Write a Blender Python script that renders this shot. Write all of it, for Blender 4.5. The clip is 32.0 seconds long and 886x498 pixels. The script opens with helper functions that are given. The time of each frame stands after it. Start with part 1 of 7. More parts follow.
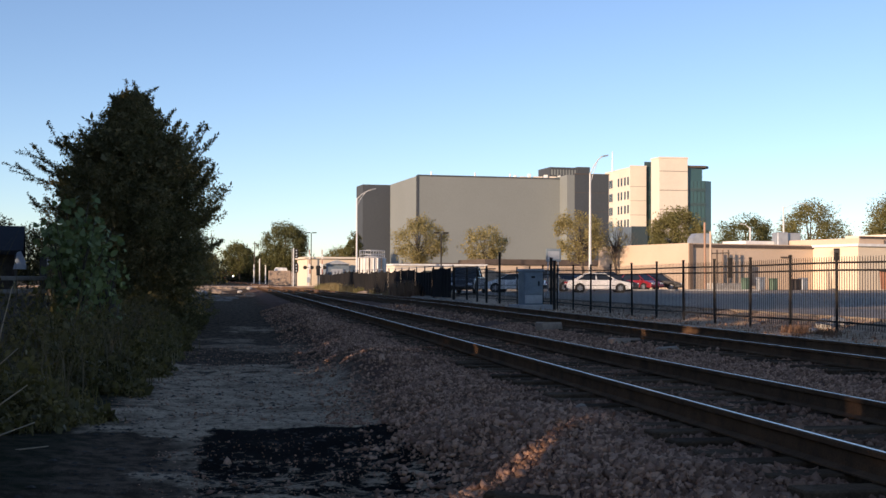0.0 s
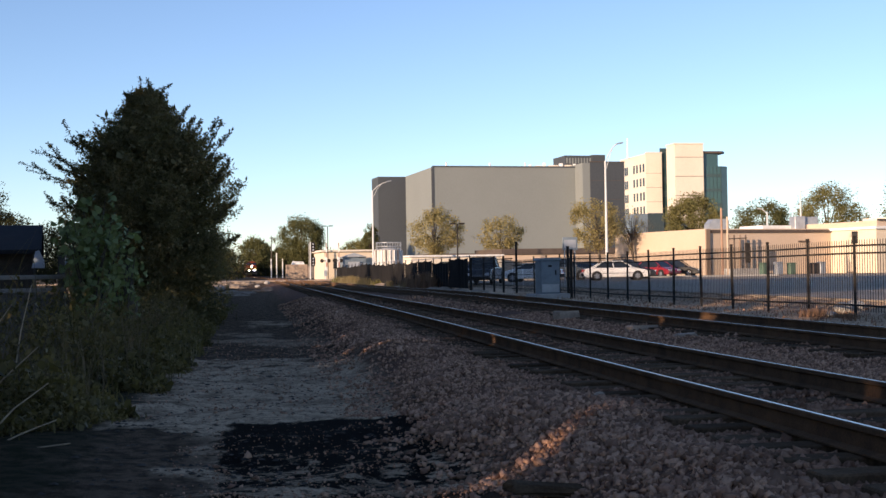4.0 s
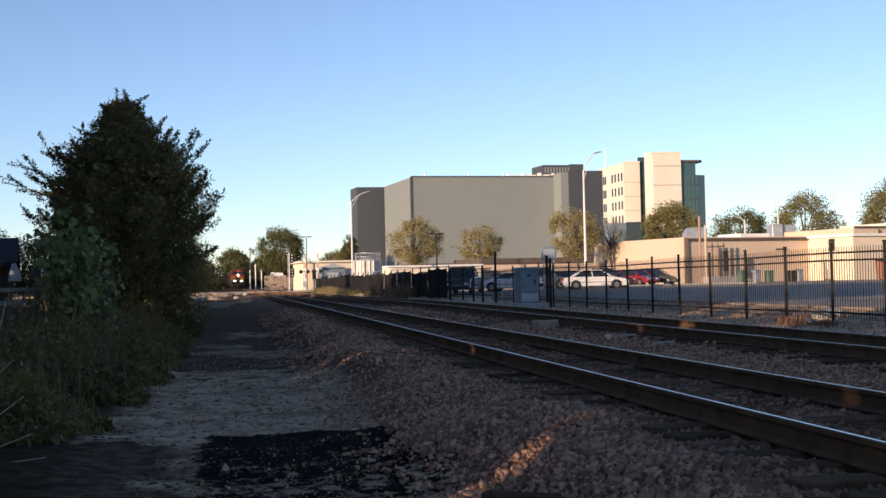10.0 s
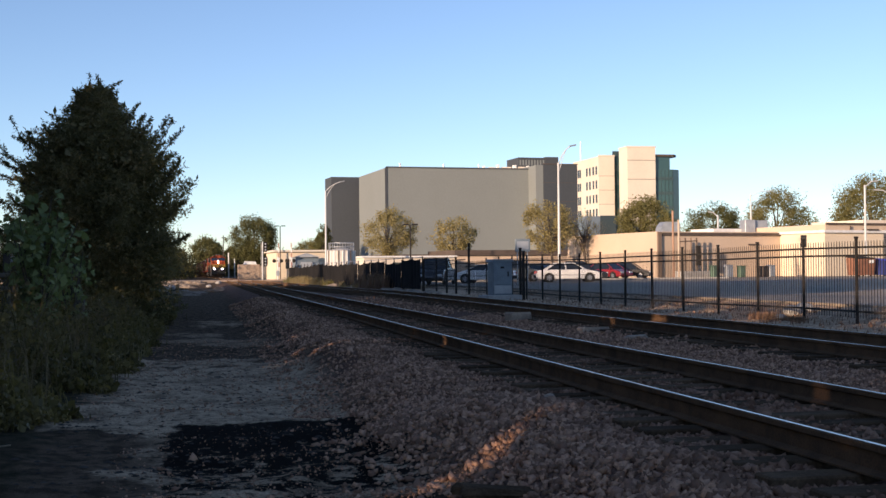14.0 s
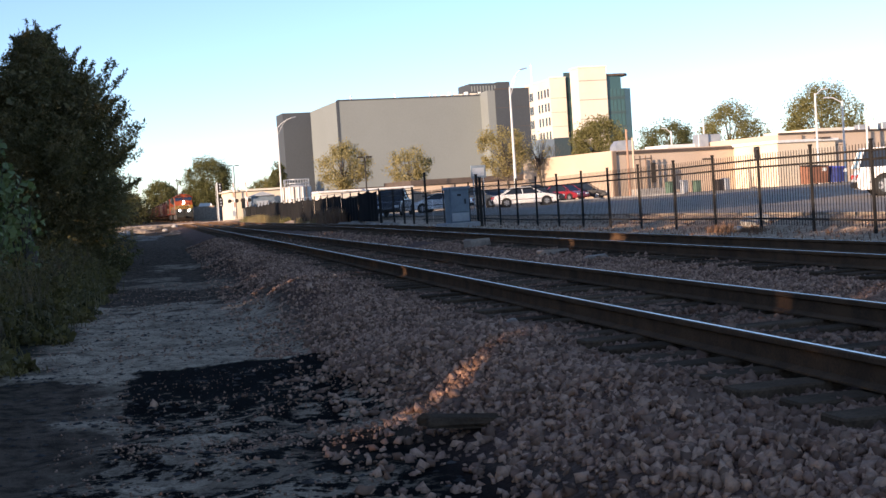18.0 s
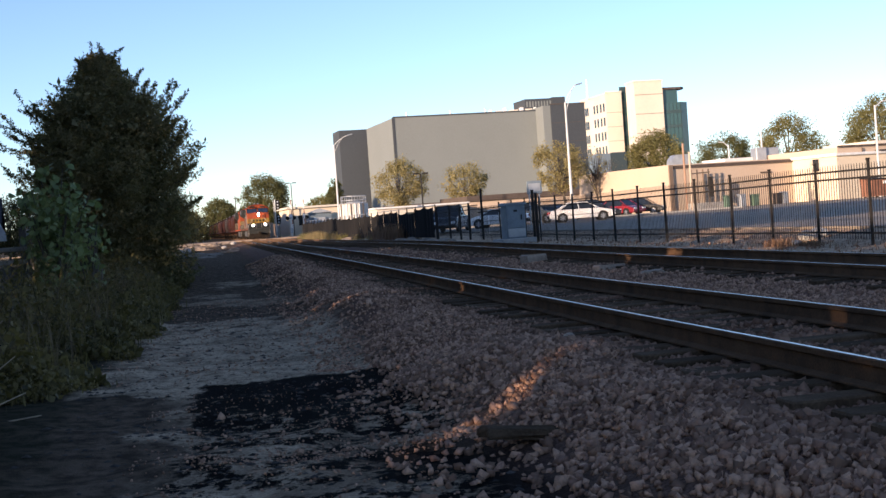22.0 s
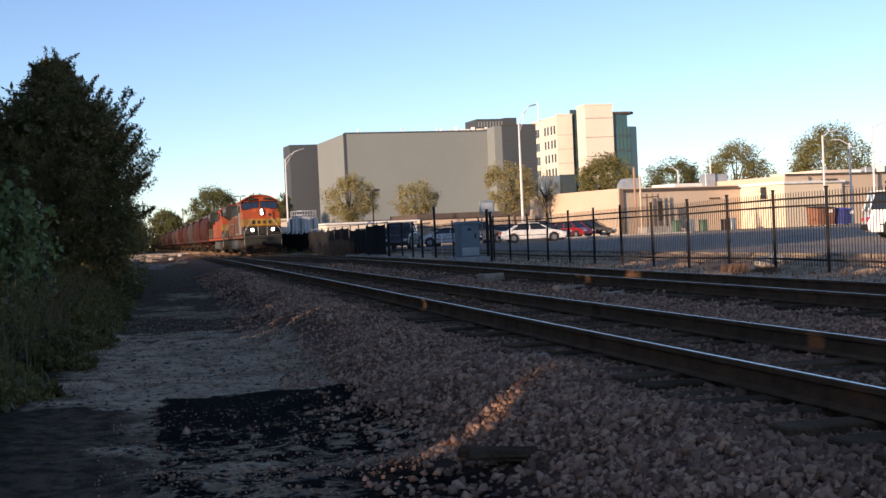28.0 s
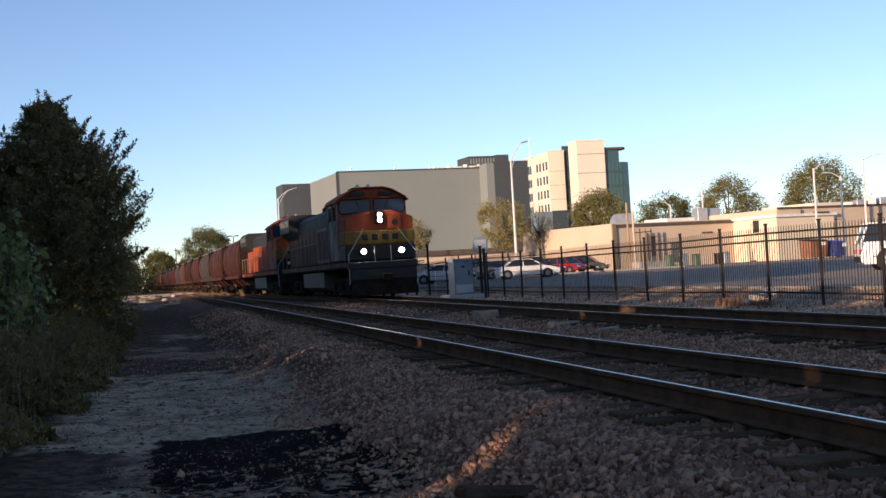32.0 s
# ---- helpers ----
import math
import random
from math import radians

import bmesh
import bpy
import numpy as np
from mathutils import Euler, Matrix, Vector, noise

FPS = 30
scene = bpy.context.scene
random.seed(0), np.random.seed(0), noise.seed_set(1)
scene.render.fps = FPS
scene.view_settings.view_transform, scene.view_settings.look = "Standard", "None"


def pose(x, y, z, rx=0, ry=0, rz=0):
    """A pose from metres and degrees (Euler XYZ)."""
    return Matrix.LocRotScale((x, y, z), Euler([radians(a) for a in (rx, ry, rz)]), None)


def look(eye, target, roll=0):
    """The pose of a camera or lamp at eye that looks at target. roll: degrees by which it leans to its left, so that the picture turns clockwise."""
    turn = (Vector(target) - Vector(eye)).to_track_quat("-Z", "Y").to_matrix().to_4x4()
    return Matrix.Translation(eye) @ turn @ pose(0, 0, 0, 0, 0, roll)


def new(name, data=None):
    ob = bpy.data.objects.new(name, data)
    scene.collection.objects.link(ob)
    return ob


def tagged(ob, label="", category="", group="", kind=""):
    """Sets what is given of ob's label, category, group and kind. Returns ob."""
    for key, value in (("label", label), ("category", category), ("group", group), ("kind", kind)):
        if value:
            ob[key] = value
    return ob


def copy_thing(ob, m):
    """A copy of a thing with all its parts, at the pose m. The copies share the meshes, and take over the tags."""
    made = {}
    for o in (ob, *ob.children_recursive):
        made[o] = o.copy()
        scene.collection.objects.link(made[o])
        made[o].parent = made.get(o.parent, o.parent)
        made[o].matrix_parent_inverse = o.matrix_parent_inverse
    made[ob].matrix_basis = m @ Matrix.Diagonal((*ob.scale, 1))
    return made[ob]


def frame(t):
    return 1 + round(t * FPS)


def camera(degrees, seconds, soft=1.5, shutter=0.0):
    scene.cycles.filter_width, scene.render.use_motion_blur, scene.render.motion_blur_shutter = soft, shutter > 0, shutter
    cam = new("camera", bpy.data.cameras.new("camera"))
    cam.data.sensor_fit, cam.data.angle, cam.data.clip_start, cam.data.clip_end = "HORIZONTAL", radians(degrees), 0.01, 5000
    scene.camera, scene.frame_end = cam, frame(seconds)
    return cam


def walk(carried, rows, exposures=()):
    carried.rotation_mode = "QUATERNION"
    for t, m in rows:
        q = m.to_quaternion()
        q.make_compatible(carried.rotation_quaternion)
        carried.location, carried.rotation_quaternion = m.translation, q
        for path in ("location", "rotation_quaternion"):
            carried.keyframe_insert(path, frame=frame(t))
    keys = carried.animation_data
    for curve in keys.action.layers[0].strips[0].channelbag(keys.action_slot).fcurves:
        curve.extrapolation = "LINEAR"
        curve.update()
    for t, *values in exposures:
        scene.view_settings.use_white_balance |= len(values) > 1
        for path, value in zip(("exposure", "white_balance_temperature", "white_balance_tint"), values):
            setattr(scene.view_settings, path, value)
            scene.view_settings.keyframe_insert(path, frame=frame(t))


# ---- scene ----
cam = camera(39.0, 32.0)
EXPOSURES = [(s, e, k, 22) for s, e, k in ((0, 0.54, 7350), (1.2, 0.66, 7350), (3, 0.70, 7350), (8, 0.62, 7350), (13.5, 0.58, 7350), (15.8, 0.62, 7350), (17, 0.66, 7350), (17.9, 1.02, 7120), (20, 0.95, 7120), (24.5, 0.90, 7120), (27, 0.87, 7300), (29, 0.49, 7350), (30.5, 0.53, 7350), (32, 0.57, 7350))]
PATH = [
    (0, (-0.015, 0.011, 1.601), (0.319, 1.982, 1.65), 0.2),
    (0.5, (-0.012, 0.005, 1.594), (0.318, 1.977, 1.636), 0.2),
    (1, (-0.02, -0.011, 1.603), (0.303, 1.963, 1.636), 0.3),
    (1.5, (-0.016, -0.015, 1.603), (0.306, 1.959, 1.633), 0.2),
    (2, (-0.03, -0.044, 1.601), (0.292, 1.93, 1.625), 0.2),
    (2.5, (-0.023, -0.053, 1.604), (0.298, 1.921, 1.628), -0.1),
    (3, (-0.02, -0.032, 1.601), (0.3, 1.942, 1.628), -0.1),
    (3.5, (-0.009, -0.01, 1.602), (0.305, 1.965, 1.636), -0.5),
    (5.5, (-0.012, -0.048, 1.603), (0.294, 1.928, 1.638), -1.5),
    (6, (-0.016, -0.058, 1.608), (0.294, 1.918, 1.647), -1.7),
    (6.5, (-0.019, -0.055, 1.605), (0.302, 1.918, 1.645), -1.6),
    (7, (-0.016, -0.042, 1.606), (0.309, 1.931, 1.649), -1.3),
    (7.5, (-0.007, -0.015, 1.605), (0.323, 1.957, 1.647), -1.1),
    (8, (-0.005, 0.004, 1.601), (0.33, 1.975, 1.639), -1.1),
    (8.5, (0.004, 0.026, 1.6), (0.344, 1.997, 1.64), -1.2),
    (9, (0.002, 0.016, 1.602), (0.345, 1.986, 1.641), -1.3),
    (9.5, (0.005, 0.01, 1.601), (0.347, 1.981, 1.643), -1.4),
    (10, (0.009, 0.018, 1.6), (0.35, 1.988, 1.65), -1.3),
    (10.5, (0.006, 0.023, 1.602), (0.349, 1.993, 1.651), -1.2),
    (11, (0.011, 0.024, 1.598), (0.354, 1.993, 1.644), -1.3),
    (11.5, (0.01, 0.025, 1.596), (0.359, 1.994, 1.639), -1.3),
    (12, (0.006, 0.039, 1.594), (0.361, 2.007, 1.634), -1.1),
    (12.5, (0.01, 0.04, 1.597), (0.372, 2.006, 1.632), -1.0),
    (13, (0.012, 0.058, 1.597), (0.38, 2.024, 1.634), -0.9),
    (13.5, (0.021, 0.073, 1.597), (0.392, 2.038, 1.637), -0.8),
    (15.5, (0.073, 0.16, 1.594), (0.525, 2.108, 1.598), -0.8),
    (16, (0.086, 0.217, 1.577), (0.568, 2.158, 1.582), -1.9),
    (16.5, (0.109, 0.274, 1.573), (0.619, 2.208, 1.571), -2.8),
    (17, (0.132, 0.369, 1.56), (0.643, 2.303, 1.549), -2.8),
    (17.5, (0.128, 0.383, 1.555), (0.625, 2.319, 1.485), -2.5),
    (18, (0.095, 0.279, 1.578), (0.538, 2.228, 1.499), -3.7),
    (18.5, (0.069, 0.191, 1.588), (0.473, 2.149, 1.524), -3.4),
    (19, (0.034, 0.116, 1.595), (0.395, 2.083, 1.54), -3.3),
    (19.5, (0.009, 0.012, 1.607), (0.345, 1.983, 1.563), -2.9),
    (20, (0.003, -0.03, 1.611), (0.327, 1.943, 1.574), -2.9),
    (20.5, (0.005, -0.041, 1.613), (0.322, 1.933, 1.583), -3.1),
    (21, (0.01, -0.05, 1.607), (0.33, 1.924, 1.578), -3.6),
    (21.5, (0.005, -0.024, 1.603), (0.343, 1.947, 1.568), -3.9),
    (22, (0.025, 0.027, 1.596), (0.382, 1.994, 1.548), -4.1),
    (22.5, (0.036, 0.062, 1.597), (0.413, 2.026, 1.548), -3.9),
    (23, (0.052, 0.109, 1.591), (0.44, 2.07, 1.545), -4.2),
    (23.5, (0.054, 0.142, 1.588), (0.443, 2.103, 1.54), -4.2),
    (24, (0.061, 0.151, 1.587), (0.45, 2.112, 1.537), -4.1),
    (24.5, (0.066, 0.18, 1.586), (0.452, 2.141, 1.539), -3.9),
    (26.5, (-0.203, 0.308, 1.571), (0.221, 2.262, 1.559), -3.1),
    (27, (-0.171, 0.315, 1.575), (0.268, 2.266, 1.543), -2.4),
    (27.5, (-0.169, 0.3, 1.579), (0.267, 2.252, 1.545), -2.0),
    (28, (-0.179, 0.27, 1.585), (0.262, 2.22, 1.561), -2.6),
    (28.5, (-0.188, 0.27, 1.595), (0.265, 2.218, 1.604), -2.7),
    (29, (-0.18, 0.286, 1.589), (0.277, 2.233, 1.621), -3.0),
    (29.5, (-0.178, 0.299, 1.583), (0.28, 2.246, 1.619), -3.2),
    (30, (-0.176, 0.311, 1.584), (0.283, 2.258, 1.623), -3.3),
    (30.5, (-0.167, 0.316, 1.584), (0.288, 2.264, 1.623), -3.6),
    (31, (-0.17, 0.309, 1.579), (0.284, 2.256, 1.612), -3.5),
    (31.5, (-0.175, 0.296, 1.587), (0.278, 2.244, 1.616), -3.5),
    (32, (-0.176, 0.297, 1.589), (0.278, 2.244, 1.624), -3.3),
]
walk(cam, [(t, look(eye, target, roll)) for t, eye, target, roll in PATH], EXPOSURES)
SUN_TO = Vector((0.80, 0.60, -math.tan(radians(10.0)))).normalized()

# ---- world and sun ----
world = bpy.data.worlds.new("sky")
scene.world = world
world.use_nodes = True
_wn = world.node_tree.nodes
_sky = _wn.new("ShaderNodeTexSky")
_sky.sky_type = "NISHITA"
_sky.sun_disc = False
_sky.sun_elevation = radians(10.0)
_sky.sun_rotation = math.atan2(-SUN_TO.x, -SUN_TO.y)
_sky.air_density = 0.75
_sky.dust_density = 0.12
_sky.ozone_density = 3.0
world.node_tree.links.new(_sky.outputs[0], _wn["Background"].inputs[0])
_wn["Background"].inputs[1].default_value = 0.152
sun = new("sun", bpy.data.lights.new("sun", "SUN"))
sun.data.energy = 4.6
sun.data.angle = radians(0.6)
sun.data.color = (1.0, 0.83, 0.63)
sun.matrix_world = look((0, 0, 60), Vector((0, 0, 60)) + SUN_TO)


# ---- materials ----
class Nodes:
    """A small helper for node trees."""

    def __init__(self, name):
        self.mat = bpy.data.materials.new(name)
        self.mat.use_nodes = True
        self.tree = self.mat.node_tree
        self.bsdf = self.tree.nodes["Principled BSDF"]
        self.out = self.tree.nodes["Material Output"]

    def add(self, kind, **sets):
        n = self.tree.nodes.new(kind)
        for key, value in sets.items():
            if key == "op":
                n.operation = value
            elif key == "blend":
                n.blend_type = value
            elif key == "data":
                n.data_type = value
        return n

    def link(self, a, b):
        self.tree.links.new(a, b)

    def put(self, socket, v):
        if isinstance(v, (int, float)):
            socket.default_value = v
        elif isinstance(v, tuple):
            socket.default_value = (*v, 1.0)[:4] if len(socket.default_value) == 4 else v
        else:
            self.link(v, socket)

    def math(self, op, a, b=0.0, clamp=False):
        n = self.add("ShaderNodeMath", op=op)
        n.use_clamp = clamp
        self.put(n.inputs[0], a)
        self.put(n.inputs[1], b)
        return n.outputs[0]

    def mix(self, f, a, b, blend="MIX"):
        n = self.add("ShaderNodeMix", data="RGBA", blend=blend)
        self.put(n.inputs[0], f)
        self.put(n.inputs[6], a)
        self.put(n.inputs[7], b)
        return n.outputs[2]

    def noise(self, scale, detail=4.0, rough=0.55, vec=None):
        n = self.add("ShaderNodeTexNoise")
        n.inputs["Scale"].default_value = scale
        n.inputs["Detail"].default_value = detail
        n.inputs["Roughness"].default_value = rough
        if vec is not None:
            self.link(vec, n.inputs["Vector"])
        return n.outputs[0]

    def step(self, v, lo, hi):
        n = self.add("ShaderNodeMapRange")
        n.interpolation_type = "SMOOTHSTEP"
        self.put(n.inputs[0], v)
        n.inputs[1].default_value = lo
        n.inputs[2].default_value = hi
        return n.outputs[0]

    def position(self):
        return self.add("ShaderNodeNewGeometry").outputs["Position"]

    def local(self):
        return self.add("ShaderNodeTexCoord").outputs["Object"]

    def bump(self, height, strength, distance):
        n = self.add("ShaderNodeBump")
        n.inputs["Strength"].default_value = strength
        n.inputs["Distance"].default_value = distance
        self.link(height, n.inputs["Height"])
        self.link(n.outputs[0], self.bsdf.inputs["Normal"])


def mat(name, a, b=None, rough=0.7, scale=6.0, fine=60.0, bump=0.2, dist=0.01, metal=0.0, rand=0.0, where="object", island=0.0, spec=0.5):
    """A surface of two colours mixed by coarse and fine noise, with fine relief; rand: how far each object differs."""
    n = Nodes(name)
    b = b or tuple(c * 0.7 for c in a)
    vec = n.position() if where == "world" else n.local()
    coarse, grain = n.noise(scale, 5.0, 0.6, vec), n.noise(fine, 3.0, 0.6, vec)
    f = n.step(n.math("ADD", n.math("MULTIPLY", coarse, 0.65), n.math("MULTIPLY", grain, 0.35)), 0.36, 0.64)
    col = n.mix(f, a, b)
    if rand:
        r = n.add("ShaderNodeObjectInfo").outputs["Random"]
        col = n.mix(1.0, col, n.mix(r, (1 - rand,) * 3, (1 + rand,) * 3), "MULTIPLY")
    if island:
        r = n.add("ShaderNodeNewGeometry").outputs["Random Per Island"]
        col = n.mix(1.0, col, n.mix(r, (1 - island,) * 3, (1 + island,) * 3), "MULTIPLY")
    n.link(col, n.bsdf.inputs["Base Color"])
    n.put(n.bsdf.inputs["Roughness"], n.math("ADD", n.math("MULTIPLY", grain, 0.25), rough - 0.12, True))
    n.bsdf.inputs["Metallic"].default_value = metal
    n.bsdf.inputs["Specular IOR Level"].default_value = spec
    if bump:
        n.bump(grain, bump, dist)
    return n.mat


def leaf_mat(name, a, b, glow=0.35, rough=0.55):
    """Leaves: each one its own shade, letting some light through."""
    n = Nodes(name)
    r = n.add("ShaderNodeNewGeometry").outputs["Random Per Island"]
    big = n.step(n.noise(0.9, 3.0, 0.6, n.position()), 0.35, 0.65)
    col = n.mix(n.math("ADD", n.math("MULTIPLY", r, 0.6), n.math("MULTIPLY", big, 0.4)), a, b)
    n.link(col, n.bsdf.inputs["Base Color"])
    n.bsdf.inputs["Roughness"].default_value = rough
    n.bsdf.inputs["Specular IOR Level"].default_value = 0.15
    t = n.add("ShaderNodeBsdfTranslucent")
    n.link(n.mix(1.0, col, (1.2, 1.15, 0.6), "MULTIPLY"), t.inputs[0])
    m = n.add("ShaderNodeMixShader")
    m.inputs[0].default_value = glow
    n.link(n.bsdf.outputs[0], m.inputs[1])
    n.link(t.outputs[0], m.inputs[2])
    n.link(m.outputs[0], n.out.inputs[0])
    return n.mat


def glow_mat(name, colour, strength):
    n = Nodes(name)
    n.bsdf.inputs["Base Color"].default_value = (*colour, 1)
    n.bsdf.inputs["Emission Color"].default_value = (*colour, 1)
    n.bsdf.inputs["Emission Strength"].default_value = strength
    return n.mat


def gloss_mat(name, a, rough=0.25, coat=0.5, metal=0.0, dirt=0.25):
    """Painted sheet or dark glass: smooth, with a little dust."""
    n = Nodes(name)
    d = n.step(n.noise(3.0, 5.0, 0.65, n.local()), 0.45, 0.75)
    n.link(n.mix(n.math("MULTIPLY", d, dirt), a, (0.20, 0.17, 0.14)), n.bsdf.inputs["Base Color"])
    n.put(n.bsdf.inputs["Roughness"], n.math("ADD", n.math("MULTIPLY", d, 0.3), rough))
    n.bsdf.inputs["Coat Weight"].default_value = coat
    n.bsdf.inputs["Coat Roughness"].default_value = 0.08
    n.bsdf.inputs["Metallic"].default_value = metal
    return n.mat


def streak_mat(name, a, b, dirt, rand=0.0):
    """Old railway paint: colour a under soot and rain streaks of colour b that run down the sides."""
    n = Nodes(name)
    sep = n.add("ShaderNodeSeparateXYZ")
    n.link(n.local(), sep.inputs[0])
    comb = n.add("ShaderNodeCombineXYZ")
    n.link(n.math("MULTIPLY", sep.outputs[0], 1.0), comb.inputs[0])
    n.link(sep.outputs[1], comb.inputs[1])
    n.link(n.math("MULTIPLY", sep.outputs[2], 0.16), comb.inputs[2])
    runs, blot = n.noise(5.0, 5.0, 0.7, comb.outputs[0]), n.noise(0.8, 4.0, 0.6, n.local())
    f = n.step(n.math("ADD", n.math("MULTIPLY", runs, 0.6), n.math("MULTIPLY", blot, 0.4)), 0.36, 0.62)
    col = n.mix(n.math("ADD", n.math("MULTIPLY", f, dirt), 0.12), a, b)
    if rand:
        r = n.add("ShaderNodeObjectInfo").outputs["Random"]
        col = n.mix(1.0, col, n.mix(r, (1 - rand,) * 3, (1 + rand,) * 3), "MULTIPLY")
    n.link(col, n.bsdf.inputs["Base Color"])
    n.put(n.bsdf.inputs["Roughness"], n.math("ADD", n.math("MULTIPLY", f, 0.25), 0.6))
    n.bsdf.inputs["Specular IOR Level"].default_value = 0.12
    n.bump(n.noise(30.0, 3.0, 0.6, n.local()), 0.1, 0.004)
    return n.mat


def ground_mat():
    """Dirt lane with a pale crust and black spill, weeds, ballast and dry verge, by place in the plan."""
    n = Nodes("ground")
    pos = n.position()
    sep = n.add("ShaderNodeSeparateXYZ")
    n.link(pos, sep.inputs[0])
    wob = n.math("MULTIPLY", n.math("SUBTRACT", n.noise(0.9, 6.0, 0.7, pos), 0.5), 2.2)
    wob2 = n.math("MULTIPLY", n.math("SUBTRACT", n.noise(2.7, 6.0, 0.75, pos), 0.5), 1.6)
    x = n.math("ADD", sep.outputs[0], wob)
    drift = n.math("MULTIPLY", n.math("SUBTRACT", n.noise(0.5, 3.0, 0.5, pos), 0.5), 14.0)
    y = n.math("ADD", sep.outputs[1], n.math("ADD", drift, n.math("MULTIPLY", wob2, 1.4)))
    fine, mid, pebble = n.noise(38.0, 4.0, 0.65, pos), n.noise(5.0, 5.0, 0.65, pos), n.noise(90.0, 2.0, 0.5, pos)

    xt = n.math("ADD", sep.outputs[0], n.math("ADD", n.math("MULTIPLY", wob2, 0.55), n.math("MULTIPLY", wob, 0.25)))
    yt = n.math("ADD", sep.outputs[1], n.math("MULTIPLY", wob2, 0.75))

    def box(x0, x1, y0, y1, soft=0.25, x=x, y=y):
        a = n.math("MULTIPLY", n.step(x, x0 - soft, x0 + soft), n.math("SUBTRACT", 1.0, n.step(x, x1 - soft, x1 + soft)))
        b = n.math("MULTIPLY", n.step(y, y0 - soft, y0 + soft), n.math("SUBTRACT", 1.0, n.step(y, y1 - soft, y1 + soft)))
        return n.math("MULTIPLY", a, b)

    soil = n.mix(n.step(mid, 0.35, 0.65), (0.062, 0.042, 0.029), (0.170, 0.115, 0.078))
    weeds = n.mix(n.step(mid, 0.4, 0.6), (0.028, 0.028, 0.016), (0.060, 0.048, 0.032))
    speck = n.step(n.noise(9.0, 8.0, 0.74, pos), 0.34, 0.50)
    crust = n.mix(speck, (0.065, 0.045, 0.034), n.mix(n.step(fine, 0.3, 0.7), (0.42, 0.295, 0.195), (0.70, 0.51, 0.345)))
    tar = n.mix(n.step(n.math("ADD", fine, n.math("MULTIPLY", mid, 0.4)), 0.90, 1.04), (0.010, 0.008, 0.007), (0.11, 0.082, 0.064))
    stone = n.mix(n.step(fine, 0.3, 0.7), (0.11, 0.064, 0.047), (0.26, 0.15, 0.113))
    dry = n.mix(n.step(mid, 0.35, 0.65), (0.40, 0.265, 0.175), (0.70, 0.50, 0.345))
    far = n.mix(n.step(n.noise(0.05, 4.0, 0.6, pos), 0.4, 0.6), (0.055, 0.046, 0.034), (0.11, 0.092, 0.07))

    patchy = n.step(n.noise(1.6, 6.0, 0.7, pos), 0.40, 0.56)
    col = soil
    for b, k in (((-1.4, 1.7, 13.3, 22.5), 1.0), ((-0.5, 1.9, 9.0, 13.4), 0.8), ((-0.5, 1.9, 3.0, 10.4), 0.8), ((-1.0, 1.5, 28.0, 32.0), 0.5), ((0.0, 1.6, 38.0, 42.0), 0.7)):
        col = n.mix(n.math("MULTIPLY", n.math("MULTIPLY", box(*b), k), n.math("ADD", 0.45, n.math("MULTIPLY", patchy, 0.55))), col, crust)
    holes = n.step(n.math("ADD", n.noise(3.6, 8.0, 0.75, pos), n.math("MULTIPLY", n.step(yt, 9.0, 13.0), 0.16)), 0.47, 0.53)
    edge = n.math("MAXIMUM", n.math("SUBTRACT", 1.0, n.step(xt, 0.9, 1.5)), holes)
    col = n.mix(n.math("MULTIPLY", n.math("MULTIPLY", box(-0.3, 1.85, 9.2, 13.45, 0.06, xt, yt), n.math("ADD", 0.25, n.math("MULTIPLY", holes, 0.75))), edge), col, tar)
    col = n.mix(n.math("MULTIPLY", box(0.9, 2.3, 7.6, 8.9, 0.15, xt, yt), 0.9), col, tar)
    col = n.mix(n.math("MULTIPLY", box(-0.5, 1.8, 5.0, 8.8, 0.2), n.step(n.noise(3.2, 7.0, 0.72, pos), 0.47, 0.53)), col, tar)
    col = n.mix(box(1.35, 2.0, 5.5, 8.2, 0.2, xt, yt), col, tar)
    # darker ground towards the left, beyond about x = -1
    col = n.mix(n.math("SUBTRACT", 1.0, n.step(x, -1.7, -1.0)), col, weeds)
    col = n.mix(n.step(sep.outputs[0], 1.5, 2.4), col, stone)
    col = n.mix(n.step(x, 10.9, 12.0), col, dry)
    col = n.mix(n.step(sep.outputs[1], 120.0, 180.0), col, far)
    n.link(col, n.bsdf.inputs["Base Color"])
    n.bsdf.inputs["Roughness"].default_value = 0.95
    n.bsdf.inputs["Specular IOR Level"].default_value = 0.02
    n.bump(n.math("ADD", fine, n.math("ADD", pebble, n.math("MULTIPLY", mid, 1.5))), 0.7, 0.05)
    return n.mat


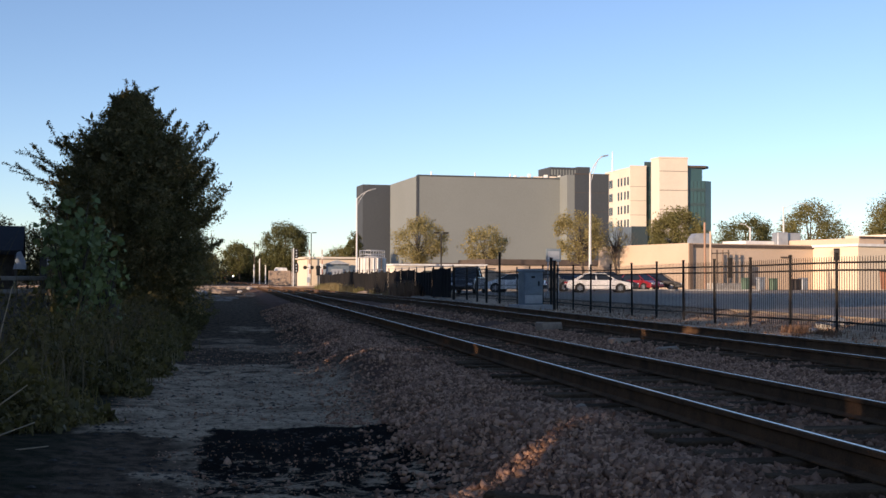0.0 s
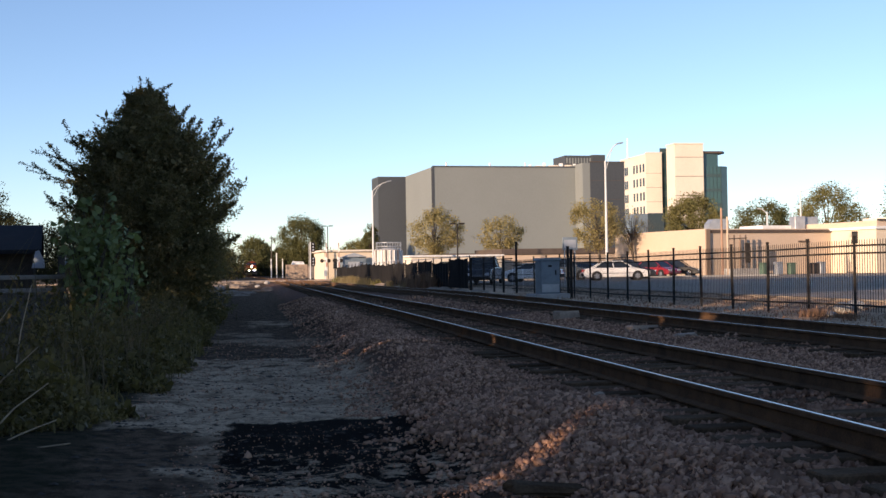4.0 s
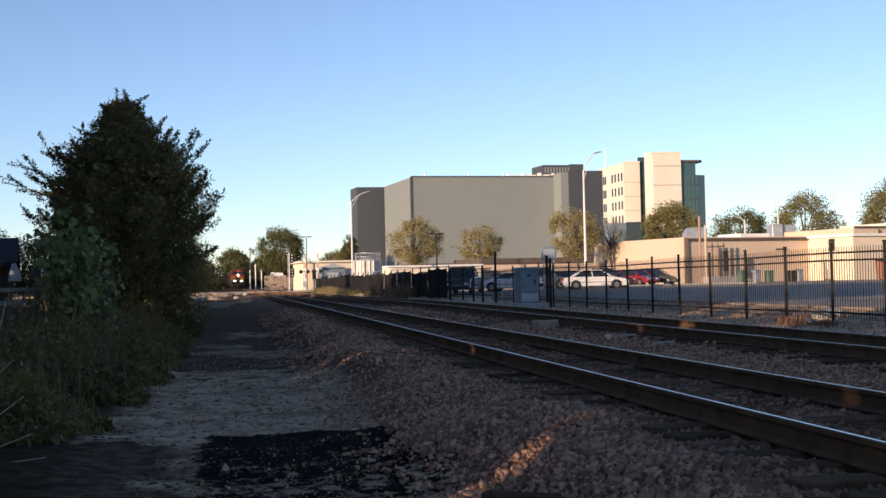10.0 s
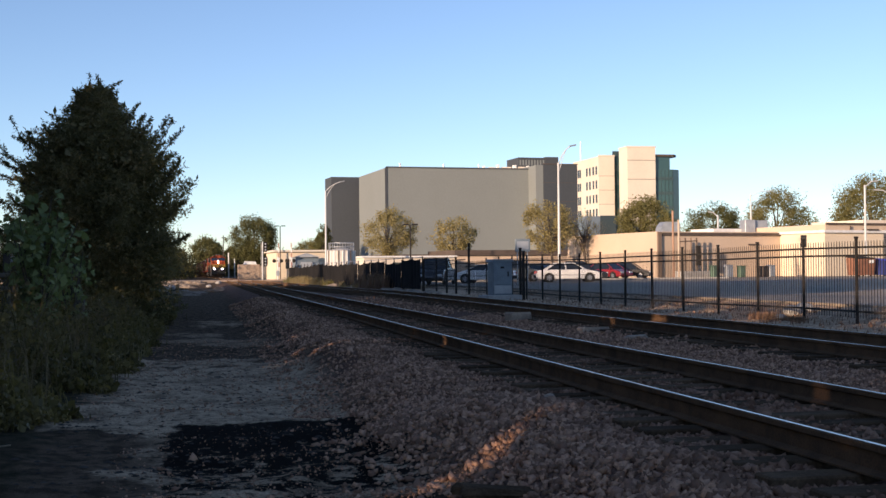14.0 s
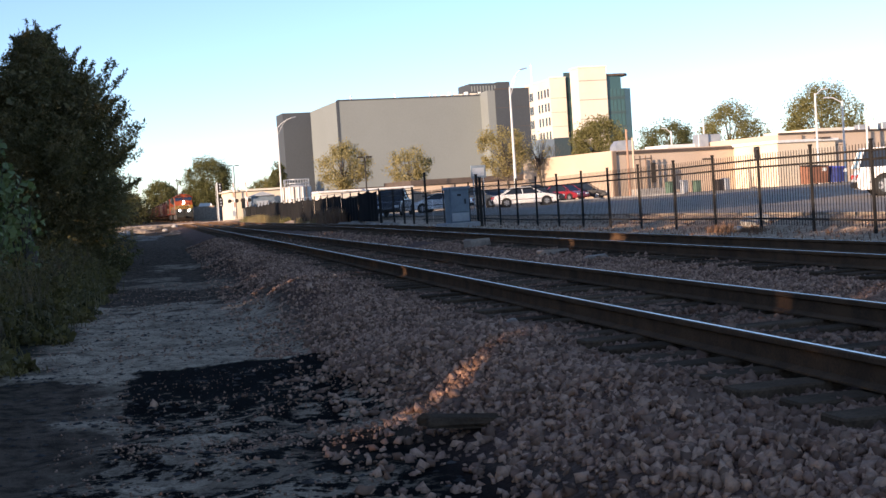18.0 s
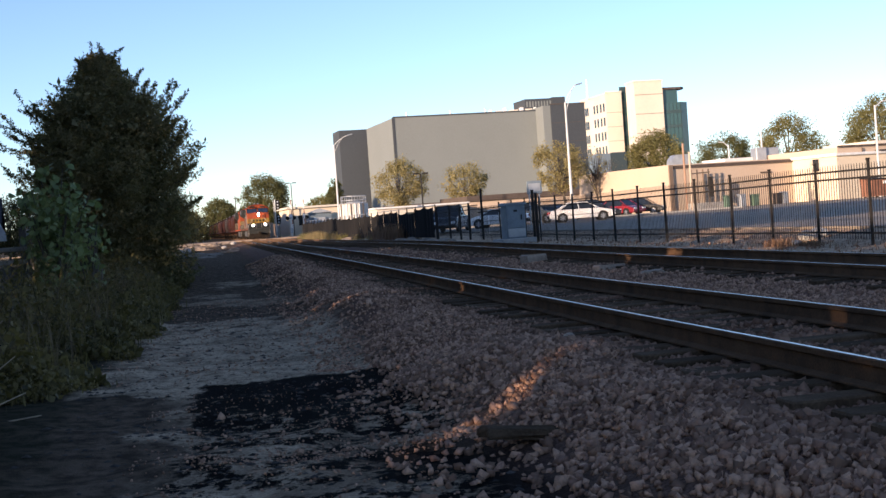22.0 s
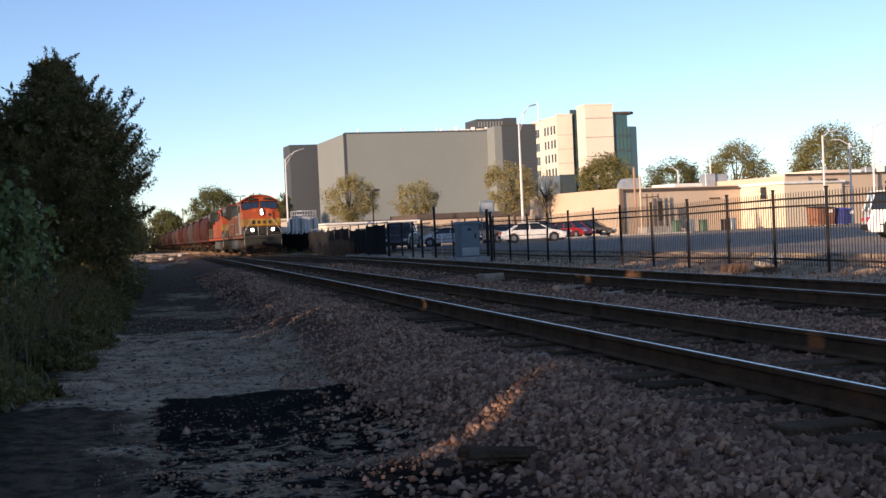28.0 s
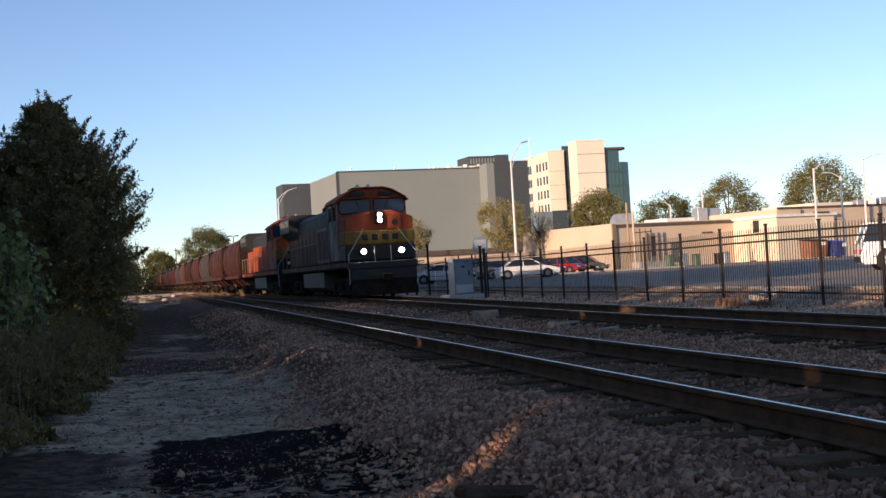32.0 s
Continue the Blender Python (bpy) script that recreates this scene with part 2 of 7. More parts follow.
def stone_mat():
    """Crushed stone, each piece its own grey or pink, oily brown where the trains run."""
    n = Nodes("ballast_stone")
    pos = n.position()
    sep = n.add("ShaderNodeSeparateXYZ")
    n.link(pos, sep.inputs[0])
    r = n.add("ShaderNodeNewGeometry").outputs["Random Per Island"]
    col = n.mix(n.step(r, 0.1, 0.9), (0.225, 0.122, 0.078), (0.63, 0.36, 0.23))
    hue = n.math("FRACT", n.math("MULTIPLY", r, 17.3))
    col = n.mix(n.math("MULTIPLY", n.step(hue, 0.55, 0.95), 0.55), col, (0.34, 0.175, 0.12))
    col = n.mix(n.math("MULTIPLY", n.step(n.noise(60.0, 3.0, 0.6, pos), 0.4, 0.7), 0.35), col, (0.15, 0.105, 0.083))
    x = n.math("ADD", sep.outputs[0], n.math("MULTIPLY", n.math("SUBTRACT", n.noise(1.1, 4.0, 0.6, pos), 0.5), 1.2))
    dirt = 0.0
    for c, k in ((4.45, 1.0), (9.15, 0.55)):
        d = n.math("ABSOLUTE", n.math("SUBTRACT", x, c))
        m = n.math("MULTIPLY", n.math("SUBTRACT", 1.0, n.step(d, 1.0, 1.9)), k)
        dirt = m if dirt == 0.0 else n.math("MAXIMUM", dirt, m)
    col = n.mix(n.math("MULTIPLY", dirt, 0.7), col, n.mix(r, (0.11, 0.056, 0.036), (0.255, 0.142, 0.095)))
    n.link(col, n.bsdf.inputs["Base Color"])
    n.bsdf.inputs["Roughness"].default_value = 0.9
    n.bsdf.inputs["Specular IOR Level"].default_value = 0.08
    return n.mat


def glass_mat(name="window_glass", tint=(0.02, 0.025, 0.03), rough=0.06, spec=0.8):
    n = Nodes(name)
    n.bsdf.inputs["Base Color"].default_value = (*tint, 1)
    n.bsdf.inputs["Roughness"].default_value = rough
    n.bsdf.inputs["Specular IOR Level"].default_value = spec
    return n.mat


M_GROUND = ground_mat()
M_STONE = stone_mat()
M_CLOD = mat("dark_crumbs", (0.030, 0.025, 0.021), (0.075, 0.060, 0.050), 0.95, 6, 60, 0.3, 0.005, where="world", island=0.5, spec=0.2)
M_RAILTOP = mat("polished_rail_head", (0.64, 0.61, 0.57), (0.5, 0.48, 0.45), 0.34, 2, 40, 0, metal=1.0)
M_RUST = mat("rusty_steel", (0.155, 0.088, 0.050), (0.085, 0.052, 0.033), 0.95, 3, 60, 0.3, 0.003, spec=0.05)
M_TIE = mat("creosoted_wood", (0.058, 0.036, 0.022), (0.125, 0.080, 0.050), 0.95, 3, 45, 0.5, 0.01, rand=0.3, spec=0.03)
M_BLACK = mat("black_painted_steel", (0.016, 0.014, 0.013), (0.028, 0.024, 0.021), 0.75, 4, 50, 0.1, 0.002, spec=0.2)
M_GALV = mat("galvanised_steel", (0.42, 0.44, 0.46), (0.33, 0.35, 0.37), 0.5, 2, 30, 0.1, 0.002, metal=0.5)
M_TANK = mat("dull_tank_steel", (0.60, 0.57, 0.52), (0.46, 0.435, 0.40), 0.75, 1.2, 20, 0.1, 0.004, spec=0.3)
M_POLE = mat("pale_lamp_steel", (0.62, 0.62, 0.60), (0.5, 0.5, 0.49), 0.5, 1, 20, 0.05, 0.002)
M_CASE = mat("aluminium_case", (0.19, 0.24, 0.275), (0.14, 0.18, 0.215), 0.5, 2.5, 30, 0.1, 0.002, metal=0.2)
M_CONC = mat("pale_concrete", (0.42, 0.40, 0.37), (0.30, 0.285, 0.265), 0.9, 1.5, 30, 0.3, 0.005, where="world")
M_OLDCONC = mat("old_grey_concrete", (0.40, 0.295, 0.215), (0.23, 0.165, 0.12), 0.9, 3, 30, 0.4, 0.01)
M_LOT = mat("worn_lot_surface", (0.32, 0.256, 0.198), (0.245, 0.197, 0.153), 0.92, 0.35, 14, 0.3, 0.006, where="world")
M_GREY = mat("grey_precast_panel", (0.198, 0.217, 0.211), (0.180, 0.197, 0.191), 0.85, 0.05, 3, 0.05, 0.01, where="world")
M_GREYD = mat("dark_grey_panel", (0.054, 0.064, 0.074), (0.045, 0.053, 0.062), 0.8, 0.05, 3, 0.05, 0.01, where="world")
M_CREAM = mat("cream_precast", (0.70, 0.62, 0.51), (0.63, 0.55, 0.45), 0.85, 0.08, 3, 0.05, 0.01, where="world")
M_TAN = mat("tan_stucco", (0.58, 0.445, 0.335), (0.51, 0.39, 0.29), 0.9, 0.12, 8, 0.1, 0.01, where="world")
# brown, taken darker to put the wing wall's weaker light into the colour
M_BROWN = mat("brown_stucco", (0.235, 0.162, 0.117), (0.195, 0.136, 0.098), 0.9, 0.12, 8, 0.1, 0.01, where="world")
M_REDWALL = mat("red_brick_wall", (0.42, 0.21, 0.155), (0.34, 0.165, 0.12), 0.9, 0.3, 12, 0.2, 0.01, where="world")
M_YEL = mat("pale_yellow_stucco", (0.72, 0.60, 0.45), (0.64, 0.53, 0.40), 0.9, 0.15, 8, 0.1, 0.01, where="world")
M_TRIM = mat("dark_roof_edge", (0.10, 0.075, 0.06), (0.07, 0.05, 0.04), 0.8, 1, 10, 0.1, 0.005)
M_WHITE = mat("white_paint", (0.78, 0.77, 0.74), (0.66, 0.65, 0.62), 0.6, 1.5, 20, 0.05, 0.003)
M_SPAN = mat("blue_green_spandrel", (0.05, 0.085, 0.088), (0.04, 0.07, 0.073), 0.4, 0.1, 3, 0)
M_GREENGL = glass_mat("green_curtain_glass", (0.035, 0.085, 0.085), 0.12)
M_GLASS = glass_mat()
M_BARK = mat("bark", (0.10, 0.08, 0.062), (0.05, 0.04, 0.032), 0.95, 5, 40, 0.8, 0.02)
M_WOOD = mat("weathered_board", (0.10, 0.085, 0.075), (0.05, 0.042, 0.038), 0.9, 3, 50, 0.4, 0.006)
M_WOODTOP = mat("pale_weathered_board", (0.23, 0.21, 0.19), (0.16, 0.145, 0.13), 0.9, 3, 50, 0.4, 0.006)
M_ROOF = mat("dark_shingle", (0.024, 0.025, 0.030), (0.016, 0.017, 0.021), 0.9, 2, 30, 0.4, 0.01)
M_SCREEN = mat("dark_screen_mesh", (0.013, 0.013, 0.014), (0.022, 0.021, 0.021), 0.9, 0.4, 20, 0.3, 0.01, where="world", spec=0.05)
L_CEDAR = leaf_mat("cedar_foliage", (0.085, 0.086, 0.038), (0.26, 0.205, 0.10), 0.25)
L_VINE = leaf_mat("brownish_vine_leaves", (0.12, 0.10, 0.042), (0.42, 0.275, 0.125), 0.25)
L_BROAD = leaf_mat("broad_green_leaves", (0.09, 0.125, 0.054), (0.22, 0.265, 0.12), 0.25)
L_WEED = leaf_mat("weed_leaves", (0.040, 0.036, 0.015), (0.215, 0.165, 0.07), 0.3)
L_WEED2 = leaf_mat("yellowing_weed_leaves", (0.085, 0.066, 0.026), (0.27, 0.20, 0.085), 0.3)
M_TWIG = mat("bare_twigs", (0.14, 0.11, 0.09), (0.085, 0.066, 0.054), 0.95, 6, 40, 0.2, 0.003)
M_STALK = mat("bleached_stalk", (0.52, 0.40, 0.28), (0.38, 0.29, 0.20), 0.9, 6, 40, 0.1, 0.002)
L_DEAD = leaf_mat("dead_stalks", (0.085, 0.060, 0.038), (0.21, 0.155, 0.095), 0.2, 0.8)
L_DRY = leaf_mat("dry_grass", (0.22, 0.175, 0.095), (0.38, 0.31, 0.175), 0.3, 0.8)
L_RUSTY = leaf_mat("rusty_brush", (0.16, 0.085, 0.055), (0.27, 0.165, 0.11), 0.2, 0.8)
L_GOLD = leaf_mat("autumn_leaves", (0.19, 0.165, 0.075), (0.37, 0.305, 0.145), 0.35)
L_OLIVE = leaf_mat("olive_leaves", (0.12, 0.118, 0.046), (0.255, 0.222, 0.095), 0.35)
L_SCRUB = leaf_mat("dark_scrub_leaves", (0.028, 0.034, 0.014), (0.075, 0.070, 0.030), 0.25)
L_FAR = leaf_mat("dull_green_leaves", (0.065, 0.075, 0.028), (0.16, 0.15, 0.065), 0.3)
M_TYRE = mat("tyre_rubber", (0.012, 0.012, 0.012), (0.02, 0.02, 0.02), 0.85, 10, 80, 0.1, 0.002)
M_RIM = gloss_mat("alloy_rim", (0.38, 0.38, 0.39), 0.35, 0.2, 0.7)
M_LAMPRED = gloss_mat("red_tail_lamp", (0.45, 0.02, 0.02), 0.15, 0.8)
M_LAMPCLR = gloss_mat("clear_head_lamp", (0.7, 0.72, 0.75), 0.12, 0.9)


# ---- building blocks ----
def mesh_of(name, bm, *materials):
    me = bpy.data.meshes.new(name)
    bm.to_mesh(me)
    bm.free()
    for m in materials:
        me.materials.append(m)
    return me


def part(name, bm, material, parent=None, label="", smooth=False):
    """Links a bmesh as one mesh object, under a thing or under a part."""
    me = mesh_of(name, bm, *(material if isinstance(material, (list, tuple)) else (material,)))
    if smooth:
        me.polygons.foreach_set("use_smooth", [True] * len(me.polygons))
    ob = new(name, me)
    if parent is not None:
        ob.parent = parent
    if label:
        ob["label"] = label
    return ob


def piece(name, me, parent, m=None):
    """An object of its own on a shared mesh."""
    ob = new(name, me)
    ob.parent = parent
    if m is not None:
        ob.matrix_basis = m
    return ob


def thing(name, label, category, group="", at=None, kind=""):
    ob = new(name)
    ob.empty_display_size = 0.2
    if at is not None:
        ob.matrix_basis = at
    return tagged(ob, label, category, group, kind)


def box(bm, x0, x1, y0, y1, z0, z1, bevel=0.0, m=None, idx=0):
    c = Matrix.Translation(((x0 + x1) / 2, (y0 + y1) / 2, (z0 + z1) / 2)) @ Matrix.Diagonal((abs(x1 - x0), abs(y1 - y0), abs(z1 - z0), 1))
    r = bmesh.ops.create_cube(bm, size=1.0, matrix=(m @ c) if m is not None else c)
    faces = {f for v in r["verts"] for f in v.link_faces}
    for f in faces:
        f.material_index = idx
    if bevel:
        e = {e for v in r["verts"] for e in v.link_edges}
        bmesh.ops.bevel(bm, geom=list(e), offset=bevel, segments=1, affect="EDGES", profile=0.5)
    return bm


def boxed(x0, x1, y0, y1, z0, z1, bevel=0.0):
    return box(bmesh.new(), x0, x1, y0, y1, z0, z1, bevel)


def tube(bm, points, radii, seg=8, caps=True):
    """A tapered tube through the points."""
    rings = []
    pts = [Vector(p) for p in points]
    for i, p in enumerate(pts):
        d = (pts[min(i + 1, len(pts) - 1)] - pts[max(i - 1, 0)]).normalized()
        q = d.to_track_quat("Z", "Y")
        r = radii[i] if isinstance(radii, (list, tuple)) else radii
        rings.append([bm.verts.new(p + q @ Vector((r * math.cos(a), r * math.sin(a), 0))) for a in (2 * math.pi * k / seg for k in range(seg))])
    for a, b in zip(rings, rings[1:]):
        for k in range(seg):
            bm.faces.new((a[k], a[(k + 1) % seg], b[(k + 1) % seg], b[k]))
    if caps:
        bm.faces.new(rings[0][::-1])
        bm.faces.new(rings[-1])
    return bm


def tubed(points, radii, seg=8):
    return tube(bmesh.new(), points, radii, seg)


def drum(bm, centre, axis, radius, width, seg=20, bevel=0.0):
    """A cylinder about an axis 'x', 'y' or 'z'."""
    c = Vector(centre)
    d = {"x": Vector((1, 0, 0)), "y": Vector((0, 1, 0)), "z": Vector((0, 0, 1))}[axis]
    if bevel:
        return tube(bm, [c - d * width / 2, c - d * (width / 2 - bevel), c + d * (width / 2 - bevel), c + d * width / 2], [radius - bevel, radius, radius, radius - bevel], seg)
    return tube(bm, [c - d * width / 2, c + d * width / 2], radius, seg)


def prism(bm, outline, axis, a, b, idx=0):
    """An outline of (u, v) pushed from a to b along an axis: x -> (y, z), y -> (x, z), z -> (x, y)."""
    def at(u, v, w):
        return {"x": (w, u, v), "y": (u, w, v), "z": (u, v, w)}[axis]
    lo = [bm.verts.new(at(u, v, a)) for u, v in outline]
    hi = [bm.verts.new(at(u, v, b)) for u, v in outline]
    n = len(outline)
    fs = [bm.faces.new(lo[::-1]), bm.faces.new(hi)] + [bm.faces.new((lo[k], lo[(k + 1) % n], hi[(k + 1) % n], hi[k])) for k in range(n)]
    for f in fs:
        f.material_index = idx
    bmesh.ops.recalc_face_normals(bm, faces=fs)
    return bm


def raw_mesh(name, verts, faces_per, loop_verts, material, smooth=False):
    """A mesh from arrays: verts (n, 3) and equal-sided faces as a flat run of indices."""
    me = bpy.data.meshes.new(name)
    verts = np.ascontiguousarray(verts, dtype=np.float32)
    loops = np.ascontiguousarray(loop_verts, dtype=np.int32).ravel()
    n = len(loops) // faces_per
    me.vertices.add(len(verts))
    me.vertices.foreach_set("co", verts.ravel())
    me.loops.add(len(loops))
    me.loops.foreach_set("vertex_index", loops)
    me.polygons.add(n)
    me.polygons.foreach_set("loop_start", np.arange(0, len(loops), faces_per, dtype=np.int32))
    if smooth:
        me.polygons.foreach_set("use_smooth", np.ones(n, dtype=bool))
    me.update(calc_edges=True)
    me.materials.append(material)
    return me


def turns(rng, n):
    """n random turns as matrices."""
    q = rng.normal(size=(n, 4))
    q /= np.linalg.norm(q, axis=1)[:, None]
    w, x, y, z = q.T
    return np.stack([np.stack([1 - 2 * (y * y + z * z), 2 * (x * y - z * w), 2 * (x * z + y * w)], -1),
                     np.stack([2 * (x * y + z * w), 1 - 2 * (x * x + z * z), 2 * (y * z - x * w)], -1),
                     np.stack([2 * (x * z - y * w), 2 * (y * z + x * w), 1 - 2 * (x * x + y * y)], -1)], 1)


def leaf_mesh(name, rng, places, sizes, material, long=1.7):
    """A leaf at each place: a pointed rhombus folded along its rib, turned at random."""
    n = len(places)
    shape = np.array([[0, 0, 0], [0.32, 0.5, 0.10], [0, 1.0, 0.0], [-0.32, 0.5, 0.10]]) * [1, long / 1.7, 1]
    v = np.einsum("nij,kj->nki", turns(rng, n), shape) * np.asarray(sizes)[:, None, None] + places[:, None, :]
    return raw_mesh(name, v.reshape(-1, 3), 4, np.arange(4 * n), material)


def blade_mesh(name, rng, places, heights, material, width=0.012, lean=0.35):
    """Grass: a bent blade of two quads at each place."""
    n = len(places)
    a = rng.uniform(0, 2 * math.pi, n)
    out = np.stack([np.cos(a), np.sin(a), np.zeros(n)], 1)
    side = np.stack([-np.sin(a), np.cos(a), np.zeros(n)], 1) * width
    up = np.array([0, 0, 1.0])
    h = np.asarray(heights)[:, None]
    k = rng.uniform(0.1, 1, (n, 1)) * lean
    mid, tip = places + up * h * 0.6 + out * h * k * 0.35, places + up * h + out * h * k
    v = np.stack([places - side, places + side, mid + side * 0.8, mid - side * 0.8, tip + side * 0.15, tip - side * 0.15], 1)
    i = np.arange(n)[:, None] * 6
    f = np.concatenate([i + [0, 1, 2, 3], i + [3, 2, 4, 5]], 0)
    return raw_mesh(name, v.reshape(-1, 3), 4, f, material)


# ---- the lie of the land ----
EYE, RAIL = 1.6, 0.62


def land(x, y):
    """Height of the ground: lane, ballast shoulder, two track beds, verge and lot."""
    x, y = np.asarray(x, float), np.asarray(y, float)
    toe = 0.21 * np.sin(y * 0.55 + 0.8) + 0.13 * np.sin(y * 1.31) + 0.06 * np.sin(y * 2.9 + x)
    shoulder = (x > 0.9) * (x < 3.3)
    xs = np.where(shoulder, np.clip(x + toe * np.clip((3.3 - x) / 1.2, 0, 1), 0.9, 3.3), x)
    z = np.interp(xs, [-200, -30, -8, -2.2, -1.2, 0.9, 1.6, 2.7, 3.1, 5.8, 6.2, 6.9, 7.6, 10.7, 11.5, 12.6, 13.7, 15.3, 60, 400],
                  [0.6, 0.5, 0.25, 0.12, 0.03, 0.0, 0.03, 0.37, 0.395, 0.395, 0.34, 0.28, 0.39, 0.385, 0.33, 0.37, 0.39, 0.64, 0.66, 0.66])
    z = z + 0.25 * np.exp(-(((x - 2.05) / 0.6) ** 2 + ((y - 21.0) / 2.4) ** 2)) + 0.10 * np.exp(-(((x - 2.4) / 0.7) ** 2 + ((y - 28.5) / 3.0) ** 2)) + 0.20 * np.exp(-(((x - 2.0) / 0.5) ** 2 + ((y - 34.0) / 3.4) ** 2)) + 0.10 * np.exp(-(((x - 2.5) / 0.6) ** 2 + ((y - 10.3) / 1.2) ** 2))
    z = z + 0.12 * np.exp(-(((x - 2.4) / 0.6) ** 2 + ((y - 44.0) / 4.0) ** 2))
    w = np.clip((y - 95) / 75, 0, 1)
    w = w * w * (3 - 2 * w)
    z = z * (1 - w) + np.where(x < 14, 0.43, 0.62) * w
    rough = 0.02 * np.sin(3.1 * x + 1.7 * np.sin(2.3 * y)) + 0.015 * np.sin(5.3 * y + 2 * np.sin(4.1 * x))
    return z + rough * (np.abs(x) < 20) * (y < 90)


def far_x(y):
    """Centre line of the track on which the train runs."""
    t = np.clip(np.asarray(y, float) - 40.0, 0, None)
    return 8.95 + 0.38 * np.exp(-(((np.asarray(y, float) - 54.0) / 20.0) ** 2)) - np.where(t < 40, 0.0235 * t * t / 80, 0.0235 * (t - 20))


def near_x(y):
    y = np.asarray(y, float)
    return np.minimum(4.45 + 0 * y, far_x(y) - 0.25)


def ground():
    def steps(*runs):
        return np.unique(np.concatenate([np.arange(a, b, s) for a, b, s in runs] + [np.array([4000.0, -4000.0])]))
    xs = steps((-12, 16, 0.2), (-40, -12, 2), (16, 120, 4), (-400, -40, 40), (120, 600, 40), (600, 4000, 400), (-4000, -400, 400))
    ys = steps((3, 50, 0.25), (50, 110, 1), (-60, 3, 3), (110, 300, 5), (300, 1000, 50), (1000, 4000, 300), (-4000, -60, 300))
    gx, gy = np.meshgrid(xs, ys)
    v = np.stack([gx, gy, land(gx, gy)], -1).reshape(-1, 3)
    w = len(xs)
    i = (np.arange(len(ys) - 1)[:, None] * w + np.arange(w - 1)[None, :]).reshape(-1, 1)
    ob = new("ground", raw_mesh("ground", v, 4, i + [0, 1, w + 1, w], M_GROUND, True))
    tagged(ob, "bare dirt lane with pale crust beside gravelled track beds", "ground", kind="structure")


ground()


def ballast():
    """Loose crushed stone over the shoulder and between the tracks, denser near by."""
    rng = np.random.default_rng(5)
    base = np.array([[a, b, c] for c in (-0.6, 0.6) for b in (-0.62, 0.62) for a in (-0.7, 0.7)])
    faces = np.array([[0, 2, 1], [1, 2, 3], [4, 5, 6], [5, 7, 6], [0, 1, 4], [1, 5, 4], [2, 6, 3], [3, 6, 7], [0, 4, 2], [2, 4, 6], [1, 3, 5], [3, 7, 5]])
    runs = [(1.05, 7.7, 3.6, 12, 1000, 0.0235), (1.05, 7.8, 12, 20, 820, 0.0235), (1.1, 7.8, 20, 34, 420, 0.0265), (1.3, 3.4, 34, 60, 170, 0.033), (1.3, 12.0, 36, 60, 42, 0.044), (7.7, 11.6, 12, 36, 210, 0.029), (-0.7, 1.3, 4.5, 14, 95, 0.0085), (-0.3, 1.9, 8.6, 13.4, 420, 0.0070), (-0.3, 1.9, 8.6, 13.0, 70, 0.012), (-0.2, 1.9, 8.6, 11.6, 12, 0.019), (-1.5, 1.4, 14, 30, 45, 0.014), (12, 14.5, 18, 45, 5, 0.035)]
    pts, size = [], []
    for x0, x1, y0, y1, per, r in runs:
        n = int((x1 - x0) * (y1 - y0) * per)
        x, y = rng.uniform(x0, x1, n), rng.uniform(y0, y1, n)
        keep = np.ones(n, bool)
        k = np.abs((y - 4.0 + 0.265) % 0.53 - 0.265) < 0.13
        keep &= ~(k & (np.abs(x - 4.45) < 1.33) & (rng.random(n) < 0.72))
        keep &= ~((np.abs(x - 4.45) < 1.30) & (rng.random(n) < 0.25))
        for c in (4.45, 8.97):
            for rail in (-0.7525, 0.7525):
                keep &= np.abs(x - c - rail) > 0.10
        tar = (x > -0.25) & (x < 1.6) & (y > 9.1) & (y < 13.6)
        keep &= ~tar | (rng.random(n) < np.interp(x + 0.5 * np.sin(7 * y), [0.2, 1.5], [0.15, 0.45]) * np.interp(y, [10.6, 13.4], [1.0, 0.10]))
        if x0 > 0.5:
            keep &= rng.random(n) < np.interp(x + 0.35 * np.sin(y * 0.55 + 0.8), [1.2, 1.75, 2.4], [0.08, 0.35, 1.0])
        x, y = x[keep], y[keep]
        pts.append(np.stack([x, y, land(x, y)], 1))
        size.append(r * rng.lognormal(0, 0.28, len(x)))
    p, s = np.concatenate(pts), np.concatenate(size)
    p[:, 2] += s * 0.25
    n = len(p)
    shapes = base[None] + rng.uniform(-0.42, 0.42, (48, len(base), 3))
    stretch = rng.uniform(0.65, 1.25, (n, 1, 3))
    m, pick = turns(rng, n), rng.integers(0, 48, n)
    # eight-cornered lumps near by, six-cornered ones further off
    octa = np.array([[0.95, 0, 0], [-0.95, 0, 0], [0, 0.95, 0], [0, -0.95, 0], [0, 0, 0.8], [0, 0, -0.8]])
    octas = octa[None] + rng.uniform(-0.38, 0.38, (48, 6, 3))
    octa_faces = np.array([[0, 2, 4], [2, 1, 4], [1, 3, 4], [3, 0, 4], [2, 0, 5], [1, 2, 5], [3, 1, 5], [0, 3, 5]])
    verts, tris, start = [], [], 0
    for some, forms, fs in ((p[:, 1] < 12, shapes, faces), (p[:, 1] >= 12, octas, octa_faces)):
        v = np.einsum("nij,nkj->nki", m[some], forms[pick[some]] * stretch[some]) * s[some, None, None] + p[some, None, :]
        tris.append((fs[None] + (start + np.arange(some.sum()) * forms.shape[1])[:, None, None]).reshape(-1, 3))
        verts.append(v.reshape(-1, 3))
        start += some.sum() * forms.shape[1]
    ob = new("ballast", raw_mesh("ballast", np.concatenate(verts), 3, np.concatenate(tris), M_STONE))
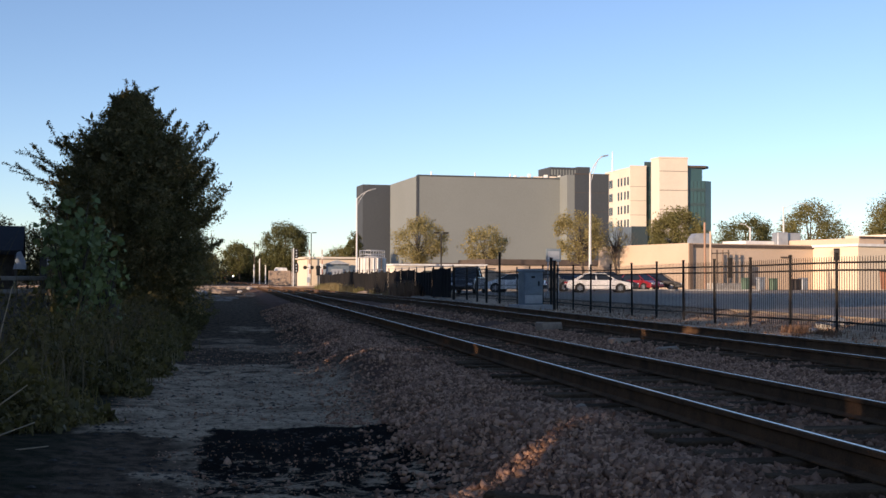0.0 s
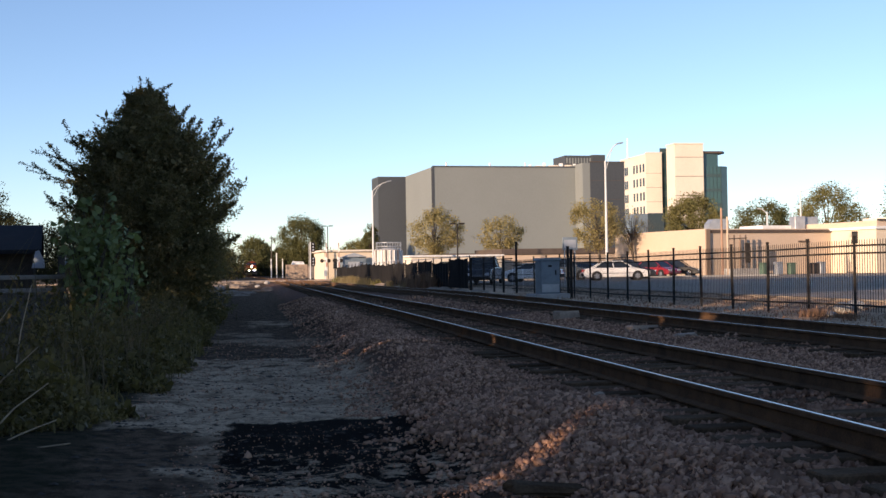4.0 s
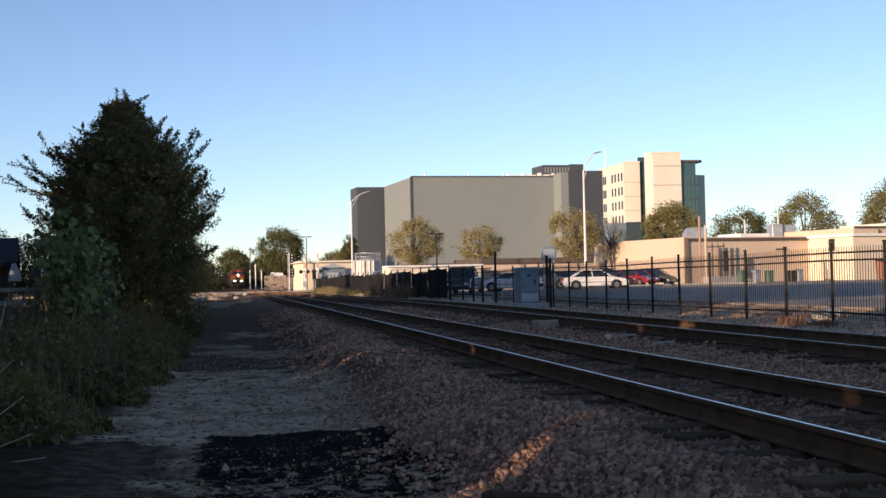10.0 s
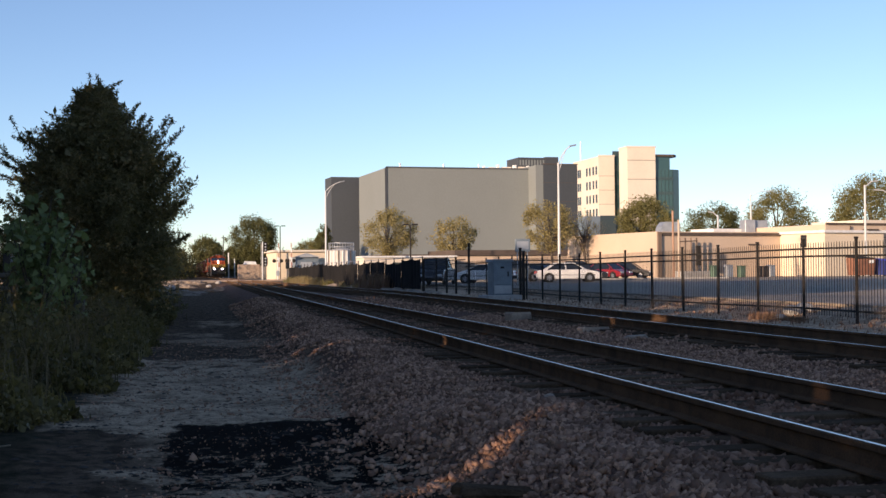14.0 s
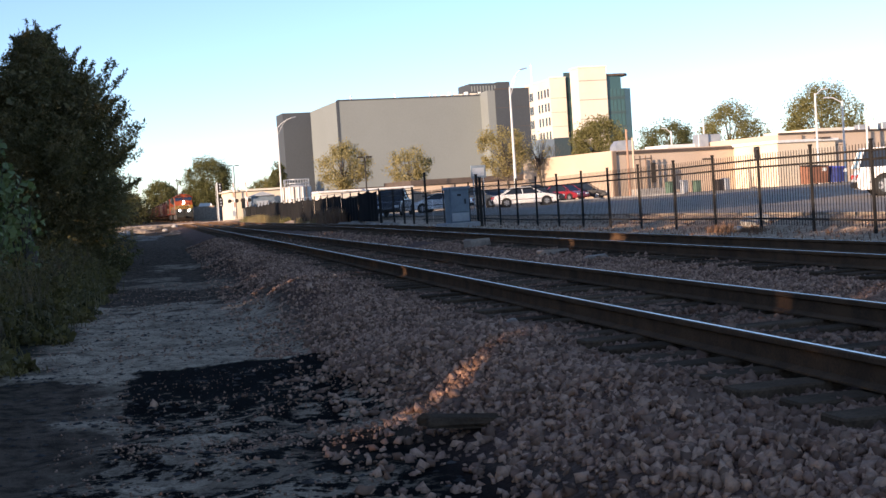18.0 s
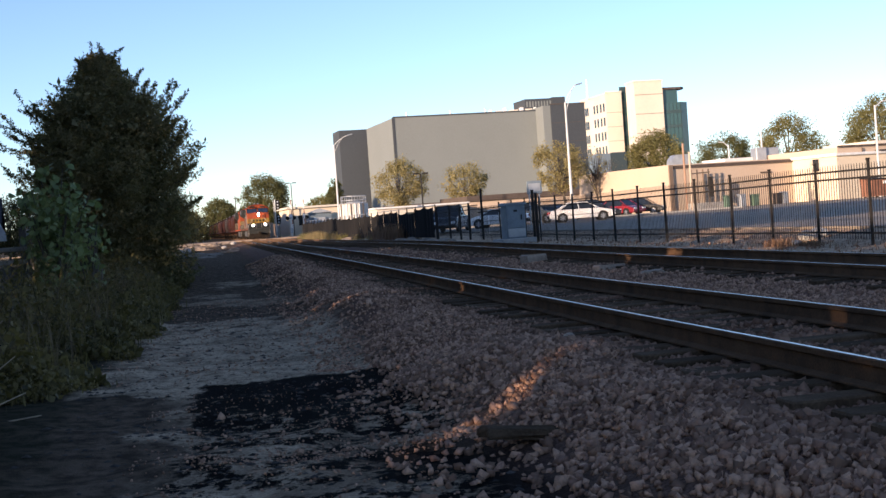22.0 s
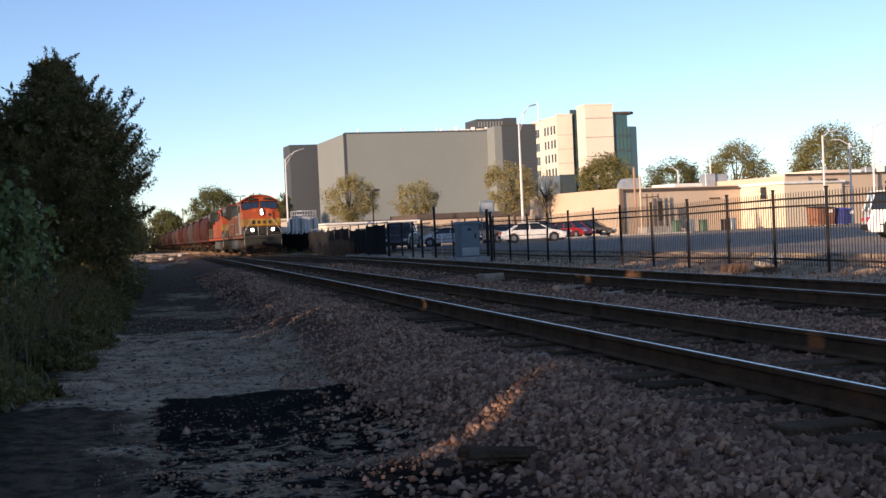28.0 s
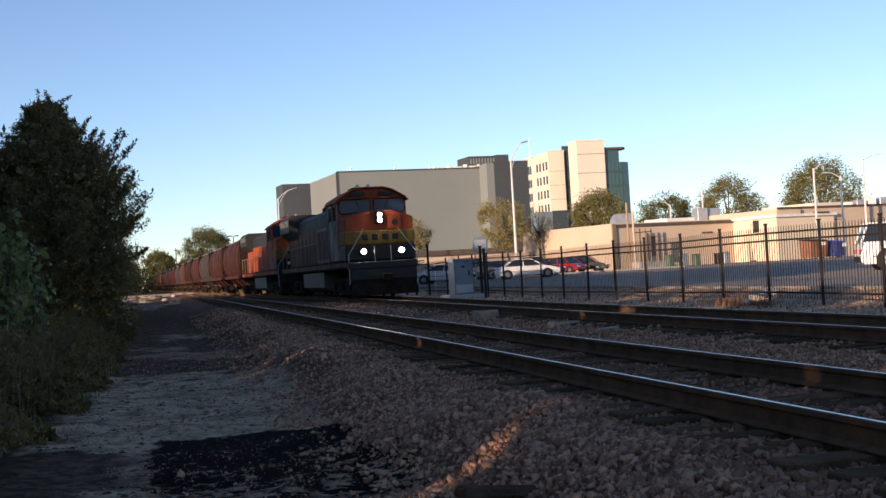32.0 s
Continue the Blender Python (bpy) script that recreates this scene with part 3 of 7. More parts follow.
    tagged(ob, "loose grey and pinkish crushed-stone ballast round the tracks", "gravel", kind="stuff")


ballast()


def clods():
    """Dark crumbs of soil and tar strewn over the pale crust of the lane."""
    rng = np.random.default_rng(6)
    n = 5200
    x, y = rng.uniform(-1.5, 1.9, n), rng.uniform(4.0, 34, n) ** 1.0
    keep = rng.random(n) < np.clip(0.55 + 0.5 * np.sin(2.1 * x + 1.3 * np.sin(y)) * np.sin(1.7 * y), 0.1, 1) * np.interp(y, [4, 24, 34], [1, 0.8, 0.3])
    x, y = x[keep], y[keep]
    n = len(x)
    s = np.clip(0.013 * rng.lognormal(0, 0.45, n), 0.004, 0.026)
    a = rng.uniform(0, 6.28, n)
    k = np.arange(6) / 6 * 2 * np.pi
    r = s[:, None] * rng.uniform(0.6, 1.5, (n, 6)) * (1 + 0.5 * np.abs(np.cos(k[None] + a[:, None])))
    ring = np.stack([x[:, None] + r * np.cos(k), y[:, None] + r * np.sin(k), land(x, y)[:, None] + 0.002 + 0 * r], -1)
    top = np.stack([x, y, land(x, y) + s * 0.75], -1)[:, None, :]
    v = np.concatenate([ring, top], 1)
    f = np.array([[j, (j + 1) % 6, 6] for j in range(6)])
    f = (f[None] + (np.arange(n) * 7)[:, None, None]).reshape(-1, 3)
    ob = new("soil_crumbs", raw_mesh("soil_crumbs", v.reshape(-1, 3), 3, f, M_CLOD))
    tagged(ob, "dark crumbs of soil and tar strewn over the lane", "soil", kind="stuff")


clods()


# ---- tracks ----
def track(name, label, centre, y0, y1, near):
    t = thing(name, label, "railway track", "railway tracks", kind="structure")
    ys = np.concatenate([np.arange(y0, 90, 3.0), np.arange(90, y1, 10.0), [y1]])
    xs = centre(ys)
    prof = [(-0.07, 0.0), (0.07, 0.0), (0.07, 0.012), (0.012, 0.03), (0.012, 0.125), (0.036, 0.135), (0.036, 0.165), (0.028, 0.1715), (0.012, 0.172), (-0.016, 0.172), (-0.028, 0.1715), (-0.036, 0.165), (-0.036, 0.135), (-0.012, 0.125), (-0.012, 0.03), (-0.07, 0.012)]
    for side in (-0.7525, 0.7525):
        bm = bmesh.new()
        rings = [[bm.verts.new((x + side + u, y, RAIL - 0.172 + v)) for u, v in prof] for x, y in zip(xs, ys)]
        for a, b in zip(rings, rings[1:]):
            for k in range(len(prof)):
                f = bm.faces.new((a[k], b[k], b[(k + 1) % len(prof)], a[(k + 1) % len(prof)]))
                f.material_index = 1 if k == 8 else 0
                f.smooth = False
        part("rail", bm, (M_RUST, M_RAILTOP), t, "rust-brown steel rail with a bright worn head")
    tie = mesh_of("tie", boxed(-1.3, 1.3, -0.115, 0.115, -0.09, 0.0, 0.012), M_TIE)
    rng = random.Random(3)
    far = bmesh.new()
    y = near
    while y < min(y1, 230):
        x = float(centre(y))
        m = pose(x + rng.uniform(-0.05, 0.05), y, RAIL - 0.172 + rng.uniform(-0.022, -0.004), 0, 0, rng.uniform(-1.2, 1.2))
        if y < 70:
            piece("tie", tie, t, m)
        else:
            box(far, -1.3, 1.3, -0.115, 0.115, -0.09, 0.0, m=m)
        y += 0.53
    part("tie_row", far, M_TIE, t)["kind"] = "stuff"
    return t


track("railway_track", "near railway track with polished rails on dark ties", near_x, -30.0, 250.0, 4.0)
track("railway_track", "far railway track curving away, carrying the train", far_x, -30.0, 900.0, 10.0)


# ---- fence, signal case and other things beside the line ----
FENCE_X, PANEL = 13.6, 2.465


def iron_fence():
    t = thing("iron_fence", "black steel picket fence with paired top rails along the verge", "fence")
    rng = random.Random(8)
    post = mesh_of("post", box(boxed(-0.028, 0.028, -0.028, 0.028, -0.1, 1.78, 0.005), -0.034, 0.034, -0.034, 0.034, 1.78, 1.82), M_BLACK)
    picket = mesh_of("picket", prism(bmesh.new(), [(-0.006, 0.1), (0.006, 0.1), (0.006, 1.68), (0.0, 1.73), (-0.006, 1.68)], "x", -0.006, 0.006), M_BLACK)
    rails = mesh_of("panel", boxed(-0.02, 0.02, 0.0, PANEL, 1.57, 1.612), M_BLACK)
    rail = mesh_of("panel_rail", boxed(-0.02, 0.02, 0.0, PANEL, -0.021, 0.021), M_BLACK)
    y = 10.4
    rest = bmesh.new()
    while y < 62:
        span = float(np.interp(y, [21, 27, 35], [2.31, 2.40, 2.50]))
        z = float(land(FENCE_X, y)) + 0.02
        if 17.0 < y < 60:
            piece("post", post, t, pose(FENCE_X, y, z, rng.uniform(-0.6, 0.6), rng.uniform(-0.6, 0.6), 0))
        z2 = float(land(FENCE_X, y + span)) + 0.02
        p = piece("panel", rails, t, pose(FENCE_X, y, z, math.degrees(math.atan2(z2 - z, span)), 0, 0) @ Matrix.Diagonal((1, span / PANEL, 1, 1)))
        for h in (0.24, 1.42):
            piece("rail", rail, p, pose(0, 0, h))
        for q in range(19):
            u = 0.13 + q * (PANEL - 0.26) / 18
            if 18 < y < 48:
                piece("picket", picket, p, pose(0, u, 0))
            else:
                m = pose(FENCE_X, y + u * span / PANEL, z + (z2 - z) * u / PANEL)
                box(rest, -0.006, 0.006, -0.006, 0.006, 0.1, 1.7, m=m)
        y += span
    part("picket_run", rest, M_BLACK, t)["kind"] = "stuff"
    return t


iron_fence()


def gate_posts():
    t = thing("fence_gate", "black steel gate posts with a short rail fence", "gate")
    for x, y, h in ((13.4, 62.0, 2.4), (13.15, 50.7, 1.95), (12.9, 49.2, 1.8), (13.2, 64.3, 1.75), (13.2, 66.8, 1.75), (13.2, 69.8, 1.75), (13.1, 73.3, 1.75),):
        post = part("post", boxed(x - 0.05, x + 0.05, y - 0.05, y + 0.05, 0.4, 0.55 + h, 0.01), M_BLACK, t)
        part("post_cap", boxed(x - 0.065, x + 0.065, y - 0.065, y + 0.065, 0.55 + h, 0.59 + h, 0.01), M_BLACK, post)
    for z in (0.75, 1.95, 2.15):
        part("rail", boxed(13.18, 13.22, 62.0, 73.4, z, z + 0.04), M_BLACK, t)
    for k in range(38):
        y = 62.2 + k * 0.295
        part("picket", boxed(13.19, 13.21, y, y + 0.02, 0.6, 2.2), M_BLACK, t)


gate_posts()


def screen_fence():
    """Chain-link fence hung with dark mesh."""
    t = thing("screened_fence", "chain-link fence hung with dark, sagging privacy mesh", "fence")
    y, rng = 73.5, random.Random(2)
    x = lambda v: 13.0 + (v - 75) * -0.035
    while y < 146:
        z = 0.5
        part("post", tubed([(x(y), y, z - 0.1), (x(y), y, z + 1.98)], 0.04, 8), M_BLACK, t)
        h = 1.72 + rng.uniform(-0.08, 0.14)
        bm = bmesh.new()
        n = 10
        cols = []
        for k in range(n + 1):
            u = y + 3.0 * k / n
            sag = 0.08 * math.sin(math.pi * k / n)
            off = 0.05 * math.sin(k * 2.1 + y)
            cols.append([bm.verts.new((x(u) + off + d, u, z + zz - (sag if zz > 1 else 0))) for d in (-0.10, -0.07) for zz in (0.02, h)])
        for a, b in zip(cols, cols[1:]):
            for i, j in ((0, 1), (1, 3), (3, 2), (2, 0)):
                bm.faces.new((a[i], a[j], b[j], b[i]))
        part("mesh_screen", bm, M_SCREEN, t)
        part("top_rail", tubed([(x(y), y, z + 1.93), (x(y + 3), y + 3, z + 1.93)], 0.022, 6), M_GALV, t)
        y += 3.0
    return t


screen_fence()


def signal_case():
    t = thing("signal_cabinet", "blue-grey aluminium trackside signal cabinet on a concrete pad", "utility cabinet", at=pose(12.27, 50.7, 0.5, 0, 0, 8))
    part("pad", boxed(-0.75, 0.75, -0.6, 0.6, -0.3, 0.08, 0.02), M_CONC, t)
    part("body", boxed(-0.42, 0.42, -0.33, 0.33, 0.08, 1.46, 0.02), M_CASE, t)
    part("lid", prism(bmesh.new(), [(-0.48, 1.46), (0.48, 1.46), (0.44, 1.56), (-0.44, 1.56)], "y", -0.40, 0.38), M_CASE, t)
    d = part("door", boxed(-0.38, 0.38, -0.35, -0.33, 0.52, 1.38, 0.01), M_CASE, t)
    part("door_handle", boxed(0.20, 0.25, -0.39, -0.35, 0.85, 1.05, 0.01), M_BLACK, d, "black handle")
    part("label_plate", boxed(-0.10, 0.06, -0.358, -0.35, 1.18, 1.26), M_BLACK, d)
    part("lower_door", boxed(-0.38, 0.38, -0.35, -0.33, 0.14, 0.48, 0.01), M_GALV, t)
    part("conduit", tubed([(0.47, 0, -0.2), (0.47, 0, 1.1), (0.40, 0, 1.2)], 0.04, 8), M_GALV, t)


signal_case()


def block(x, y, z, w, d, h, turn, label):
    bm = boxed(-w / 2, w / 2, -d / 2, d / 2, 0, h, 0.04)
    rng = random.Random(int(x * 10))
    for v in bm.verts:
        v.co += Vector([rng.uniform(-0.02, 0.02) for _ in range(3)])
    ob = part("concrete_block", bm, M_OLDCONC)
    ob.matrix_basis = pose(x, y, z, 0, 0, turn)
    tagged(ob, label, "concrete block", "concrete blocks between the tracks")


block(7.6, 29.5, 0.32, 0.55, 0.4, 0.26, 10, "chipped pale concrete block beside the far rail")
block(7.6, 23.6, 0.30, 0.6, 0.3, 0.17, 4, "long broken concrete slab beside the far rail")
block(7.55, 21.0, 0.30, 0.4, 0.3, 0.14, -14, "small broken concrete lump beside the far rail")


def rock(x, y, r, label):
    bm = bmesh.new()
    bmesh.ops.create_icosphere(bm, subdivisions=2, radius=r)
    for v in bm.verts:
        v.co *= 1 + 0.25 * noise.noise(v.co * 4 / r + Vector((x, y, 0)))
        v.co.z *= 0.6
    ob = part("rock", bm, M_CONC if x > 5 or y > 100 else M_OLDCONC)
    ob.matrix_basis = pose(x, y, float(land(x, y)) + r * 0.4)
    tagged(ob, label, "rock", "pale rocks beside the line")


rock(14.05, 28.1, 0.24, "white rock at the foot of the picket fence")
rock(14.45, 28.3, 0.22, "flat white rock at the foot of the picket fence")
rock(13.2, 27.0, 0.14, "small white rock by the picket fence")
rock(3.05, 10.75, 0.06, "pale fist-sized stone on the ballast ridge")


def plank():
    bm = boxed(-0.45, 0.45, -0.085, 0.085, 0, 0.07, 0.02)
    bmesh.ops.subdivide_edges(bm, edges=bm.edges[:], cuts=3)
    for v in bm.verts:
        v.co += Vector((0.06 * noise.noise(v.co * 9), 0.05 * noise.noise(v.co * 7 + Vector((3, 1, 2))), 0.035 * noise.noise(v.co * 8)))
    ob = part("timber_scrap", bm, M_TIE)
    ob.matrix_basis = pose(2.12, 8.12, float(land(2.1, 8.12)) - 0.02, 0, 5, 3)
    tagged(ob, "short dark rotten timber lying in the gravel", "timber")


plank()


# ---- lamps, signals and masts ----
def street_lamp(x, y, z, h, reach, rise, label, turn=0):
    t = thing("street_lamp", label, "street lamp", "tall street lamps", at=pose(x, y, z, 0, 0, turn))
    part("base", boxed(-0.25, 0.25, -0.25, 0.25, -0.2, 0.25, 0.03), M_CONC, t)
    part("pole", tubed([(0, 0, 0), (0, 0, h * 0.5), (0, 0, h)], [0.13, 0.10, 0.07], 12), M_POLE, t)
    bm = tube(bmesh.new(), [(0, 0, h - 0.1), (reach * 0.3, 0, h + rise * 0.42), (reach * 0.68, 0, h + rise * 0.82), (reach, 0, h + rise)], 0.04, 8)
    part("arm", bm, M_POLE, t)
    part("brace", tubed([(0, 0, h - 0.9), (reach * 0.3, 0, h + rise * 0.1), (reach * 0.62, 0, h + rise * 0.74)], 0.025, 6), M_POLE, t)
    head = boxed(-0.1, 0.5, -0.12, 0.12, -0.05, 0.06, 0.03)
    bmesh.ops.transform(head, matrix=pose(reach, 0, h + rise, 0, -12, 0), verts=head.verts)
    part("lamp_head", head, M_GALV, t)


street_lamp(28.25, 96.5, 0.66, 9.5, 1.0, 1.35, "tall pale steel street lamp standing in the car park")
street_lamp(14.15, 142.6, 0.6, 10.3, 1.7, 1.0, "tall pale steel street lamp standing by the road")


def lot_lamp(x, y, z, h, label, w=0.55):
    t = thing("lot_lamp", label, "street lamp", "car park lamps", at=pose(x, y, z))
    part("pole", tubed([(0, 0, 0), (0, 0, h)], 0.07, 8), M_BLACK, t)
    for s in (-1, 1):
        part("lamp_head", boxed(s * 0.15, s * (0.15 + w), -0.2, 0.2, h - 0.05, h + 0.1, 0.02), M_BLACK, t)


lot_lamp(19.85, 118.3, 0.66, 5.4, "dark twin-headed car park lamp")
lot_lamp(12.6, 200.4, 0.6, 8.4, "dark twin-headed lamp by the crossing", 0.7)


def rail_signal(x, y):
    t = thing("railway_signal", "silver mast with two black railway signal heads", "railway signal", at=pose(x, y, 0.5))
    part("mast", tubed([(0, 0, 0), (0, 0, 5.8)], 0.09, 10), M_POLE, t)
    for z in (5.0, 2.8):
        h = part("signal_head", prism(bmesh.new(), [(0.12, z - 0.75), (0.62, z - 0.75), (0.75, z - 0.4), (0.75, z + 0.4), (0.62, z + 0.75), (0.12, z + 0.75)], "y", -0.06, 0.06), M_BLACK, t, "black signal head")
        for k in (-0.45, 0.0, 0.45):
            part("visor", tubed([(0.42, -0.05, z + k), (0.42, -0.3, z + k)], 0.13, 10), M_GALV, h)
    part("ladder", boxed(-0.25, -0.2, -0.03, 0.03, 0, 5.6), M_POLE, t)


rail_signal(9.35, 191.0)


def crossing_gate(x, y, label):
    t = thing("crossing_signal", label, "crossing signal", "level crossing signals", at=pose(x, y, 0.5))
    part("mast", tubed([(0, 0, 0), (0, 0, 3.4)], 0.09, 10), M_WHITE, t)
    for k in range(6):
        part("arm_band", boxed(0.12 - 0.01 * k, 0.28 - 0.015 * k, -0.2, -0.15, 1.2 + 0.7 * k, 1.9 + 0.7 * k), M_WHITE if k % 2 == 0 else M_REDWALL, t)
    part("lamp_bar", boxed(-0.7, 0.7, -0.1, -0.04, 2.75, 2.85), M_BLACK, t)
    for s in (-1, 1):
        part("flasher", drum(bmesh.new(), (s * 0.5, -0.1, 2.8), "y", 0.28, 0.08, 16), M_BLACK, t)
    part("gate_mechanism", boxed(-0.25, 0.25, -0.2, 0.2, 0.6, 1.4, 0.05), M_GALV, t)


crossing_gate(11.1, 182.6, "white crossing mast with raised banded arm and flashers")
crossing_gate(12.9, 182.4, "white crossing mast with raised banded arm and flashers")


def crossing_road():
    ob = part("road", boxed(-60, 60, 174, 187, 0.30, 0.60), M_OLDCONC)
    tagged(ob, "worn pale road crossing the tracks", "road", kind="structure")


M_EARTH = mat("pale_dry_earth", (0.33, 0.26, 0.20), (0.17, 0.128, 0.097), 0.95, 1.3, 12, 0.6, 0.03, where="world", spec=0.05)


def earth_mound(x, y, rx, ry, h, turn):
    """A low uneven heap of spoil with a ragged outline."""
    bm = bmesh.new()
    bmesh.ops.create_icosphere(bm, subdivisions=3, radius=1.0)
    for v in bm.verts:
        d = 1 + 0.35 * noise.noise(v.co * 1.7 + Vector((x, y, 1))) + 0.14 * noise.noise(v.co * 5.0 + Vector((y, x, 2)))
        v.co = Vector((v.co.x * rx * d, v.co.y * ry * d, max(v.co.z, -0.2) * h * d))
    ob = part("earth_mound", bm, M_EARTH)
    ob.matrix_basis = pose(x, y, float(land(x, y)) - 0.04, 0, 0, turn)
    tagged(ob, "low uneven heap of pale dry earth", "dirt heap", "dirt heaps along the line")


def spoil_heaps():
    rng = random.Random(12)
    for k in range(22):
        y = 92 + 80 * (k / 21) ** 0.9
        x = rng.uniform(-3.4, 2.2)
        earth_mound(x, y, rng.uniform(0.4, 1.1), rng.uniform(0.6, 1.9), rng.uniform(0.12, 0.30), rng.uniform(0, 90))
    for x, y, rx, ry, h in ((12.0, 71.0, 0.5, 1.3, 0.26), (11.8, 75.2, 0.6, 1.8, 0.30), (11.9, 80.0, 0.5, 2.0, 0.22), (11.6, 88.0, 0.5, 2.2, 0.24), (12.3, 66.5, 0.5, 1.2, 0.2), (11.4, 108.0, 0.6, 2.5, 0.3)):
        earth_mound(x, y, rx, ry, h, 0)
    for x, y, r in ((-2.9, 104.0, 0.5), (-2.5, 112.0, 0.45), (0.9, 128.0, 0.3), (2.1, 146.0, 0.35)):
        rock(x, y, r, "pale broken concrete lump beside the crossing")


crossing_road()
spoil_heaps()


# ---- car park and roadway ----
def car_park():
    bm = prism(bmesh.new(), [(15.4, 14.0), (110.0, 14.0), (110.0, 175.0), (16.0, 175.0)], "z", 0.45, 0.70)
    tagged(part("pavement", bm, M_LOT), "worn pale concrete car park", "car park", kind="structure")
    for x0, x1, y in ((34, 46, 104.0), (16.5, 24, 100.0)):
        ob = part("kerb", boxed(x0, x1, y, y + 0.25, 0.6, 0.84, 0.03), M_CONC)
        tagged(ob, "pale concrete kerb in the car park", "kerb", kind="structure")


car_park()


# ---- buildings ----
def walls(t, name, corners, z0, z1, material, label=""):
    """A solid block on a ground outline."""
    return part(name, prism(bmesh.new(), corners, "z", z0, z1), material, t, label)


def quad(o, u, v, a, b):
    """Outline of a rectangle of sides a along u and b along v from o."""
    o, u, v = Vector(o), Vector(u), Vector(v)
    return [tuple(p) for p in (o, o + u * a, o + u * a + v * b, o + v * b)]


def slab(t, name, o, u, along0, along1, z0, z1, depth, material, label=""):
    """A thin upright plate on a wall that runs from o along u; depth out of the wall."""
    o, u = Vector(o), Vector(u)
    n = Vector((u.y, -u.x))
    p = [o + u * along0, o + u * along1, o + u * along1 + n * depth, o + u * along0 + n * depth]
    return part(name, prism(bmesh.new(), [tuple(q) for q in p], "z", z0, z1), material, t, label)


def grey_block():
    t = thing("office_block", "huge windowless grey precast building with dark corner towers", "building")
    u, v = Vector((0.996, 0.09)), Vector((-0.09, 0.996))
    o = Vector((43.9, 296.5))
    walls(t, "wall", quad(o, u, v, 39.0, 30.0), 0, 26.5, M_GREY, "grey precast wall")
    slab(t, "corner_strip", o, u, -0.25, 0.35, 0, 26.6, 0.12, M_GREYD, "dark corner strip")
    slab(t, "roof_edge", o, u, 0, 37.4, 26.5, 26.8, 0.15, M_GREYD)
    slab(t, "base_band", o, u, 0, 37.4, 0, 4.2, 0.10, M_GREY)
    walls(t, "stair_tower", quad((34.45, 331.5), u, v, 7.6, 9.0), 0, 26.9, M_GREYD, "dark grey stair tower")
    q = Vector((80.5, 294.6))
    walls(t, "corner_tower", quad(q, u, v, 1.9, 14.0), 0, 27.2, M_GREY, "grey edge of the corner tower")
    walls(t, "tower_face", quad(q + u * 1.9 - v * 0.2, u, v, 8.9, 14.0), 0, 27.4, M_GREYD, "dark grey corner tower")
    slab(t, "tower_cap", q + u * 1.9 - v * 0.2, u, -0.1, 9.0, 27.4, 27.6, 0.1, M_TRIM)
    for k in range(5):
        slab(t, "tower_joint", q + u * 1.9 - v * 0.2, u, 0.05, 8.85, 4.5 + 4.6 * k, 4.58 + 4.6 * k, 0.03, M_TRIM)
    walls(t, "penthouse", quad((79.4, 307.0), u, v, 7.3, 9.0), 26.0, 30.2, M_GREYD, "rooftop plant room")
    walls(t, "penthouse_end", quad((86.7, 307.4), u, v, 3.4, 8.0), 26.0, 30.4, M_GREYD)
    for k in range(9):
        slab(t, "louvre", (79.4, 307.0), u, 0.3 + 0.78 * k, 0.7 + 0.78 * k, 28.2, 29.6, 0.05, M_GREY)
    for k, (a, w, h) in enumerate(((26.5, 0.5, 0.9), (28.0, 1.6, 0.6), (30.2, 0.6, 1.3), (31.5, 2.4, 0.7), (34.5, 0.8, 1.2), (35.8, 1.8, 0.8), (38.2, 0.5, 1.1))):
        b = o + u * a + v * 6
        part("roof_plant", boxed(b.x, b.x + w, b.y, b.y + 1.5, 26.5, 26.9 + h, 0.05), M_CREAM if k % 2 else M_WHITE, t, "pale rooftop plant")
    for k in (4.0, 15.0, 24.0):
        a = o + u * k + v * 2
        part("roof_pipe", tubed([(a.x, a.y, 26.4), (a.x, a.y, 27.8)], 0.2, 8), M_WHITE, t)


grey_block()


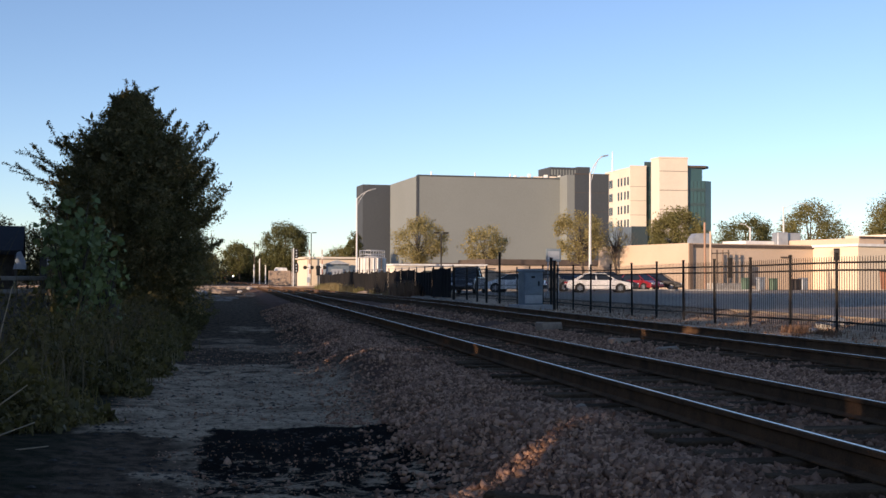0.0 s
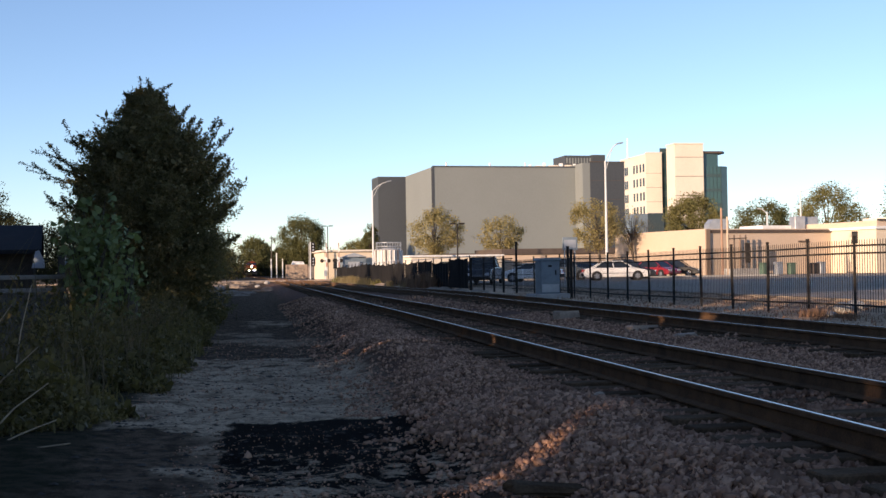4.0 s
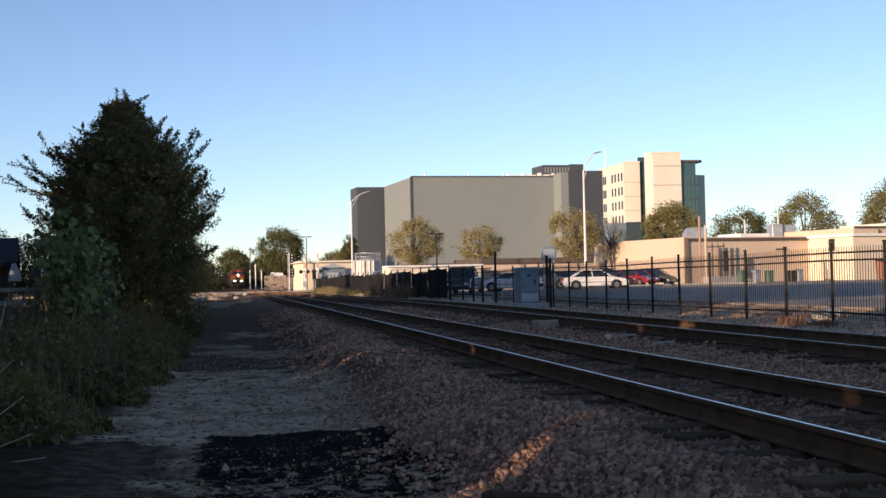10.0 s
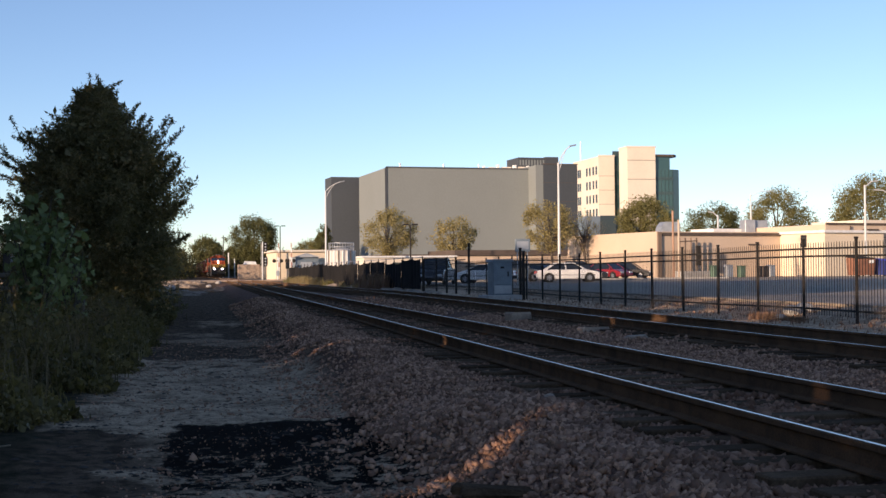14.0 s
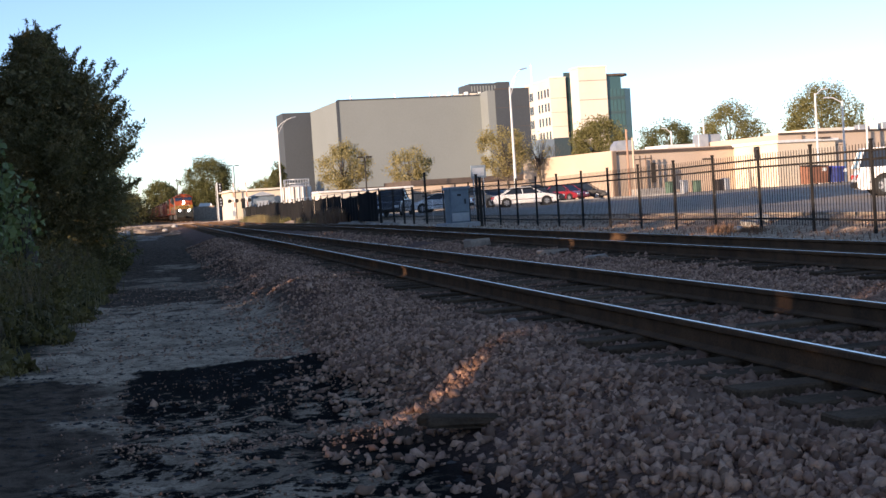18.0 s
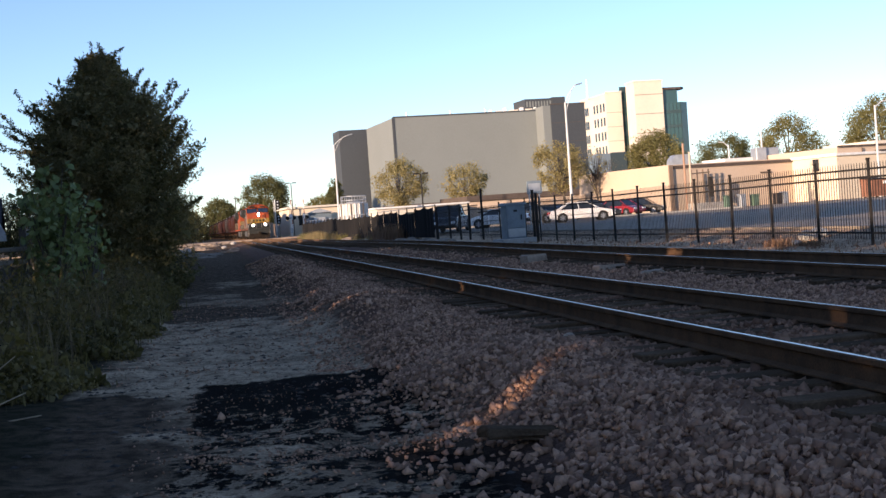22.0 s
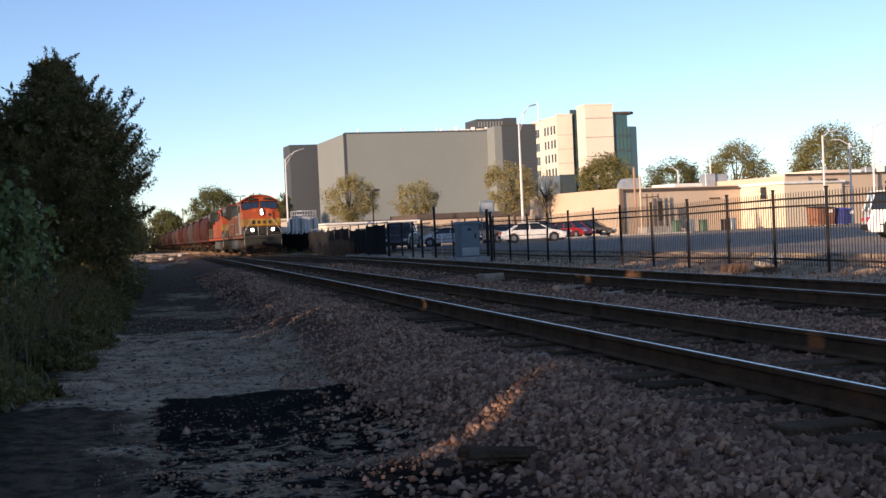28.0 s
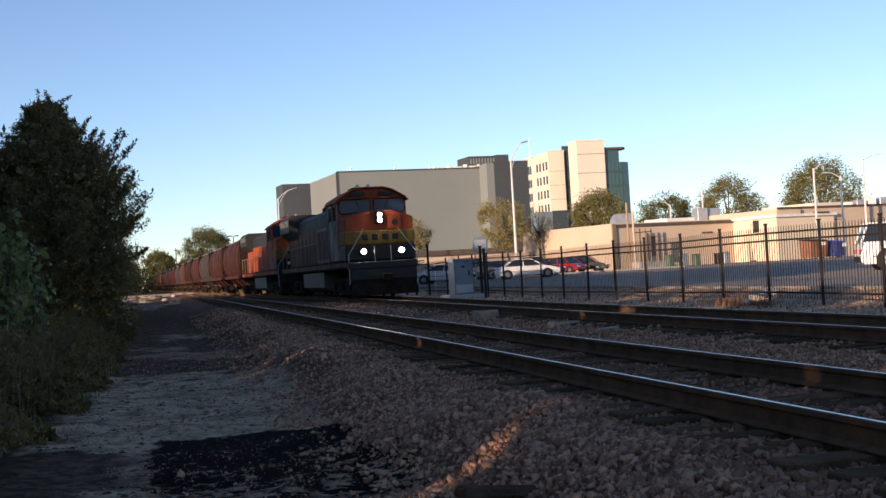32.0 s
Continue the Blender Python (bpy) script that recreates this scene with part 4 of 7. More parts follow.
def cream_tower():
    t = thing("office_tower", "cream six-storey office tower with green glass bays", "building")
    u, v = Vector((1.0, 0.0)), Vector((-0.06, 0.998))
    n = Vector((-1.0, -0.06))
    o = Vector((131.3, 401.0))
    walls(t, "wall", quad(o, u, v, 5.6, 24.0), 0, 39.5, M_CREAM, "cream precast wing")
    for s in range(7):
        z = 34.9 - s * 4.75
        slab(t, "floor_joint", o, u, 0.0, 5.6, z - 2.0, z - 1.9, 0.04, M_TRIM)
        for w in (1.2, 4.0, 7.2, 10.0, 16.4, 18.2):
            p = o + v * w
            q = [p, p + v * 1.3, p + v * 1.3 + n * 0.12, p + n * 0.12]
            win = part("window", prism(bmesh.new(), [tuple(c) for c in q], "z", z - 1.4, z + 1.4), M_GLASS, t, "dark slot window")
            r = [p - v * 0.1, p + v * 1.4, p + v * 1.4 + n * 0.18, p - v * 0.1 + n * 0.18]
            part("window_sill", prism(bmesh.new(), [tuple(c) for c in r], "z", z - 1.55, z - 1.4), M_CREAM, win)
    slab(t, "parapet", o, u, -0.1, 5.7, 39.5, 40.0, 0.15, M_CREAM)
    g = o + u * 5.3 + v * 1.0
    walls(t, "glass_bay", quad(g, u, v, 5.2, 14.0), 0, 40.2, M_GREENGL, "green glass bay")
    for s in range(9):
        slab(t, "spandrel", g, u, 0, 5.2, 1.4 + s * 4.75, 3.4 + s * 4.75, 0.06, M_SPAN)
    for k in range(4):
        slab(t, "mullion", g, u, k * 1.5, k * 1.5 + 0.15, 0, 40.2, 0.10, M_SPAN)
    slab(t, "bay_parapet", g, u, 0, 5.2, 40.2, 40.8, 0.1, M_SPAN)
    s0 = Vector((136.75, 387.5))
    walls(t, "shaft", quad(s0, u, v, 9.6, 7.0), 0, 41.2, M_CREAM, "tall cream shaft")
    for k in range(6):
        slab(t, "joint", s0, u, 0, 9.6, 6.0 + k * 6.2, 6.15 + k * 6.2, 0.04, M_TRIM)
    walls(t, "shaft_cap", quad(s0 - u * 0.15 - v * 0.15, u, v, 9.9, 7.3), 41.2, 41.7, M_CREAM)
    c0 = s0 + u * 9.6 + v * 1.0
    walls(t, "glass_end", [tuple(c0), tuple(c0 + u * 6.6 + v * 0.1), tuple(c0 + u * 9.2 + v * 1.6), tuple(c0 + u * 9.9 + v * 4.5), tuple(c0 + u * 9.9 + v * 16), tuple(c0 + v * 16)], 0, 34.2, M_GREENGL, "curved green glass wall")
    for k in range(7):
        slab(t, "glass_band", c0, u, 0, 6.6, 2.2 + k * 4.75, 3.2 + k * 4.75, 0.08, M_SPAN)
    for k in range(5):
        slab(t, "mullion", c0, u, 1.0 + k * 1.3, 1.1 + k * 1.3, 0, 34.2, 0.06, M_SPAN)
    walls(t, "upper_glass", [tuple(c0), tuple(c0 + u * 5.6 + v * 0.6), tuple(c0 + u * 6.6 + v * 2.4), tuple(c0 + u * 6.6 + v * 12), tuple(c0 + v * 12)], 34.2, 38.4, M_GREENGL)
    walls(t, "roof_canopy", [tuple(c0 - v * 0.5), tuple(c0 + u * 6.6 - v * 0.3), tuple(c0 + u * 8.4 + v * 1.8), tuple(c0 + u * 8.4 + v * 13), tuple(c0 + v * 13)], 38.4, 39.1, M_TRIM, "dark overhanging canopy")
    part("antenna", tubed([(129.5, 415.0, 39.0), (129.5, 415.0, 46.0)], [0.25, 0.15], 8), M_WHITE, t)
    a = Vector((119.8, 380.0))
    walls(t, "annexe", quad(a, u, v, 10.4, 12.0), 0, 18.5, M_CASE, "bluish low annexe")
    slab(t, "annexe_glass", a, u, 5.0, 10.3, 3.0, 18.7, 0.1, M_GLASS)


cream_tower()


def low_shops():
    """The long low tan building along the far side of the car park."""
    t = thing("low_building", "long low tan stucco building with a yellow bay", "building")
    v = Vector((-0.259, 0.966))
    u = Vector((0.966, 0.259))
    o = Vector((45.05, 119.05))
    walls(t, "wall", quad(o, u, v, 18.0, 17.0), 0.4, 5.35, M_TAN, "tan stucco wall")
    slab(t, "lower_band", o + v * 17.0, -v, 0.0, 17.0, 0.6, 3.3, 0.05, M_TAN)
    walls(t, "wing_wall", quad(o + u * 0.6 + v * 0.4, u, v, 18.0, 4.0), 0.4, 4.95, M_BROWN, "brown stucco wall with weak light in its colour")
    w = o + u * 0.6 + v * 0.4
    slab(t, "corner_pilaster", o, u, -0.03, 0.40, 0.4, 5.3, 0.2, M_BROWN, "brown corner pier")
    slab(t, "lower_wall", w, u, 5.5, 16.0, 0.6, 3.3, 0.08, M_BROWN, "brown lower wall with weak light in its colour")
    slab(t, "roof_edge", w, u, 0.0, 18.0, 4.95, 5.25, 0.55, M_TRIM, "dark roof edge")
    slab(t, "door", w, u, 3.3, 4.9, 0.7, 3.5, 0.12, M_TRIM, "brown steel door in a pale frame")
    for a0, a1, z0, z1 in ((3.1, 3.3, 0.7, 3.7), (4.9, 5.1, 0.7, 3.7), (3.1, 5.1, 3.7, 3.9)):
        slab(t, "door_frame", w, u, a0, a1, z0, z1, 0.16, M_TAN)
    slab(t, "wall_lamp", w, u, 10.9, 12.3, 3.95, 4.12, 0.5, M_TRIM, "long dark bracket lamp")
    for k in (5.8, 9.2, 12.6, 15.4):
        slab(t, "notice_plate", w, u, k, k + 0.35, 2.75, 3.05, 0.12, M_WHITE, "small white plate")
    # yellow bay and right wing
    p = w + u * 15.2
    q = p - v * 7.0
    walls(t, "bay", quad(q, u, v, 8.0, 8.0), 0.4, 5.1, M_YEL, "pale yellow stucco bay")
    walls(t, "bay_roof", quad(q - u * 0.25 - v * 0.25, u, v, 8.5, 8.5), 5.1, 5.36, M_WHITE, "white roof edge")
    n = Vector((-u.x, -u.y))
    b = [q + v * 2.6, q + v * 3.4, q + v * 3.4 + n * 0.1, q + v * 2.6 + n * 0.1]
    part("window", prism(bmesh.new(), [tuple(c) for c in b], "z", 3.7, 4.95), M_GLASS, t, "narrow dark window")
    r = q + v * 0.3 + u * 0.4
    walls(t, "right_wing", quad(r, u, v, 46.0, 16.0), 0.4, 5.95, M_TAN, "tan right wing")
    slab(t, "wing_cornice", r, u, 0, 46.0, 5.95, 6.12, 0.2, M_TRIM)
    part("downpipe", tubed([(*(r + u * 3.2 - v * 0.15), 0.7), (*(r + u * 3.2 - v * 0.15), 5.8)], 0.07, 8), M_TRIM, t)
    walls(t, "upper_parapet", quad(r + u * 11.0 + v * 6.0, u, v, 8.0, 8.0), 5.9, 6.75, M_CREAM)
    # plant on the roof
    for a, b, w0, h in ((14.2, 4.0, 1.2, 1.35), (15.55, 4.0, 1.5, 1.30)):
        c = w + u * a + v * b
        part("air_conditioner", boxed(c.x, c.x + w0, c.y, c.y + 1.5, 5.0, 5.0 + h + 0.5, 0.05), M_GALV, t, "rooftop air conditioner")
    c = w + u * 10.7 + v * 5.0
    walls(t, "white_roof_box", quad(c, u, v, 5.0, 4.0), 5.0, 5.9, M_WHITE)
    c = w + u * 1.0 + v * 1.2
    part("extract_hood", prism(bmesh.new(), [(c.x, 5.2), (c.x + 2.1, 5.2), (c.x + 2.1, 6.25), (c.x + 1.9, 6.4), (c.x + 0.5, 6.4), (c.x + 0.1, 5.9)], "y", c.y, c.y + 1.6), M_GALV, t, "pale rooftop extract hood")
    for k, (a, ww, hh) in enumerate(((14.0, 0.8, 0.45), (15.6, 1.1, 0.7), (17.3, 0.9, 0.95), (19.2, 1.6, 0.9), (21.6, 2.2, 0.6), (24.6, 1.0, 0.9), (27.0, 1.2, 0.7))):
        c = r + u * a + v * 4
        part("roof_vent", boxed(c.x, c.x + ww, c.y, c.y + 0.9, 5.9, 6.15 + hh, 0.05), M_GALV if k % 2 else M_WHITE, t)
    slab(t, "wall_lamp", r, u, 5.0, 6.6, 5.35, 5.5, 0.7, M_TRIM, "dark bracket lamp with cables")
    slab(t, "meter_board", r, u, 2.6, 4.6, 2.3, 3.0, 0.25, M_TRIM, "dark meter board")
    slab(t, "wall_cable", r, u, 4.4, 9.5, 4.6, 4.66, 0.05, M_TRIM)
    # outside: bollards, bins and meters against the wall
    e = thing("utility_cluster", "grey electric meters and ducts on a concrete plinth against the wall", "utility equipment")
    c = w + u * 1.0 - v * 1.0
    part("plinth", prism(bmesh.new(), quad(c, u, -v, 3.6, 1.6), "z", 0.6, 1.35), M_CONC, e)
    for k in range(4):
        p = c + u * (0.4 + k * 0.7) - v * 0.4
        part("duct", tubed([(p.x, p.y, 1.3), (p.x, p.y, 4.7)], 0.08, 8), M_TRIM if k % 2 else M_BROWN, e)
    p = c + u * 1.6 - v * 0.8
    part("switch_box", boxed(p.x + 0.4, p.x + 0.85, p.y - 0.3, p.y, 1.9, 3.9, 0.03), M_BLACK, e)
    part("cross_pipe", tubed([(c.x + 0.3, c.y - 0.4, 4.3), (c.x + 2.6, c.y + 0.2, 4.4)], 0.06, 6), M_TRIM, e)


low_shops()


def timber_pole():
    t = thing("utility_pole", "weathered reddish timber utility pole by the low building", "utility pole")
    part("pole", tubed([(41.8, 106.4, 0.6), (41.75, 106.4, 6.8)], [0.11, 0.09], 10), mat("reddish_timber", (0.42, 0.25, 0.17), (0.30, 0.18, 0.12), 0.9, 2, 30, 0.3, 0.01), t)
    part("conduit", tubed([(42.3, 106.4, 0.6), (42.3, 106.4, 6.0)], 0.09, 8), M_TAN, t)


timber_pole()


def dumpster(x, y, paint, lid, label, w=2.2, h=1.25):
    t = thing("dumpster", label, "dumpster", "dumpsters by the low building", at=pose(x, y, 0.70, 0, 0, 12))
    bm = prism(bmesh.new(), [(-0.7, 0.12), (0.7, 0.12), (0.85, h - 0.15), (0.85, h), (-0.85, h - 0.15)], "x", -w / 2, w / 2)
    part("bin", bm, paint, t)
    part("lid", prism(bmesh.new(), [(-0.87, h - 0.13), (0.87, h + 0.02), (0.87, h + 0.10), (-0.87, h - 0.05)], "x", -w / 2 - 0.03, w / 2 + 0.03), lid, t)
    for s in (-1, 1):
        part("fork_pocket", boxed(s * w / 2, s * (w / 2 + 0.12), -0.4, 0.4, 0.6, 0.8), paint, t)
        for q in (-0.5, 0.5):
            part("castor", drum(bmesh.new(), (s * (w / 2 - 0.3), q, 0.07), "x", 0.07, 0.06, 10), M_TYRE, t)
    part("plate", boxed(0.3, 0.75, -0.9, -0.80, h - 0.55, h - 0.25), M_WHITE, t)


dumpster(61.0, 108.0, mat("rusty_brown_steel", (0.28, 0.12, 0.07), (0.19, 0.085, 0.055), 0.8, 1.5, 20, 0.2, 0.005), M_BLACK, "rusty brown steel dumpster", 2.0, 1.8)
dumpster(63.2, 108.0, mat("dark_blue_steel", (0.03, 0.05, 0.20), (0.02, 0.03, 0.13), 0.6, 1.5, 20, 0.1, 0.005), mat("bright_blue_lid", (0.03, 0.05, 0.45), (0.03, 0.04, 0.3), 0.5, 2, 20, 0), "dark blue dumpster with a bright blue lid", 0.95, 1.6)


def bin_unit(x, y, h, material, label):
    t = thing("utility_box", label, "utility box", "boxes along the red wall", at=pose(x, y, 0.70, 0, 0, 15))
    part("body", boxed(-0.35, 0.35, -0.3, 0.3, 0, h, 0.04), material, t)
    part("cap", prism(bmesh.new(), [(-0.38, h), (0.38, h), (0.3, h + 0.1), (-0.3, h + 0.1)], "y", -0.33, 0.33), material, t)


M_BINGREEN = mat("green_steel", (0.10, 0.17, 0.12), (0.07, 0.12, 0.085), 0.6, 2, 20, 0.1, 0.004)
for k, (a, h, m) in enumerate(((4.9, 1.1, M_BINGREEN), (6.6, 1.15, M_GALV), (8.2, 1.05, M_BINGREEN), (11.0, 1.0, M_TRIM), (11.9, 1.1, M_GALV))):
    bin_unit(44.85 + 0.966 * a - 0.3, 119.05 + 0.259 * a - 5.5, h, m, ("green steel utility box by the red wall", "grey steel utility box by the red wall")[m is M_GALV])


def mast(x, y, z0, z1, arm, label):
    t = thing("lamp_mast", label, "lamp mast", "lamp masts behind the low building")
    part("pole", tubed([(x, y, z0), (x, y, z1)], [0.14, 0.09], 8), M_POLE, t)
    bm = tube(bmesh.new(), [(x, y, z1 - 0.2), (x + arm * 0.5, y, z1 + 0.35), (x + arm, y, z1 + 0.4)], 0.05, 6)
    part("arm", bm, M_POLE, t)


mast(63.8, 112.0, 0.5, 9.6, 1.4, "pale lamp mast behind the low building")
mast(69.1, 116.0, 0.5, 9.0, -2.0, "pale lamp mast behind the low building")
mast(64.6, 139.5, 0.5, 10.4, 2.6, "pale lamp mast with a long arm")
mast(60.4, 139.5, 0.5, 7.9, -1.2, "short pale lamp mast behind the low building")
mast(73.3, 118.5, 0.5, 10.9, 2.6, "pale lamp mast behind the low building")


def far_sheds():
    # beside the crossing
    t = thing("shed", "low cream shop with a pale roof beyond the crossing", "building")
    walls(t, "wall", [(12.0, 201), (24.0, 203), (23, 214), (11, 212)], 0.3, 4.8, M_YEL, "pale tan wall")
    part("roof", prism(bmesh.new(), [(11.6, 200.6), (24.4, 202.6), (23.4, 214.4), (10.6, 212.4)], "z", 4.9, 5.2), M_CREAM, t)
    slab(t, "window", (12.0, 201), (0.986, 0.164), 1.5, 3.0, 2.2, 3.8, 0.08, M_GLASS)
    t = thing("shed", "grey steel shed beyond the crossing", "building")
    walls(t, "wall", [(14.6, 195), (18.2, 195.4), (18, 200), (14.4, 199.6)], 0.3, 4.0, M_CASE)
    part("roof", prism(bmesh.new(), [(14.4, 3.95), (16.4, 4.6), (18.4, 3.95)], "y", 194.8, 200), M_GALV, t)
    part("door", boxed(15.4, 17.2, 194.9, 195.1, 0.5, 3.2), M_GALV, t)
    t = thing("van", "pale parked van beyond the crossing", "van")
    part("body", boxed(18.0, 20.2, 176.5, 181.5, 1.0, 2.6, 0.25), M_WHITE, t)
    part("bonnet", boxed(18.1, 20.1, 175.4, 176.7, 1.0, 1.7, 0.2), M_WHITE, t)
    part("windscreen", boxed(18.25, 19.95, 176.44, 176.52, 1.75, 2.4), M_GLASS, t)
    for x in (18.1, 20.1):
        for y in (176.6, 180.3):
            part("wheel", drum(bmesh.new(), (x, y, 0.95), "x", 0.35, 0.2, 14), M_TYRE, t)
    # white tanks behind the screened fence
    t = thing("storage_tank", "squat pale steel tank with a railed roof", "storage tank")
    part("shell", tubed([(15.0, 134.4, 0.5), (15.0, 134.4, 3.9)], 1.45, 28), M_TANK, t)
    part("roof", tube(bmesh.new(), [(15.0, 134.4, 3.9), (15.0, 134.4, 4.15)], [1.5, 0.5], 28), M_TANK, t)
    for k in range(14):
        a = k / 14 * 2 * math.pi
        p = Vector((15.0 + 1.35 * math.cos(a), 134.4 + 1.35 * math.sin(a), 0))
        part("railing_post", tubed([p + Vector((0, 0, 3.9)), p + Vector((0, 0, 4.75))], 0.03, 5), M_GALV, t)
    for k in range(11):
        a = math.pi + k / 10 * math.pi
        p = Vector((15.0 + 1.49 * math.cos(a), 134.4 + 1.49 * math.sin(a), 0))
        part("shell_rib", tubed([p + Vector((0, 0, 0.5)), p + Vector((0, 0, 3.9))], 0.06, 6), M_TRIM if k % 3 == 1 else M_WHITE, t)
    bm = bmesh.new()
    for z in (4.3, 4.72):
        tube(bm, [(15.0 + 1.35 * math.cos(k / 14 * 2 * math.pi), 134.4 + 1.35 * math.sin(k / 14 * 2 * math.pi), z) for k in range(15)], 0.03, 5)
    part("railing_hoop", bm, M_GALV, t)
    # long low buildings at the foot of the grey block
    t = thing("low_building", "long low pale building at the foot of the grey block", "building")
    walls(t, "wall", [(30, 205), (62, 210), (61, 224), (29, 219)], 0.3, 3.9, M_CREAM)
    walls(t, "roof_edge", [(29.7, 204.7), (62.3, 209.7), (61.3, 224.3), (28.7, 219.3)], 3.9, 4.4, M_TRIM)
    t = thing("low_building", "long low brown-roofed building beyond the car park", "building")
    walls(t, "wall", [(33, 160), (53, 163), (51, 173), (31.5, 170)], 0.3, 3.6, M_TAN)
    walls(t, "roof_edge", [(32.6, 159.6), (53.4, 162.6), (51.3, 173.3), (31, 170.4)], 3.6, 4.3, M_TRIM)
    t = thing("low_building", "low pale building with small windows behind the fence", "building")
    walls(t, "wall", [(19.5, 150), (31, 152), (30, 160), (18.5, 158)], 0.3, 3.3, M_CREAM)
    walls(t, "roof_edge", [(19.2, 149.7), (31.3, 151.7), (30.3, 160.3), (18.2, 158.3)], 3.3, 3.5, M_WHITE)
    for k in range(4):
        slab(t, "window", (19.5, 150), (0.985, 0.171), 1.0 + k * 2.6, 2.3 + k * 2.6, 1.6, 2.7, 0.06, M_GLASS)
    # signs
    t = thing("sign", "grey-blue rectangular sign on posts seen from behind", "sign")
    part("panel", boxed(19.3, 20.25, 75.6, 75.68, 2.75, 3.55, 0.02), M_CASE, t)
    part("back_frame", boxed(19.4, 20.15, 75.58, 75.6, 2.9, 3.4), M_GALV, t)
    for x in (19.45, 20.1):
        part("post", tubed([(x, 75.72, 0.6), (x, 75.72, 3.55)], 0.04, 8), M_GALV, t)
    # far utility pole and wires by the crossing
    t = thing("utility_pole", "distant timber utility pole with a cross-arm", "utility pole")
    part("pole", tubed([(6.05, 330, 0.4), (6.05, 330, 11.4)], [0.16, 0.11], 8), M_BARK, t)
    part("cross_arm", boxed(5.55, 6.55, 329.9, 330.1, 10.7, 10.9), M_BARK, t)
    t = thing("fence", "brown board fence beyond the crossing", "fence")
    for k in range(10):
        part("board", boxed(8.6 + k * 0.7, 9.27 + k * 0.7, 262 + k * 0.1, 262.06 + k * 0.1, 0.4, 2.9 + 0.1 * (k % 2)), M_BROWN if k % 3 else M_WOODTOP, t)
    t = thing("relay_hut", "low grey-green relay hut with a white roof unit beyond the crossing", "hut")
    part("body", boxed(7.5, 11.8, 253.0, 257.0, 0.4, 3.3, 0.05), M_OLDCONC, t)
    part("roof", prism(bmesh.new(), [(8.6, 3.3), (11.2, 3.3), (11.0, 3.85), (8.9, 3.95)], "y", 253.2, 256.5), M_WHITE, t)
    for x, h in ((5.4, 4.4), (6.7, 5.8), (8.1, 4.4)):
        ob = part("white_post", tubed([(x, 300, 0.3), (x, 300, 0.6 + h)], 0.14, 8), M_WHITE)
        tagged(ob, "white-painted post beside the line beyond the crossing", "post", "white posts by the line")


far_sheds()


